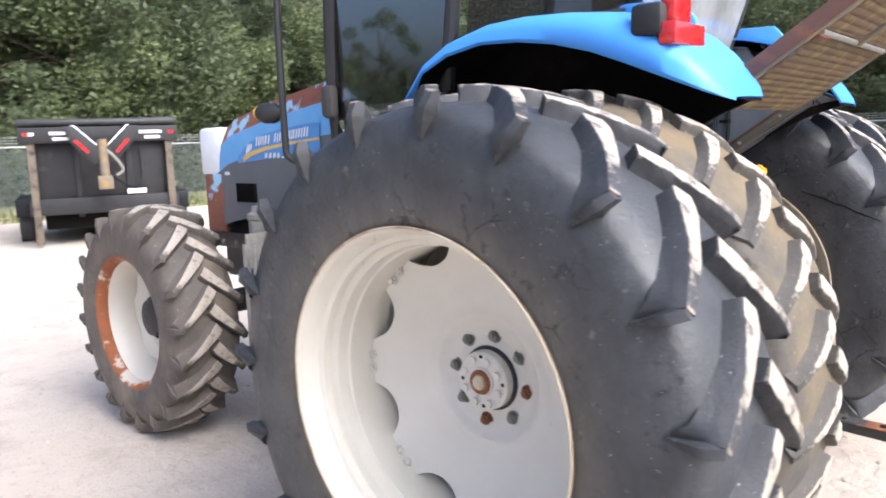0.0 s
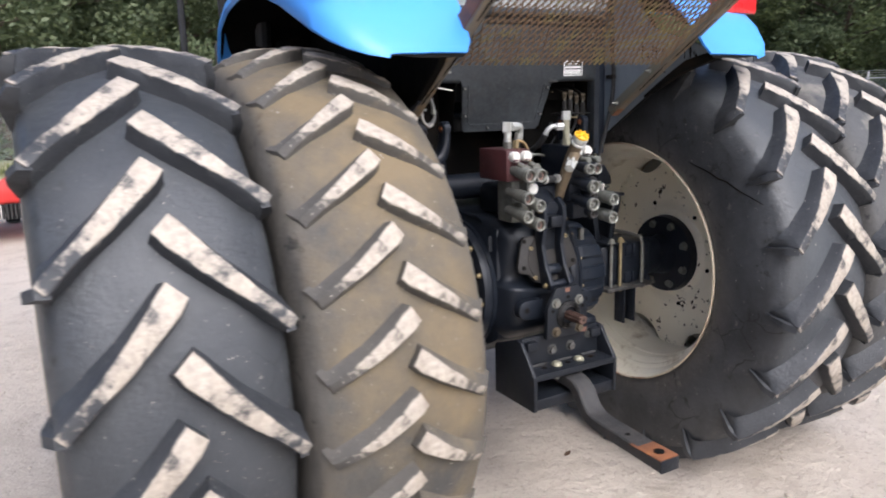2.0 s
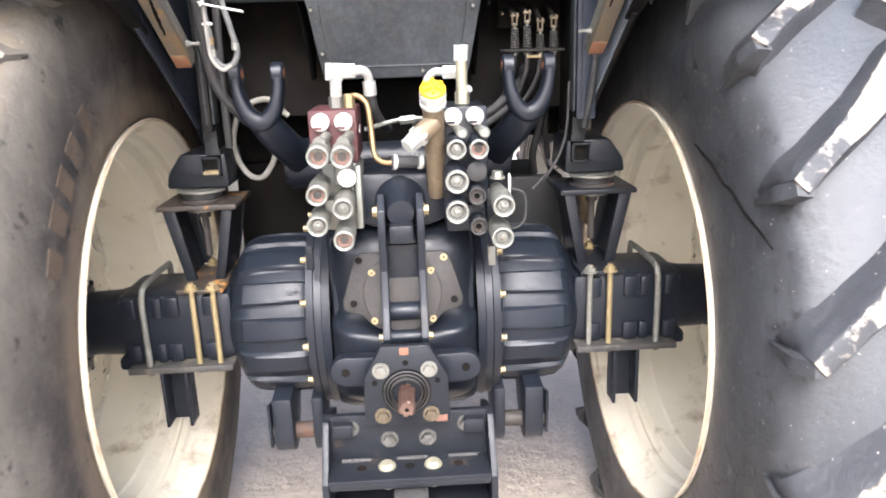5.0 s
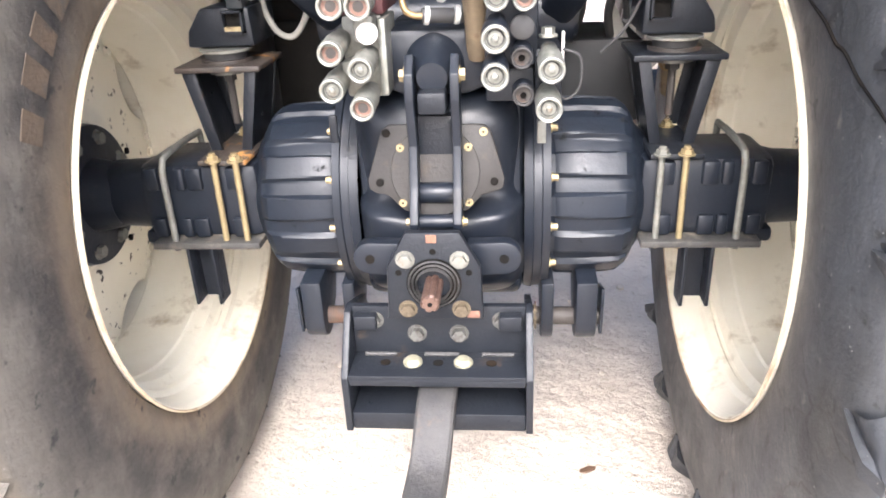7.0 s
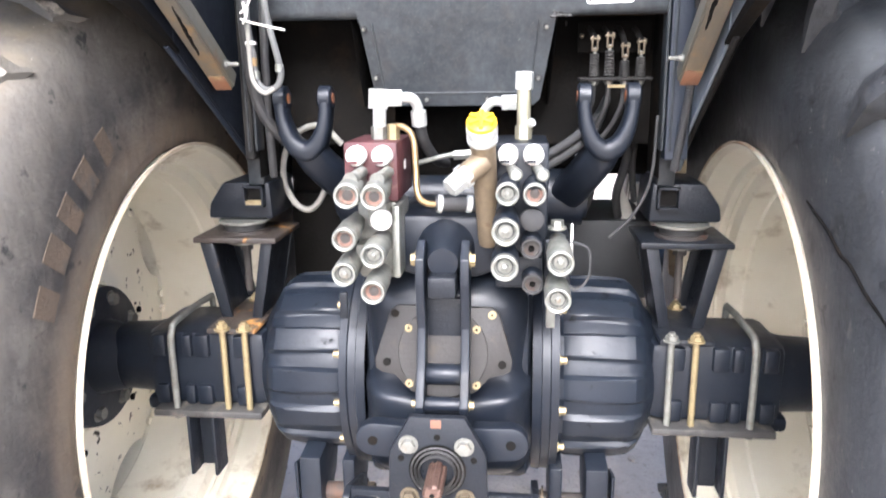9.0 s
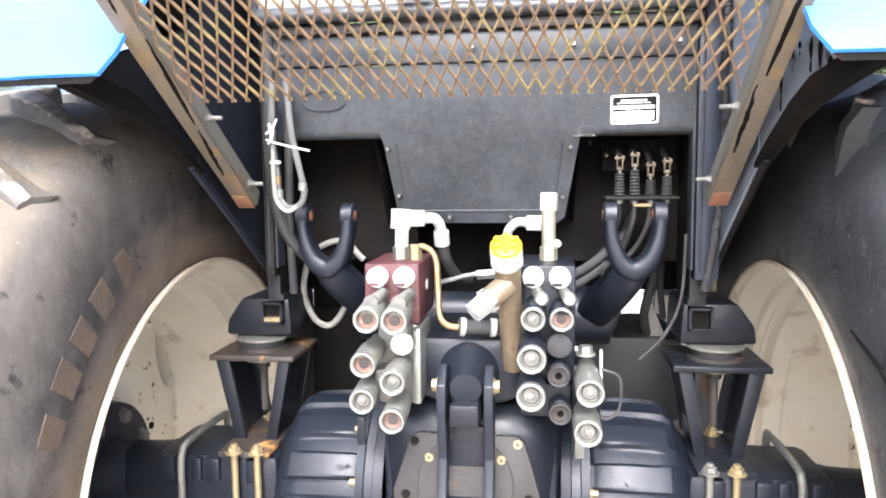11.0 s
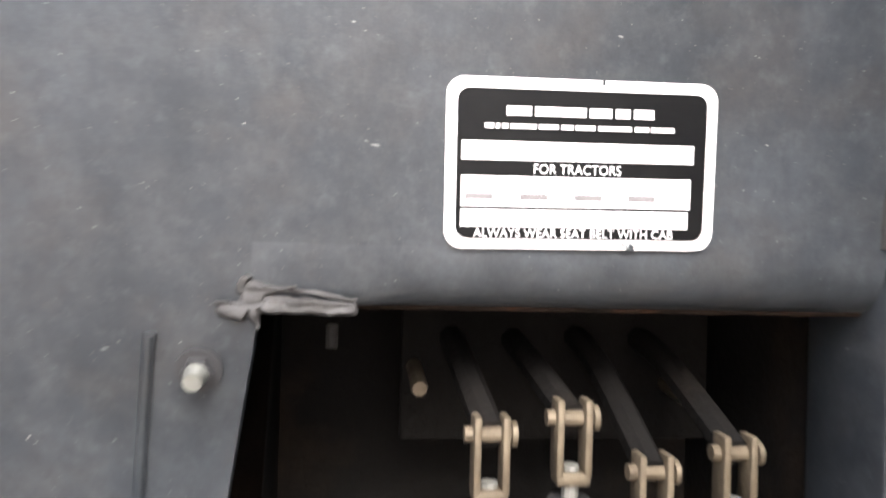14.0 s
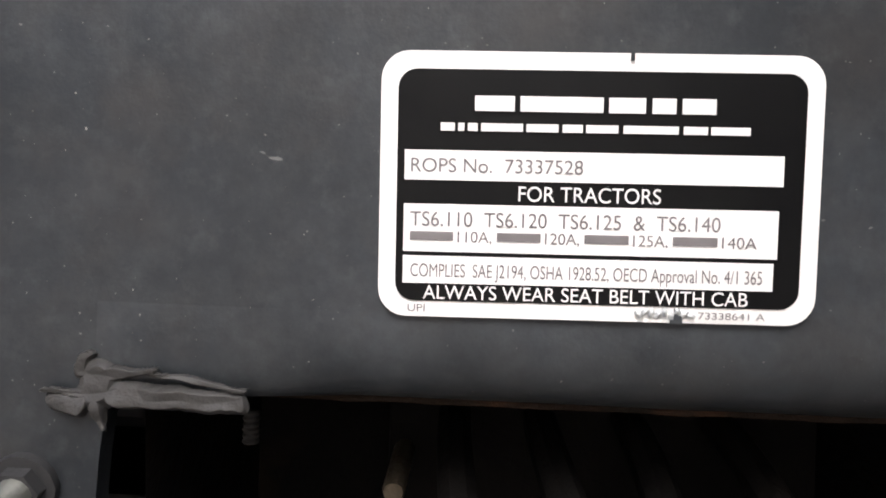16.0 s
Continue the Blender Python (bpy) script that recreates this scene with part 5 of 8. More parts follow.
b = rod(B(), (-0.295, 0.47, 1.235), (0.295, 0.47, 1.235), 0.05, seg=28)
rock = part("rockshaft", b, M_CAST, tractor, "black lift rockshaft across the gearbox")
for s in (-1, 1):
    bm = strap(B(), [(s * 0.215, 0.50, 1.20), (s * 0.245, 0.44, 1.245), (s * 0.278, 0.36, 1.30), (s * 0.305, 0.315, 1.345), (s * 0.316, 0.303, 1.372)], lambda f: 0.082 - 0.012 * f, lambda f: 0.075 - 0.022 * f)
    arm = part("lift_arm", bm, M_CAST, rock, "black forged lift arm ending in a fork", smooth=60)
    bm = strap(B(), [(s * 0.271, 0.302, 1.474), (s * 0.272, 0.301, 1.44), (s * 0.279, 0.30, 1.405), (s * 0.294, 0.30, 1.374), (s * 0.318, 0.30, 1.360), (s * 0.343, 0.30, 1.374), (s * 0.359, 0.30, 1.405), (s * 0.367, 0.301, 1.44), (s * 0.368, 0.302, 1.474)],
               lambda f: 0.026 + 0.018 * math.sin(math.pi * f) ** 3, lambda f: 0.050 + 0.006 * math.sin(math.pi * f))
    part("fork", bm, M_CAST, arm, smooth=60)
    for x0 in (0.271, 0.368):
        part("fork_eye", turned(B(), (s * x0 - 0.0145, 0.302, 1.472), (s * x0 + 0.0145, 0.302, 1.472), [(0, 0.022), (0.12, 0.0265), (0.88, 0.0265), (1, 0.022)], 24), M_CAST, arm)
        part("fork_bore", rod(B(), (s * x0 - 0.0155, 0.302, 1.472), (s * x0 + 0.0155, 0.302, 1.472), 0.011, seg=16), M_RUST, arm)
    part("arm_boss", rod(B(), (s * 0.19, 0.47, 1.235), (s * 0.285, 0.47, 1.235), 0.066, seg=28), M_CAST, arm)

# ---- remote valves ----
def coupler(name, c, parent, kind, length=0.085, r=0.0215, body=None):
    """A quick coupler that points back; kind tells its face: open, capped in rust, blanked white or black."""
    x, y, z = c
    back, front = (x, y + length, z + 0.012), (x, y, z)
    body_m = {"open": M_ZINCDIM, "rusty": M_ZINCDIM, "white": M_ZINC, "black": M_RUBBER, "red": M_CAST}[kind]
    prof = [(0, r * 0.72), (0.3, r * 0.72), (0.32, r * 0.86), (0.55, r * 0.86), (0.57, r), (0.97, r), (1.0, r * 0.93)]
    cp = part(name, turned(B(), back, (x, y + 0.010, z + 0.0015), prof, 22), body or body_m, parent)
    bmr = revolve(B(), [(-0.012, r * 1.0), (-0.001, r * 1.01), (0.003, r * 0.96), (0.0036, r * 0.86), (0.002, r * 0.74), (-0.0095, r * 0.68)], 28)
    turn = Matrix.Translation(front) @ Matrix.Rotation(radians(-90), 4, "Z")
    part("collar", bmr, M_RUBBER if kind in ("black", "red") else M_ZINC, cp, at=turn)
    part("socket", rod(B(), (x, y + 0.0092, z), (x, y + 0.014, z), r * 0.69, seg=18), M_PINKRUST if kind == "rusty" else M_DARK if kind in ("black", "red") else M_ZINCDIM, cp)
    if kind == "red":
        part("brown_face", revolve(B(), [(-0.004, r * 0.9), (-0.0045, r * 0.86), (-0.0045, r * 0.34), (-0.002, r * 0.30)], 24), M_DARKARM, cp, "brown rubber face with a dark bore", at=turn)
    if kind == "rusty":
        part("socket_bore", turned(B(), (x, y + 0.0092, z), (x, y + 0.0075, z), [(0, r * 0.42), (0.5, r * 0.40), (1, r * 0.2)], 14), M_DARKARM, cp)
    if kind in ("open", "white"):
        part("valve_ball", turned(B(), (x, y + 0.0095, z), (x, y + 0.001, z), [(0, r * 0.52), (0.12, r * 0.52), (0.16, r * 0.40), (0.3, r * 0.40), (0.34, r * 0.28), (0.8, r * 0.25), (1, r * 0.14)], 16), M_ZINCDIM, cp)
        part("bore_seal", revolve(B(), [(-0.0088, r * 0.62), (-0.0080, r * 0.60), (-0.0080, r * 0.54), (-0.0088, r * 0.52)], 22), M_RUBBER, cp, at=turn)
    return cp


def dust_cap(name, c, parent, m, r=0.017):
    x, y, z = c
    bm = turned(B(), (x, y + 0.02, z), (x, y, z), [(0, r * 0.9), (0.5, r), (0.9, r * 0.98), (1, r * 0.8)], 20)
    return part(name, bm, m, parent)


# left bank
vl = part("remote_valve", box(B(), (-0.176, 0.048, 1.295), (-0.078, 0.22, 1.402), None, 0.004), M_MAROON, tractor, "maroon hydraulic remote valve block with couplers")
part("lower_block", box(B(), (-0.155, 0.05, 1.15), (-0.082, 0.14, 1.294), None, 0.006), M_ZINCDIM, vl, "grey cast coupler block")
part("block_edge", box(B(), (-0.088, 0.03, 1.155), (-0.074, 0.15, 1.29), None, 0.004), M_ZINC, vl)
for x in (-0.15, -0.103):
    part("blank_plug", turned(B(), (x, 0.05, 1.379), (x, 0.026, 1.379), [(0, 0.018), (0.8, 0.0185), (1, 0.016)], 20), M_WHITECAP, vl, "white blanking plug")
    part("tag_strip", box(B(), (x - 0.013, 0.022, 1.366), (x + 0.004, 0.026, 1.371)), M_MAROON, vl)
    lever = part("cap_lever", rod(B(), (x + 0.012, 0.03, 1.352), (x + 0.002, -0.02, 1.343), 0.0105, 0.012, 14), M_ZINC, vl)
    part("lever_eye", rod(B(), (x + 0.001, -0.024, 1.343), (x + 0.003, -0.016, 1.343), 0.014, seg=16), M_ZINCDIM, vl)
for x, z in ((-0.15, 1.321), (-0.104, 1.319)):
    coupler("coupler", (x, -0.052, z), vl, "rusty", 0.1, 0.0225)
coupler("coupler", (-0.157, -0.053, 1.246), vl, "rusty", 0.12)
coupler("coupler", (-0.108, -0.053, 1.217), vl, "open", 0.12)
coupler("coupler", (-0.160, -0.053, 1.184), vl, "open", 0.12)
coupler("coupler", (-0.110, -0.053, 1.152), vl, "rusty", 0.12)
dust_cap("blank_cap", (-0.101, -0.005, 1.27), vl, M_WHITECAP, 0.019)
part("web", box(B(), (-0.15, 0.0, 1.195), (-0.115, 0.05, 1.225), None, 0.006), M_ZINCDIM, vl)
part("web", box(B(), (-0.125, 0.0, 1.255), (-0.09, 0.05, 1.30), None, 0.006), M_ZINCDIM, vl)
part("paper_tag", box(B(), (-0.0775, 0.12, 1.345), (-0.0765, 0.14, 1.362)), M_WHITECAP, vl)

# right bank
vr = part("remote_valve", box(B(), (0.098, 0.05, 1.20), (0.192, 0.22, 1.40), None, 0.004), M_CAST, tractor, "black hydraulic remote valve block with couplers")
part("lower_block", box(B(), (0.10, 0.03, 1.14), (0.185, 0.16, 1.199), None, 0.006), M_STEELBLK, vr)
part("side_block", box(B(), (0.186, 0.04, 1.13), (0.235, 0.15, 1.23), None, 0.006), M_STEELBLK, vr)
for x in (0.12, 0.165):
    part("blank_plug", turned(B(), (x, 0.05, 1.381), (x, 0.026, 1.381), [(0, 0.018), (0.8, 0.0185), (1, 0.016)], 20), M_WHITECAP, vr, "white blanking plug")
    part("tag_strip", box(B(), (x - 0.013, 0.022, 1.368), (x + 0.004, 0.026, 1.373)), M_STEELBLK, vr)
    part("cap_lever", rod(B(), (x + 0.006, 0.04, 1.358), (x + 0.014, -0.005, 1.352), 0.009, 0.0105, 14), M_ZINCDIM, vr)
    part("lever_knob", turned(B(), (x + 0.014, 0.004, 1.352), (x + 0.015, -0.014, 1.352), [(0, 0.011), (0.8, 0.012), (1, 0.009)], 14), M_ZINC, vr)
coupler("coupler", (0.121, -0.035, 1.323), vr, "open", 0.09, 0.020, M_CAST)
coupler("coupler", (0.167, -0.020, 1.320), vr, "rusty", 0.08, 0.020, M_CAST)
coupler("coupler", (0.119, -0.060, 1.263), vr, "white", 0.11, 0.0235, M_CAST)
coupler("coupler", (0.118, -0.060, 1.202), vr, "white", 0.11, 0.0235, M_CAST)
dust_cap("blank_cap", (0.164, 0.0, 1.272), vr, M_RUBBER, 0.021)
coupler("coupler", (0.163, -0.005, 1.222), vr, "red", 0.06, 0.019)
coupler("coupler", (0.166, -0.005, 1.158), vr, "red", 0.06, 0.019)
coupler("coupler", (0.211, -0.060, 1.211), vr, "white", 0.12, 0.0225)
coupler("coupler", (0.208, -0.060, 1.146), vr, "white", 0.12, 0.0225)
part("bleed_nut", hexbolt(B(), (0.208, 0.02, 1.255), (0, 0, 1), 0.012, 0.014), M_ZINC, vr)
part("white_strap", box(B(), (0.232, 0.02, 1.20), (0.236, 0.035, 1.26), None, 0.001), M_WHITECAP, vr)

# fittings above the valves
def elbow_fitting(name, parts_pts, label):
    root = None
    for p0, p1, r, m, seg in parts_pts:
        o = part(name if root is None else "fitting_nut", rod(B(), p0, p1, r, r, seg), m, root or tractor, label if root is None else "")
        root = root or o
    return root


e1 = elbow_fitting("hydraulic_elbow", [((-0.122, 0.12, 1.40), (-0.122, 0.12, 1.425), 0.017, M_ZINCDIM, 6), ((-0.122, 0.12, 1.425), (-0.121, 0.12, 1.46), 0.0125, M_NEWZINC, 14),
                   ((-0.124, 0.12, 1.458), (-0.122, 0.12, 1.494), 0.0185, M_NEWZINC, 4), ((-0.108, 0.12, 1.477), (-0.08, 0.125, 1.477), 0.0165, M_NEWZINC, 6)], "zinc elbow fitting on the valve block")
part("elbow_pipe", pipe(B(), [(-0.08, 0.125, 1.477), (-0.062, 0.13, 1.476), (-0.053, 0.14, 1.462), (-0.052, 0.15, 1.44)], 0.010, 12), M_NEWZINC, e1)
part("hose_ferrule", rod(B(), (-0.052, 0.148, 1.452), (-0.051, 0.155, 1.425), 0.0145, seg=16), M_NEWZINC, e1)
part("hose", pipe(B(), [(-0.051, 0.155, 1.43), (-0.045, 0.175, 1.39), (-0.03, 0.24, 1.35), (-0.02, 0.34, 1.33)], 0.011, 12), M_RUBBER, e1)
part("small_adapter", rod(B(), (-0.094, 0.11, 1.40), (-0.094, 0.11, 1.43), 0.012, seg=6), M_YZINC, e1)
part("brass_pipe", pipe(B(), [(-0.094, 0.11, 1.425), (-0.075, 0.105, 1.425), (-0.056, 0.10, 1.405), (-0.05, 0.085, 1.35), (-0.045, 0.07, 1.305), (-0.028, 0.06, 1.29), (0.0, 0.055, 1.289)], 0.006, 12), M_BRASS, e1, "brass coloured drain pipe")
part("rubber_sleeve", rod(B(), (-0.012, 0.06, 1.289), (0.062, 0.075, 1.285), 0.0135, seg=16), M_RUBBER, e1)
for x in (-0.004, 0.05):
    part("hose_clamp", rod(B(), (x - 0.004, 0.062, 1.289), (x + 0.004, 0.064, 1.288), 0.0165, seg=18), M_NEWZINC, e1)
e2 = elbow_fitting("hydraulic_tee", [((0.147, 0.13, 1.40), (0.147, 0.13, 1.425), 0.016, M_PALEZINC, 6), ((0.147, 0.13, 1.425), (0.147, 0.132, 1.49), 0.0125, M_PALEZINC, 14),
                   ((0.147, 0.133, 1.49), (0.148, 0.134, 1.522), 0.0165, M_NEWZINC, 6), ((0.135, 0.135, 1.467), (0.108, 0.14, 1.467), 0.015, M_NEWZINC, 6)], "brass and zinc tee fitting with a capped top")
part("tee_pipe", pipe(B(), [(0.11, 0.14, 1.467), (0.09, 0.142, 1.468), (0.075, 0.148, 1.455), (0.07, 0.155, 1.44)], 0.0085, 12), M_NEWZINC, e2)
part("hose", pipe(B(), [(0.07, 0.155, 1.44), (0.072, 0.20, 1.40), (0.08, 0.30, 1.36), (0.05, 0.42, 1.33)], 0.011, 12), M_RUBBER, e2)
part("tee_side", rod(B(), (0.155, 0.13, 1.425), (0.163, 0.12, 1.432), 0.008, seg=8), M_NEWZINC, e2)
# filler pipe with yellow cap
b = pipe(B(), [(0.084, 0.10, 1.21), (0.083, 0.07, 1.27), (0.08, 0.02, 1.36), (0.0785, -0.02, 1.425)], lambda f: 0.0195 + 0.003 * f, 18)
filler = part("oil_filler", b, M_TANPIPE, tractor, "tan oil filler pipe with a yellow cap")
part("filler_collar", turned(B(), (0.0785, -0.016, 1.412), (0.078, -0.033, 1.434), [(0, 0.0235), (0.05, 0.0265), (0.3, 0.0265), (0.36, 0.0235), (0.62, 0.0235), (0.68, 0.0265), (1, 0.0265), (1.15, 0.0255)], 24), M_NEWZINC, filler)
cap = part("filler_cap", turned(B(), (0.078, -0.030, 1.432), (0.078, -0.041, 1.447), [(0, 0.0225), (0.45, 0.0235), (0.5, 0.0255), (0.75, 0.0255), (0.85, 0.022), (1, 0.018)], 24), M_YELLOW, filler, "yellow filler cap")
for k in range(3):
    part("cap_ridge", box(B(), (-0.0035, -0.022, -0.002), (0.0035, 0.022, 0.005), None, 0.001), M_YELLOW, cap, at=Matrix.Translation((0.078, -0.0405, 1.4465)) @ Matrix.Rotation(radians(36), 4, "X") @ Matrix.Rotation(radians(60 * k), 4, "Z"))
part("filler_branch", rod(B(), (0.079, 0.0, 1.375), (0.044, -0.022, 1.348), 0.0205, 0.019, 18), M_TANPIPE, filler)
part("branch_nut", rod(B(), (0.052, -0.017, 1.354), (0.043, -0.023, 1.347), 0.0215, 0.0215, 6), M_NEWZINC, filler)
part("branch_plug", rod(B(), (0.044, -0.023, 1.348), (0.024, -0.0375, 1.332), 0.018, 0.0165, 6), M_NEWZINC, filler, "zinc hexagon plug")

# ---- loose hoses and cables ----
def hose(name, pts, r, m, label, cat="hose"):
    return tagged(part(name, pipe(B(), pts, r, 10), m), label, cat)


part("steel_pipe", pipe(B(), [(-0.07, 0.2, 1.345), (0.0, 0.2, 1.362), (0.06, 0.2, 1.365), (0.10, 0.2, 1.36)], 0.005, 8), M_ZINC, tractor)
part("pipe_nut", rod(B(), (0.01, 0.2, 1.362), (0.045, 0.2, 1.365), 0.010, seg=6), M_ZINC, tractor)
for dz in (0.0, 0.022):
    part("return_hose", pipe(B(), [(0.18, 0.22, 1.33 + dz), (0.24, 0.27, 1.36 + dz), (0.30, 0.36, 1.40 + dz), (0.34, 0.48, 1.47)], 0.009, 10), M_RUBBER, tractor)
part("looped_cable", pipe(B(), [(-0.28, 0.46, 1.36), (-0.33, 0.45, 1.405), (-0.40, 0.45, 1.375), (-0.425, 0.45, 1.29), (-0.40, 0.45, 1.22), (-0.36, 0.45, 1.205), (-0.325, 0.45, 1.25), (-0.315, 0.46, 1.31)], 0.0075, 10), M_GREYHOSE, tractor, "grey looped cable behind the lift arm")
part("stop_cable", pipe(B(), [(0.425, 0.33, 1.43), (0.418, 0.33, 1.30), (0.385, 0.33, 1.22), (0.335, 0.32, 1.17)], 0.0035, 8), M_RUBBER, tractor)
part("wire_loop", pipe(B(), [(0.232, 0.0, 1.235), (0.262, 0.0, 1.22), (0.262, 0.0, 1.17), (0.24, 0.0, 1.15), (0.222, 0.0, 1.165)], 0.0025, 8), M_RUBBER, tractor)
part("cable_clip", box(B(), (-0.008, -0.004, -0.02), (0.008, 0.004, 0.035), None, 0.002), M_STEELBLK, tractor, at=Matrix.Translation((-0.205, 0.115, 1.065)))
part("hose_clip", box(B(), (0.195, 0.10, 1.04), (0.212, 0.12, 1.085), None, 0.002), M_ZINCDIM, tractor)
# dark boxes in front of the rockshaft (batteries, tank); shade is in the tank's black
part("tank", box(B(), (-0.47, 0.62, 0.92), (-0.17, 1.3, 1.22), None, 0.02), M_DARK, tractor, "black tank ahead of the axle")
part("battery_box", box(B(), (0.24, 0.62, 0.94), (0.475, 0.95, 1.15), None, 0.01), M_BLACK, tractor, "black box beside the gearbox")
part("box_bracket", prism(B(), [(0.395, 1.15), (0.44, 1.15), (0.40, 1.24)], "y", 0.64, 0.645), M_GREYHOSE, tractor)
part("brake_valve", box(B(), (0.40, 0.70, 1.30), (0.45, 0.74, 1.34), None, 0.004), M_ZINC, tractor)
part("tan_bracket", prism(B(), [(0.52, 1.02), (0.545, 1.0), (0.545, 1.34), (0.50, 1.34)], "y", 0.58, 0.6), M_TANPIPE, tractor, "tan metal bracket")
for z in (1.10, 1.17, 1.24):
    part("bracket_bolt", hexbolt(B(), (0.53, 0.58, z), (0, -1, 0), 0.018, 0.02), M_BRASS, tractor)

# ---- back panel of the cab ----
def panel_y(z):
    return 0.293 + (1.645 - z) * 0.29 if z < 1.645 else 0.300 - (z - 1.645) * 0.07


NORM_UP, NORM_LOW = Vector((0, -1, -0.07)).normalized(), Vector((0, -1, -0.29)).normalized()
b = B()
outline = [(-0.43, 1.778), (0.43, 1.778), (0.43, 1.652), (0.212, 1.652), (0.208, 1.617), (0.181, 1.465), (0.167, 1.453), (-0.157, 1.453), (-0.17, 1.465), (-0.192, 1.62), (-0.202, 1.652), (-0.43, 1.652)]
up = [p for p in outline if p[1] >= 1.637]
front = [b.verts.new((x, panel_y(z), z)) for x, z in outline]
rear = [b.verts.new((x, panel_y(z) + 0.006, z)) for x, z in outline]
b.faces.new((front[0], front[11], front[10], front[3], front[2], front[1]))
b.faces.new((front[3], front[10], front[9], front[8], front[7], front[6], front[5], front[4]))
b.faces.new((rear[0], rear[1], rear[2], rear[3], rear[10], rear[11]))
b.faces.new((rear[3], rear[4], rear[5], rear[6], rear[7], rear[8], rear[9], rear[10]))
for i in range(12):
    j = (i + 1) % 12
    b.faces.new((front[i], front[j], rear[j], rear[i]))
bmesh.ops.recalc_face_normals(b, faces=b.faces[:])
panel = part("rear_panel", b, M_PANEL, tractor, "dusty black rear cab panel with bolts and a printed plate", smooth=20)

# the sheet rolls inwards along its lower edge on both sides of the tongue
for x0, x1 in ((0.207, 0.43), (-0.43, -0.195)):
    b = B()
    rows = []
    for k in range(13):
        x = x0 + (x1 - x0) * k / 12
        row = []
        ease = min(1.0, k / 3.0) ** 2
        for a in range(9):
            t = radians(10 * a)
            row.append(b.verts.new((x, panel_y(1.652) + 0.0155 * (0.06 + 0.94 * ease) * (1 - math.cos(t)), 1.652 - 0.0208 * math.sin(t) + 0.0003 * (a / 8) * noise.noise((x * 60, a, 0)))))
        rows.append(row)
    for p, q in zip(rows, rows[1:]):
        for a in range(8):
            b.faces.new((p[a], q[a], q[a + 1], p[a + 1]))
    bmesh.ops.recalc_face_normals(b, faces=b.faces[:])
    bmesh.ops.solidify(b, geom=b.faces[:], thickness=-0.002)
    part("rolled_edge", b, M_PANEL, panel, smooth=50)


def on_panel(x, z, d=0.0):
    n = NORM_UP if z >= 1.645 else NORM_LOW
    return Vector((x, panel_y(z), z)) + n * d


# raised frame round the lower tongue
b = B()
for pts in ([(0.176, 1.622), (0.160, 1.488), (0.150, 1.480), (-0.138, 1.480), (-0.15, 1.488), (-0.166, 1.622)],):
    pipe(b, [on_panel(x, z, 0.0004) for x, z in pts], 0.002, 8, 1)
part("panel_bead", b, M_PANEL, panel)
for x, z in ((0.191, 1.6105), (-0.183, 1.612), (0.177, 1.510), (-0.166, 1.514), (-0.06, 1.467), (0.07, 1.467)):
    n = NORM_LOW
    bolt = part("panel_bolt", hexbolt(B(), on_panel(x, z, 0.0), n, 0.0056, 0.005), M_BLACK, panel)
    part("bolt_tip", rod(B(), on_panel(x, z, 0.004), on_panel(x, z, 0.011), 0.0042, 0.003, 12), M_ZINC, bolt)
b = B()
pts = []
for k in range(24):
    a = 2 * math.pi * k / 24
    pts.append(on_panel(-0.316 + 0.034 * math.cos(a) + (0.012 if math.cos(a) > 0 else -0.012), 1.712 + 0.020 * math.sin(a), 0.0015))
pipe(b, pts + [pts[0]], 0.0022, 6, 1)
part("knockout", b, M_PANEL, panel)
# sealant smear at the notch corner: one sheet pressed into folds
SMEAR = [(0.2079, 1.6330, 0.2079, 1.6346, 0.0052, 0.0048), (0.2090, 1.6355, 0.2212, 1.6382, 0.0016, 0.0008), (0.2130, 1.6318, 0.2400, 1.6308, 0.0034, 0.0022), (0.2205, 1.6372, 0.2412, 1.6334, 0.0008, 0.0008),
         (0.1985, 1.6298, 0.2045, 1.6294, 0.0022, 0.0026), (0.2085, 1.6290, 0.2100, 1.6240, 0.0017, 0.0007), (0.2040, 1.6370, 0.2062, 1.6405, 0.0020, 0.0011), (0.1965, 1.6322, 0.2050, 1.6318, 0.0006, 0.0010)]


def smear_height(u, v):
    """How far a place lies inside the smear, and the height of its folds."""
    best = -9.0
    uu, vv = u + 0.0012 * noise.noise((u * 170, v * 170, 1)), v + 0.0012 * noise.noise((u * 170, v * 170, 8))
    for u0, v0, u1, v1, r0, r1 in SMEAR:
        du, dv = u1 - u0, v1 - v0
        f = min(1.0, max(0.0, ((uu - u0) * du + (vv - v0) * dv) / (du * du + dv * dv)))
        r = r0 + (r1 - r0) * f
        best = max(best, 1 - math.hypot(uu - u0 - du * f, vv - v0 - dv * f) / r)
    body = best + 0.12 * noise.noise((u * 420, v * 420, 2))
    fold = 0.45 + 0.55 * noise.noise((u * 110, v * 110, 6)) + 0.55 * abs(noise.noise((u * 60 + v * 45, v * 170 - u * 50, 3)))
    return min(1.0, body * 2.6), fold


b = B()
grid = {}
for i in range(281):
    for j in range(141):
        u, v = 0.194 + 0.050 * i / 280, 1.621 + 0.022 * j / 140
        cover, fold = smear_height(u, v)
        if cover > 0:
            grid[i, j] = b.verts.new((u, 0.3000 - 0.0004 - 0.0034 * fold * cover, v))
for (i, j) in list(grid):
    q = [grid.get(k) for k in ((i, j), (i + 1, j), (i + 1, j + 1), (i, j + 1))]
    if all(q):
        b.faces.new(q)
loose = [v for v in b.verts if not v.link_faces]
bmesh.ops.delete(b, geom=loose, context="VERTS")
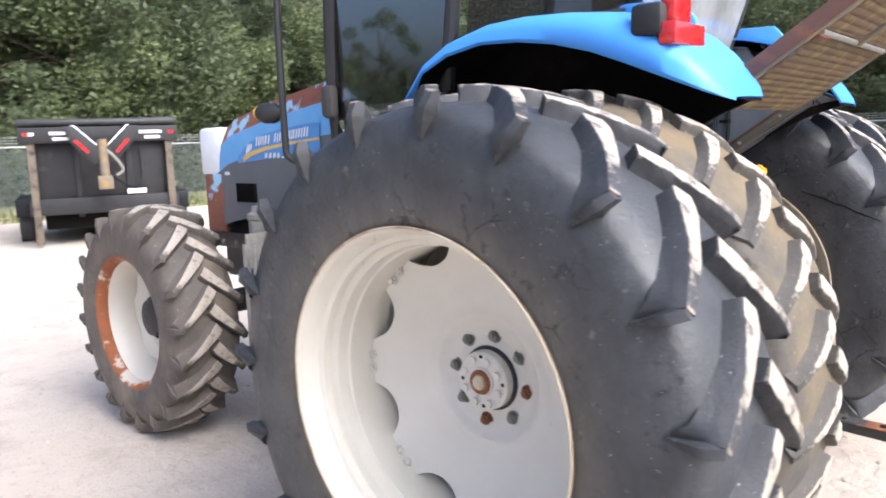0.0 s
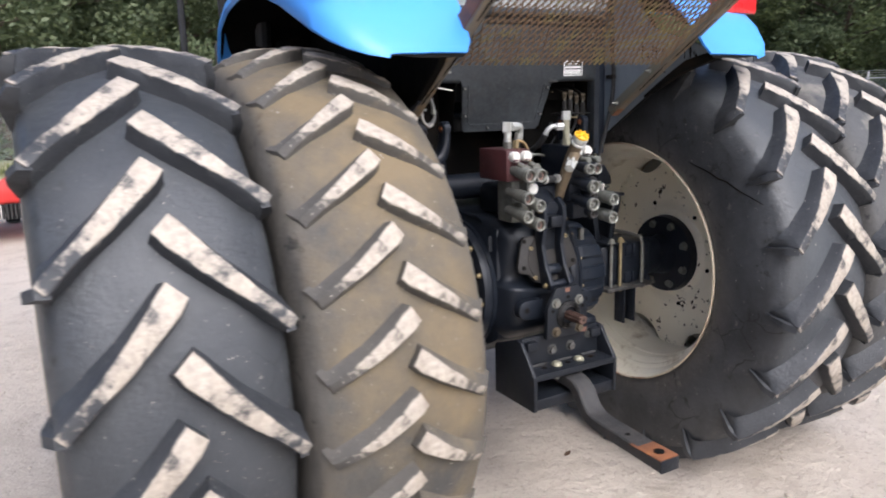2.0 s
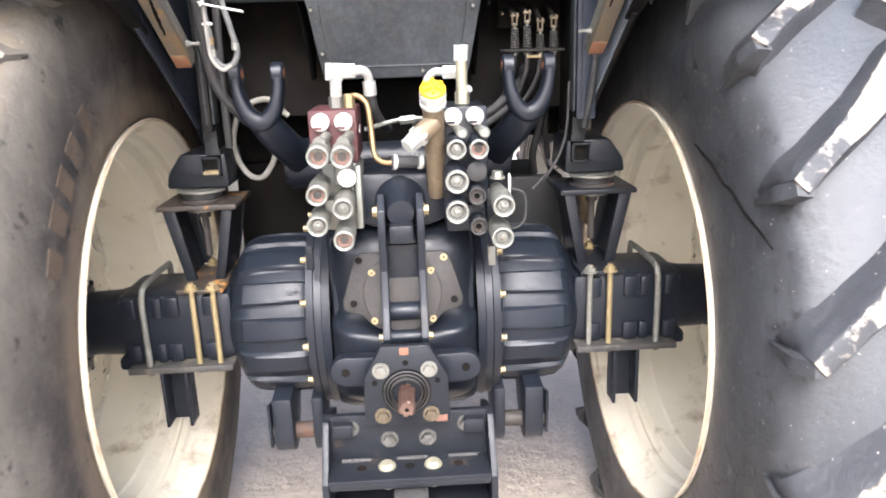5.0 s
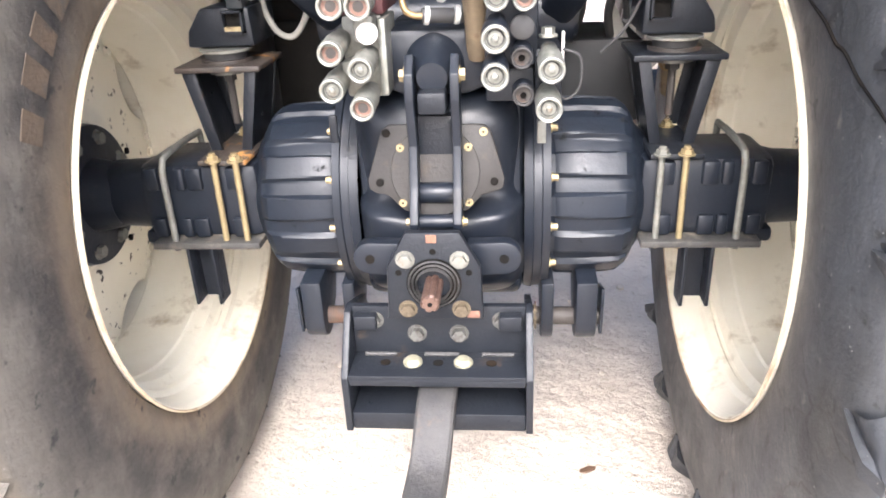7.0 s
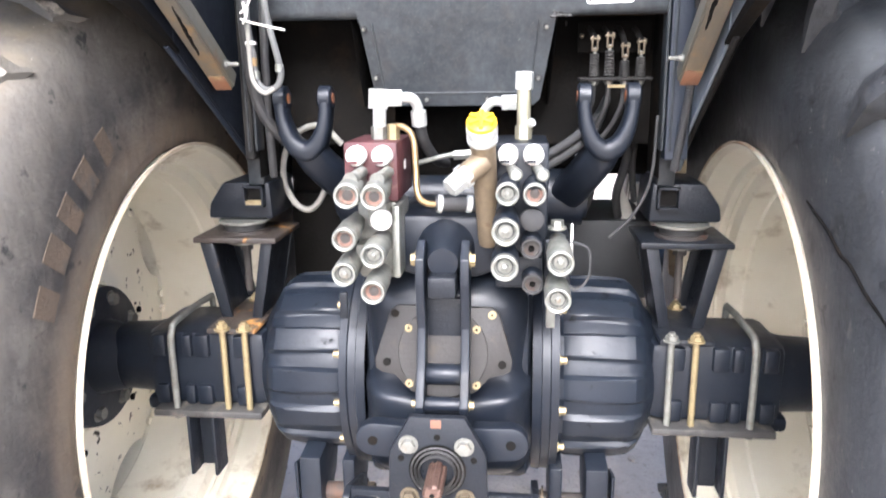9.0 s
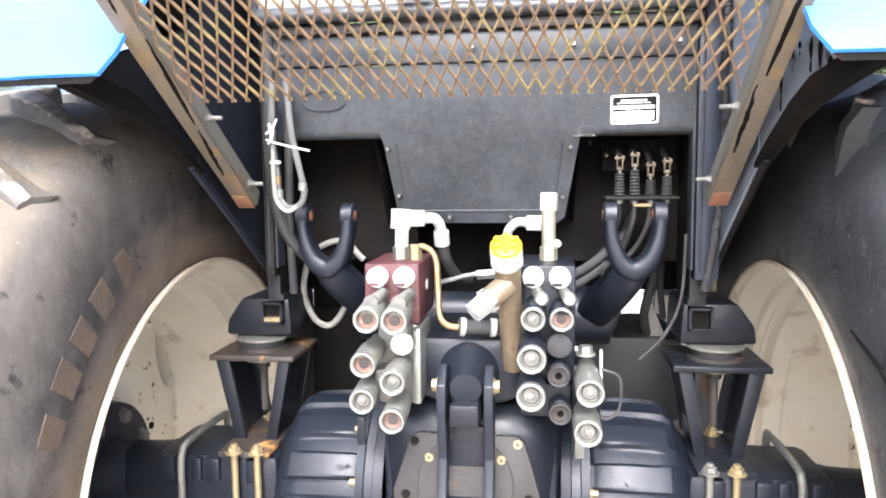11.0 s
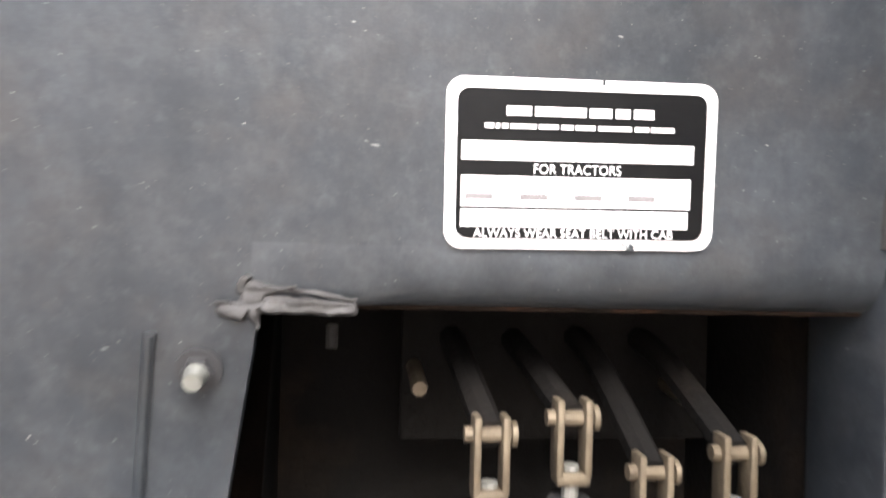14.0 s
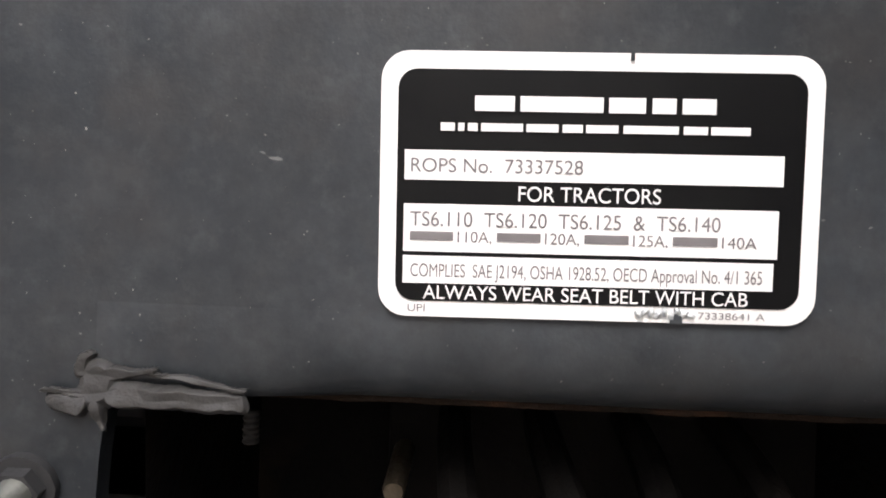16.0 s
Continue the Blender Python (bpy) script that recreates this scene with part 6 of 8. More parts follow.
# keep the largest sheet
left, sheets = set(b.verts), []
while left:
    todo, sheet = [left.pop()], []
    while todo:
        v = todo.pop()
        sheet.append(v)
        for e in v.link_edges:
            o = e.other_vert(v)
            if o in left:
                left.discard(o)
                todo.append(o)
    sheets.append(sheet)
sheets.sort(key=len)
bmesh.ops.delete(b, geom=[v for sh in sheets[:-1] for v in sh], context="VERTS")
bmesh.ops.solidify(b, geom=b.faces[:], thickness=0.0006)
part("sealant", b, M_GREYSEAL, panel, "smeared grey sealant at the panel notch", smooth=75)
# rusty folded lip under the panel's lower edge
b = B()
for k in range(40):
    x0 = 0.236 + 0.194 * k / 39
    d = 0.0004 * noise.noise((x0 * 90, 0, 0))
    ring = [b.verts.new((x0, y, z + d)) for y, z in ((0.3125, 1.632), (0.3125, 1.6308), (0.313, 1.6300), (0.315, 1.6297), (0.317, 1.6300), (0.317, 1.632))]
    if k:
        for m in range(6):
            b.faces.new((lastr[m], lastr[(m + 1) % 6], ring[(m + 1) % 6], ring[m]))
    lastr = ring
bmesh.ops.recalc_face_normals(b, faces=b.faces[:])
part("panel_lip", b, M_LIP, panel, "rust-brown folded lip", smooth=40)
# grey bead of sealer down the panel's outer edge
part("edge_bead", pipe(B(), [(0.4275, 0.299, 1.655), (0.4285, 0.297, 1.70), (0.428, 0.2945, 1.74), (0.4285, 0.292, 1.775)], lambda f: 0.0022 + 0.0008 * math.sin(f * 17), 8), M_GREYSEAL, panel)
# strip and sill above
strip = part("panel_strip", box(B(), (-0.43, 0.284, 1.781), (0.43, 0.30, 1.842), None, 0.003), M_PANEL, tractor, "black bolted strip over the rear panel")
for x in (-0.405, -0.205, -0.005, 0.195, 0.395):
    bolt = part("strip_bolt", hexbolt(B(), (x, 0.284, 1.808), (0, -1, 0), 0.009, 0.005), M_BLACK, strip)
    part("bolt_tip", rod(B(), (x, 0.28, 1.808), (x, 0.273, 1.808), 0.0045, 0.0035, 12), M_ZINC, bolt)
part("window_seal", box(B(), (-0.44, 0.27, 1.842), (0.44, 0.31, 1.862), None, 0.004), M_DARKARM, tractor, "dirty brown window seal")
part("window_sill", rod(B(), (-0.44, 0.262, 1.878), (0.44, 0.262, 1.878), 0.016, seg=16), M_PANEL, tractor)

# recesses either side of the tongue, with their shade put into black sheets
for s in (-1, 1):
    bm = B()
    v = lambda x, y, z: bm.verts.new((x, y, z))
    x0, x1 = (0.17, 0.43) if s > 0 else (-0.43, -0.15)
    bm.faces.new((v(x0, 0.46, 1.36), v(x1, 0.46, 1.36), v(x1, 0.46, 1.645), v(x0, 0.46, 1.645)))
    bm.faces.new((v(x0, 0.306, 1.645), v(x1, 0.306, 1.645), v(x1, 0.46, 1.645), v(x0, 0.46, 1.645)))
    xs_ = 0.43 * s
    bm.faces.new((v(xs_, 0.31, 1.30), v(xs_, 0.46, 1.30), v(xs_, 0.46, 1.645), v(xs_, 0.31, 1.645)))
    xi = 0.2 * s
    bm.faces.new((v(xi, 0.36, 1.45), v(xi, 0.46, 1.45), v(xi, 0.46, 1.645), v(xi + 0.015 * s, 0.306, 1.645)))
    rec = part("panel_recess", bm, M_DARK, tractor, "grimy recess beside the rear panel, its shade painted black")
# two added blocks, black in place of the deep shade below the cab
part("under_cab_fill", box(B(), (-0.47, 0.64, 1.19), (0.31, 1.3, 1.438), None, 0.02), M_DARK, tractor, "dark fill block for the shade under the cab floor")
part("side_fill", box(B(), (0.312, 0.66, 1.262), (0.47, 1.0, 1.438), None, 0.012), M_DARK, tractor, "smaller dark fill block for the shade under the cab")
for pts, r in (([(0.36, 0.60, 1.42), (0.40, 0.57, 1.33), (0.382, 0.60, 1.22), (0.40, 0.66, 1.14)], 0.011), ([(0.27, 0.58, 1.40), (0.30, 0.56, 1.33), (0.315, 0.58, 1.24), (0.30, 0.64, 1.16)], 0.013), ([(0.43, 0.60, 1.40), (0.415, 0.58, 1.30), (0.43, 0.62, 1.20)], 0.008)):
    part("line", pipe(B(), pts, r, 10), M_RUBBER, tractor)

# valve cable clevises in the recess
bank = part("cable_bracket", box(B(), (0.260, 0.296, 1.502), (0.406, 0.365, 1.509), None, 0.003), M_DARKPLATE, tractor, "black bracket with four control cables")
for x, z in ((0.290, 0.004), (0.320, 0.010), (0.351, -0.010), (0.383, -0.003)):
    bm = B()
    prof = []
    for k in range(17):
        f = k / 16
        prof.append((f, (0.0115 if k % 2 else 0.0092) - 0.0018 * f))
    turned(bm, (x, 0.318, 1.509), (x, 0.318, 1.552 + z), prof, 16)
    boot = part("cable_boot", bm, M_BOOT, bank, "ribbed rubber boot", smooth=60)
    part("cable_rod", rod(B(), (x, 0.318, 1.545 + z), (x, 0.318, 1.564 + z), 0.0032, seg=10), M_ZINCDIM, boot)
    bm = B()
    for d in (-0.0052, 0.0052):
        box(bm, (x + d - 0.0013, 0.313, 1.560 + z), (x + d + 0.0015, 0.323, 1.588 + z), None, 0.0008)
    box(bm, (x - 0.0064, 0.313, 1.557 + z), (x + 0.0064, 0.323, 1.562 + z), None, 0.0015)
    rod(bm, (x - 0.0095, 0.318, 1.581 + z), (x + 0.0095, 0.318, 1.581 + z), 0.003, seg=10)
    rod(bm, (x + 0.0075, 0.318, 1.581 + z), (x + 0.0095, 0.318, 1.581 + z), 0.0048, seg=12)
    part("clevis", bm, M_CLEVIS, boot)
    part("lever", pipe(B(), [(x, 0.318, 1.581 + z), (x - 0.004, 0.38, 1.605), (x - 0.004, 0.44, 1.612)], 0.006, 8), M_DARK, boot)
    part("cable_nut", hexbolt(B(), (x, 0.318, 1.502), (0, 0, -1), 0.008, 0.008), M_ZINCDIM, boot)
    part("control_cable", pipe(B(), [(x, 0.318, 1.50), (x - 0.003, 0.33, 1.45), (x - 0.03, 0.36, 1.39), (x - 0.09, 0.36, 1.34)], 0.005, 8), M_RUBBER, boot)
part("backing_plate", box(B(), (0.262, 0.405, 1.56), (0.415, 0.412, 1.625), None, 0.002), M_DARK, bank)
for x, z in ((0.268, 1.596), (0.392, 1.588)):
    part("stud", turned(B(), (x, 0.405, z), (x, 0.365, z - 0.004), [(k / 14, 0.0038 if k % 2 else 0.0031) for k in range(15)], 10), M_CLEVIS, bank, "dirty brass stud")
part("thread_stud", turned(B(), (0.232, 0.335, 1.613), (0.232, 0.335, 1.622), [(k / 12, 0.0024 if k % 2 else 0.0019) for k in range(13)], 12), M_BOOT, bank)
part("yellow_tick", box(B(), (0.318, 0.311, 1.488), (0.353, 0.317, 1.494)), M_YZINC, bank)

# ---- printed plate on the panel ----
PW, PH = 0.0925, 0.0564
pl_m = Matrix.Translation(on_panel(0.3150, 1.6805, 0.0015)) @ Matrix.Rotation(radians(90 + math.degrees(math.atan(0.07))), 4, "X") @ Matrix.Rotation(radians(0.8), 4, "Z")


def rounded(w, h, r, z0, z1, cx=0.0, cy=0.0):
    bm = B()
    pts = []
    for sx, sy, a0 in ((1, 1, 0), (-1, 1, 90), (-1, -1, 180), (1, -1, 270)):
        for k in range(7):
            a = radians(a0 + 15 * k)
            pts.append((cx + sx * (w / 2 - r) + r * math.cos(a), cy + sy * (h / 2 - r) + r * math.sin(a)))
    return prism(bm, pts, "z", z0, z1)


plate = part("safety_plate", rounded(PW, PH, 0.006, -0.001, 0.0), M_WHITE, tractor, "white-edged black printed safety plate with a torn corner", at=pl_m)
part("black_field", rounded(PW * 0.921, PH * 0.872, 0.004, -0.0005, 0.0003, 0, -0.0002), M_LABELBLK, plate)


def plate_xy(cx, cy):
    """Plate place from fractions of its width and height, from the upper left corner."""
    return (cx - 0.5) * PW, (0.5 - cy) * PH


def bar(name, x0, x1, y0, y1, m, z=0.0005):
    (a, t), (c, d) = plate_xy(x0, y0), plate_xy(x1, y1)
    part(name, box(B(), (a, d, z - 0.0003), (c, t, z)), m, plate)


bar("white_line", 0.057, 0.914, 0.37, 0.482, M_WHITE)
bar("white_line", 0.057, 0.907, 0.572, 0.752, M_WHITE)
bar("white_line", 0.057, 0.900, 0.768, 0.872, M_WHITE)


def text(body, cx, cy, width, height, m, left=False):
    """Print of a given width and letter height on the plate."""
    cu = bpy.data.curves.new("print", "FONT")
    cu.body, cu.size = body, 1.0
    tmp = new("print", cu)
    bpy.context.view_layer.update()
    me = bpy.data.meshes.new_from_object(tmp.evaluated_get(bpy.context.evaluated_depsgraph_get()))
    bpy.data.objects.remove(tmp)
    co = np.empty(len(me.vertices) * 3)
    me.vertices.foreach_get("co", co)
    co = co.reshape(-1, 3)
    lo, hi = co.min(0), co.max(0)
    x, y = plate_xy(cx, cy)
    co[:, 0] = (co[:, 0] - lo[0]) / (hi[0] - lo[0]) * width * PW + x - (0 if left else width * PW / 2)
    co[:, 1] = (co[:, 1] - 0.345) / 0.69 * height * PH + y
    co[:, 2] = 0.0007
    me.vertices.foreach_set("co", co.ravel())
    me.materials.append(m)
    ob = new("print", me)
    ob.parent = plate


# maker's name and address are left as plain bars
for x0, x1 in ((0.215, 0.305), (0.318, 0.505), (0.518, 0.60), (0.615, 0.668), (0.682, 0.757)):
    bar("print_bar", x0, x1, 0.166, 0.222, M_WHITE, 0.0007)
for x0, x1 in ((0.138, 0.17), (0.178, 0.192), (0.2, 0.222), (0.23, 0.325), (0.333, 0.405), (0.415, 0.46), (0.468, 0.54), (0.552, 0.675), (0.687, 0.74), (0.748, 0.835)):
    bar("print_bar", x0, x1, 0.268, 0.297, M_WHITE, 0.0007)
text("ROPS No.  73337528", 0.072, 0.426, 0.392, 0.052, M_INK, True)
text("FOR TRACTORS", 0.480, 0.528, 0.322, 0.056, M_WHITE)
text("TS6.110  TS6.120  TS6.125  &  TS6.140", 0.072, 0.628, 0.705, 0.055, M_INK, True)
x = 0.072
for num in ("110A,", "120A,", "125A,", "140A"):
    bar("print_bar", x, x + 0.1, 0.676, 0.710, M_INK, 0.0007)
    text(num, x + 0.11, 0.694, 0.078, 0.042, M_INK, True)
    x += 0.2
text("COMPLIES  SAE J2194, OSHA 1928.52, OECD Approval No. 4/1 365", 0.075, 0.822, 0.80, 0.05, M_INK, True)
text("ALWAYS WEAR SEAT BELT WITH CAB", 0.475, 0.905, 0.74, 0.052, M_WHITE)
text("UPI", 0.07, 0.966, 0.04, 0.028, M_INK, True)
text("73338641 A", 0.735, 0.969, 0.15, 0.026, M_INK, True)
b = B()
for k in range(9):
    x, y = plate_xy(0.60 + 0.015 * k, 0.962 + random.uniform(-0.012, 0.012))
    bmesh.ops.create_icosphere(b, subdivisions=1, radius=1, matrix=Matrix.Translation((x, y, 0.0004)) @ Matrix.Rotation(random.uniform(0, 3), 4, "Z") @ Matrix.Diagonal((0.0012, 0.0007, 0.0006, 1)))
part("torn_edge", b, M_GALV, plate, "crumpled torn edge", smooth=0)
bar("torn_gap", 0.672, 0.70, 0.965, 1.002, M_PANEL, 0.0006)
bar("edge_nick", 0.563, 0.572, -0.002, 0.03, M_PANEL, 0.0006)

# ---- rear guard rack of expanded steel ----
rack = empty("guard_rack", "rusty expanded-steel rack bolted behind the cab", "rack", at=Matrix.Identity(4))
SL = Vector((0, -0.62, 0.42)).normalized()
P0 = Vector((0, 0.165, 1.528))
RN = Vector((1, 0, 0)).cross(SL).normalized()


def rack_pt(x, d, h=0.0):
    return P0 + Vector((x, 0, 0)) + SL * d - RN * h if RN.z > 0 else P0 + Vector((x, 0, 0)) + SL * d + RN * h


for s in (-1, 1):
    bm = B()
    a, c = (-0.036, 0.0) if s > 0 else (0.0, 0.036)
    box(bm, (a, 0.0, 0.020), (c, 1.04, 0.026), None, 0.0015)
    turn = Matrix((Vector((1, 0, 0)), SL, Vector((1, 0, 0)).cross(SL))).transposed().to_4x4()
    arm = part("rack_arm", bm, M_RUSTARM, rack, "rusty channel-iron arm", at=Matrix.Translation(P0 + Vector((s * 0.476, 0.062, -0.012))) @ turn)
    lip = -s * 0.036
    part("outer_flange", box(B(), (-0.003, 0.0, -0.030), (0.003, 1.04, 0.0195), None, 0.001), M_RUSTOUT, arm, "brown rusted outer flange")
    part("inner_flange", box(B(), (lip - 0.003, 0.0, -0.010), (lip + 0.003, 1.04, 0.0195), None, 0.001), M_OLIVE, arm, "olive weathered flange")
    part("end_patch", box(B(), (a + 0.001, -0.001, 0.0258), (c - 0.001, 0.045, 0.0272), None, 0.0006), M_RUSTEND, arm, "rust-orange end")
    # dark split seams in the flaking face
    for seed, d0, d1, off, drift in ((3, 0.165, 0.335, 0.27, 0.004), (8, 0.352, 0.57, 0.36, -0.006), (5, 0.62, 0.82, 0.45, 0.01)) if s > 0 else ((3, 0.115, 0.255, 0.62, 0.012), (8, 0.27, 0.47, 0.30, 0.012), (5, 0.52, 0.74, 0.45, 0.012)):
        bm = B()
        prev = None
        for k in range(25):
            f = k / 24
            cx = a + 0.036 * (off if s > 0 else 1 - off) - s * drift * f + 0.004 * noise.noise((f * 5, seed, s))
            hw = (0.0012 + 0.0026 * math.sin(math.pi * min(1, f * 1.1)) ** 0.7) * (1 + 0.5 * noise.noise((f * 14, seed, 4)))
            row = [bm.verts.new((cx - hw, d0 + (d1 - d0) * f, 0.0266)), bm.verts.new((cx + hw, d0 + (d1 - d0) * f, 0.0266))]
            low = [bm.verts.new((v.co.x, v.co.y, 0.0255)) for v in row]
            ring = [row[0], row[1], low[1], low[0]]
            if prev:
                for m in range(4):
                    bm.faces.new((prev[m], prev[(m + 1) % 4], ring[(m + 1) % 4], ring[m]))
            prev = ring
        bmesh.ops.recalc_face_normals(bm, faces=bm.faces[:])
        part("split_seam", bm, M_DARK, arm, "dark split in the rust", smooth=30)
    for d in (0.055, 0.26):
        bm = hexbolt(B(), (lip - s * 0.003, d, 0.005), (-s, 0, 0), 0.0068, 0.008)
        turned(bm, (lip, d, 0.005), (lip - s * 0.030, d, 0.005), [(k / 40, 0.0040 if k % 2 else 0.0037) for k in range(41)], 12)
        part("arm_bolt", bm, M_ZINCDIM, arm)
# the mesh: staggered diamonds of bent strands
MW, ML, DX, DY = 0.43, 0.66, 0.0118, 0.030
D0 = 0.275


def strands(d_from, rows):
    bm = B()
    nx = int(2 * MW / DX)
    for j in range(rows):
        for i in range(nx):
            x0 = -MW + i * DX
            up_first = (i + j) % 2 == 0
            a = (x0, d_from + j * DY) if up_first else (x0 + DX, d_from + j * DY)
            c = (x0 + DX, d_from + (j + 1) * DY) if up_first else (x0, d_from + (j + 1) * DY)
            p, q = rack_pt(a[0], a[1]), rack_pt(c[0], c[1])
            if j == 0:
                p = p + (p - q) * 0.26
            t = (q - p).normalized()
            nrm = Vector((1, 0, 0)).cross(SL)
            w = t.cross(nrm).normalized() * 0.00145
            h = nrm * 0.0022
            v = [bm.verts.new(o + e) for o in (p, q) for e in (w + h, -w + h, -w - h, w - h)]
            for k in range(4):
                l = (k + 1) % 4
                bm.faces.new((v[k], v[l], v[4 + l], v[4 + k]))
    return bm


part("lower_mesh", strands(D0, 12), M_MESH, rack, "rusty diamond mesh", smooth=0)
part("upper_mesh", strands(D0 + 0.40, 9), M_MESH, rack, smooth=0)
bm = B()
p, q = rack_pt(-0.44, D0 + 0.375), rack_pt(0.44, D0 + 0.375)
rod(bm, p, q, 0.010, seg=10)
part("cross_bar", bm, M_GREYHOSE, rack, "pale worn cross bar")
rod(bm := B(), rack_pt(-0.45, 0.955), rack_pt(0.45, 0.955), 0.016, seg=8)
part("end_bar", bm, M_RUSTARM, rack)
rod(bm := B(), rack_pt(0.0, D0 + 0.375, 0.008), rack_pt(0.0, 0.955, 0.008), 0.012, seg=8)
part("middle_bar", bm, M_RUSTARM, rack)

# ---- fenders ----
# stations along the tractor: y, lip height, crown height above the lip, outer x, inner x
FEND = [(1.03, 1.735, 0.02, 0.88, 0.52), (0.985, 1.775, 0.03, 0.89, 0.50), (0.90, 1.852, 0.045, 0.90, 0.48), (0.78, 1.903, 0.06, 0.90, 0.47), (0.62, 1.928, 0.075, 0.90, 0.46), (0.46, 1.920, 0.09, 0.90, 0.46), (0.32, 1.898, 0.105, 0.90, 0.46),
        (0.18, 1.860, 0.125, 0.90, 0.46), (0.06, 1.813, 0.135, 0.895, 0.455), (-0.05, 1.766, 0.12, 0.885, 0.452), (-0.12, 1.735, 0.095, 0.865, 0.455), (-0.17, 1.712, 0.065, 0.835, 0.462), (-0.205, 1.696, 0.035, 0.79, 0.470), (-0.222, 1.688, 0.014, 0.74, 0.49)]


def fender(s):
    bm = B()
    rows = []
    st = []
    for a, c in zip(FEND, FEND[1:]):
        for k in range(3):
            st.append([p + (q - p) * k / 3 for p, q in zip(a, c)])
    st.append(list(FEND[-1]))
    for y, lip, h, xo, xi in st:
        w = xo - xi
        prof = [(xo - 0.012, lip), (xo, lip + h * 0.12), (xo - 0.004, lip + h * 0.5), (xo - 0.02, lip + h * 0.8), (xo - 0.055, lip + h * 0.97), (xo - 0.12, lip + h * 1.06), (xo - w * 0.55, lip + h * 1.16), (xo - w * 0.8, lip + h * 1.2), (xi, lip + h * 1.2)]
        rows.append([bm.verts.new((s * x, y, z)) for x, z in prof])
    for p, q in zip(rows, rows[1:]):
        for i in range(8):
            f = (p[i], p[i + 1], q[i + 1], q[i])
            bm.faces.new(f if s > 0 else f[::-1])
    bmesh.ops.recalc_face_normals(bm, faces=bm.faces[:])
    bmesh.ops.solidify(bm, geom=bm.faces[:], thickness=0.008)
    fen = part("fender", bm, M_BLUE, tractor, "glossy blue rear fender", smooth=50)
    # black sheet under it and the inner wall
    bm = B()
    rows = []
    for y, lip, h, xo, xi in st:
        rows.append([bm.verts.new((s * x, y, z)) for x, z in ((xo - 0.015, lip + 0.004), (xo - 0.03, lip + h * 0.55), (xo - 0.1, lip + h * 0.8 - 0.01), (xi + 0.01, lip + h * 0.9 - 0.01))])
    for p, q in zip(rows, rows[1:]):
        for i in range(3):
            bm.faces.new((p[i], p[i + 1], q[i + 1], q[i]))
    part("fender_undersheet", bm, M_DARK, fen, "black sheet under the fender", smooth=60)
    # inner wall: flat in front, its tail flares out under the fender and ends in a black rubber flap
    def ribbon(stations, d, thick):
        rb = B()
        prev = None
        for x, y, z0, z1 in stations:
            ring = [rb.verts.new((s * (x + u), y, z)) for u, z in ((d, z0), (d, z1), (d + thick, z1), (d + thick, z0))]
            if prev:
                for k in range(4):
                    rb.faces.new((prev[k], prev[(k + 1) % 4], ring[(k + 1) % 4], ring[k]))
            else:
                rb.faces.new(ring)
            prev = ring
        rb.faces.new(prev)
        bmesh.ops.recalc_face_normals(rb, faces=rb.faces[:])
        return rb

    tail = [(0.4905, 0.085, 1.566, 1.826), (0.4915, 0.055, 1.581, 1.815), (0.495, 0.02, 1.600, 1.80), (0.502, -0.045, 1.634, 1.776), (0.514, -0.092, 1.656, 1.757), (0.530, -0.15, 1.676, 1.735), (0.550, -0.20, 1.694, 1.712)]
    # same sheet in two tones: right pale as lit, left darkened for shade
    wall_m = M_WALL if s > 0 else M_NAVYSHADE
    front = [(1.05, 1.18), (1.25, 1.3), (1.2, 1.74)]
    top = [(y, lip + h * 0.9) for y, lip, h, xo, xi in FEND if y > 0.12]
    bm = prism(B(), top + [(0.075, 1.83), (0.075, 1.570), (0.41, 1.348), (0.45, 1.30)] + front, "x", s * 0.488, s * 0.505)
    wall = part("inner_wall", bm, wall_m, fen, "grey-blue inner fender wall with black drips" if s > 0 else "inner fender wall, shade put into its dark navy")
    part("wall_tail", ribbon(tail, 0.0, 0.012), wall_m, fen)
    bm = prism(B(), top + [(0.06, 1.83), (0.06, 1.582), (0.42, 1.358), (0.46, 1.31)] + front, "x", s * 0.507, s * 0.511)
    part("wall_backsheet", bm, M_DARK, fen, "black sheet on the wheel side")
    part("tail_backsheet", ribbon([(x, y, z0 + 0.004, z1) for x, y, z0, z1 in tail], 0.016, 0.003), M_DARK, fen)
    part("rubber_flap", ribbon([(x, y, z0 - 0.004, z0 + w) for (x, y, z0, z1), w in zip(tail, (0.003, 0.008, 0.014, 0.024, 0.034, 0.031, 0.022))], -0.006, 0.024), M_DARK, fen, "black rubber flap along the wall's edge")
    bm = pipe(B(), [(s * 0.50, 0.41, 1.345), (s * 0.499, 0.24, 1.46), (s * 0.497, 0.06, 1.575)], 0.0055, 10)
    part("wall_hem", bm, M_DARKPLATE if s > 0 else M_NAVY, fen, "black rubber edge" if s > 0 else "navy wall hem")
    if s > 0:
        # oil runs down the sheet from under the fender
        rnd = random.Random(12)
        for k in range(11):
            y0, z0, n = 0.10 - 0.022 * k + rnd.uniform(-0.008, 0.008), 1.76 - 0.004 * k + rnd.uniform(-0.03, 0.02), rnd.uniform(0.02, 0.075)
            f = 0.488 if y0 > 0.07 else 0.492 + 0.05 * max(0.0, (0.07 - y0) / 0.27) ** 1.6
            pts = [(f - 0.0008, y0 + 0.004 * noise.noise((k, j, 0)), z0 - n * j / 5) for j in range(6)]
            part("oil_run", pipe(B(), pts, lambda q: 0.0034 * (0.35 + abs(math.sin(3 + q * 5))) * (1 - 0.6 * q), 6), M_DARK, wall)
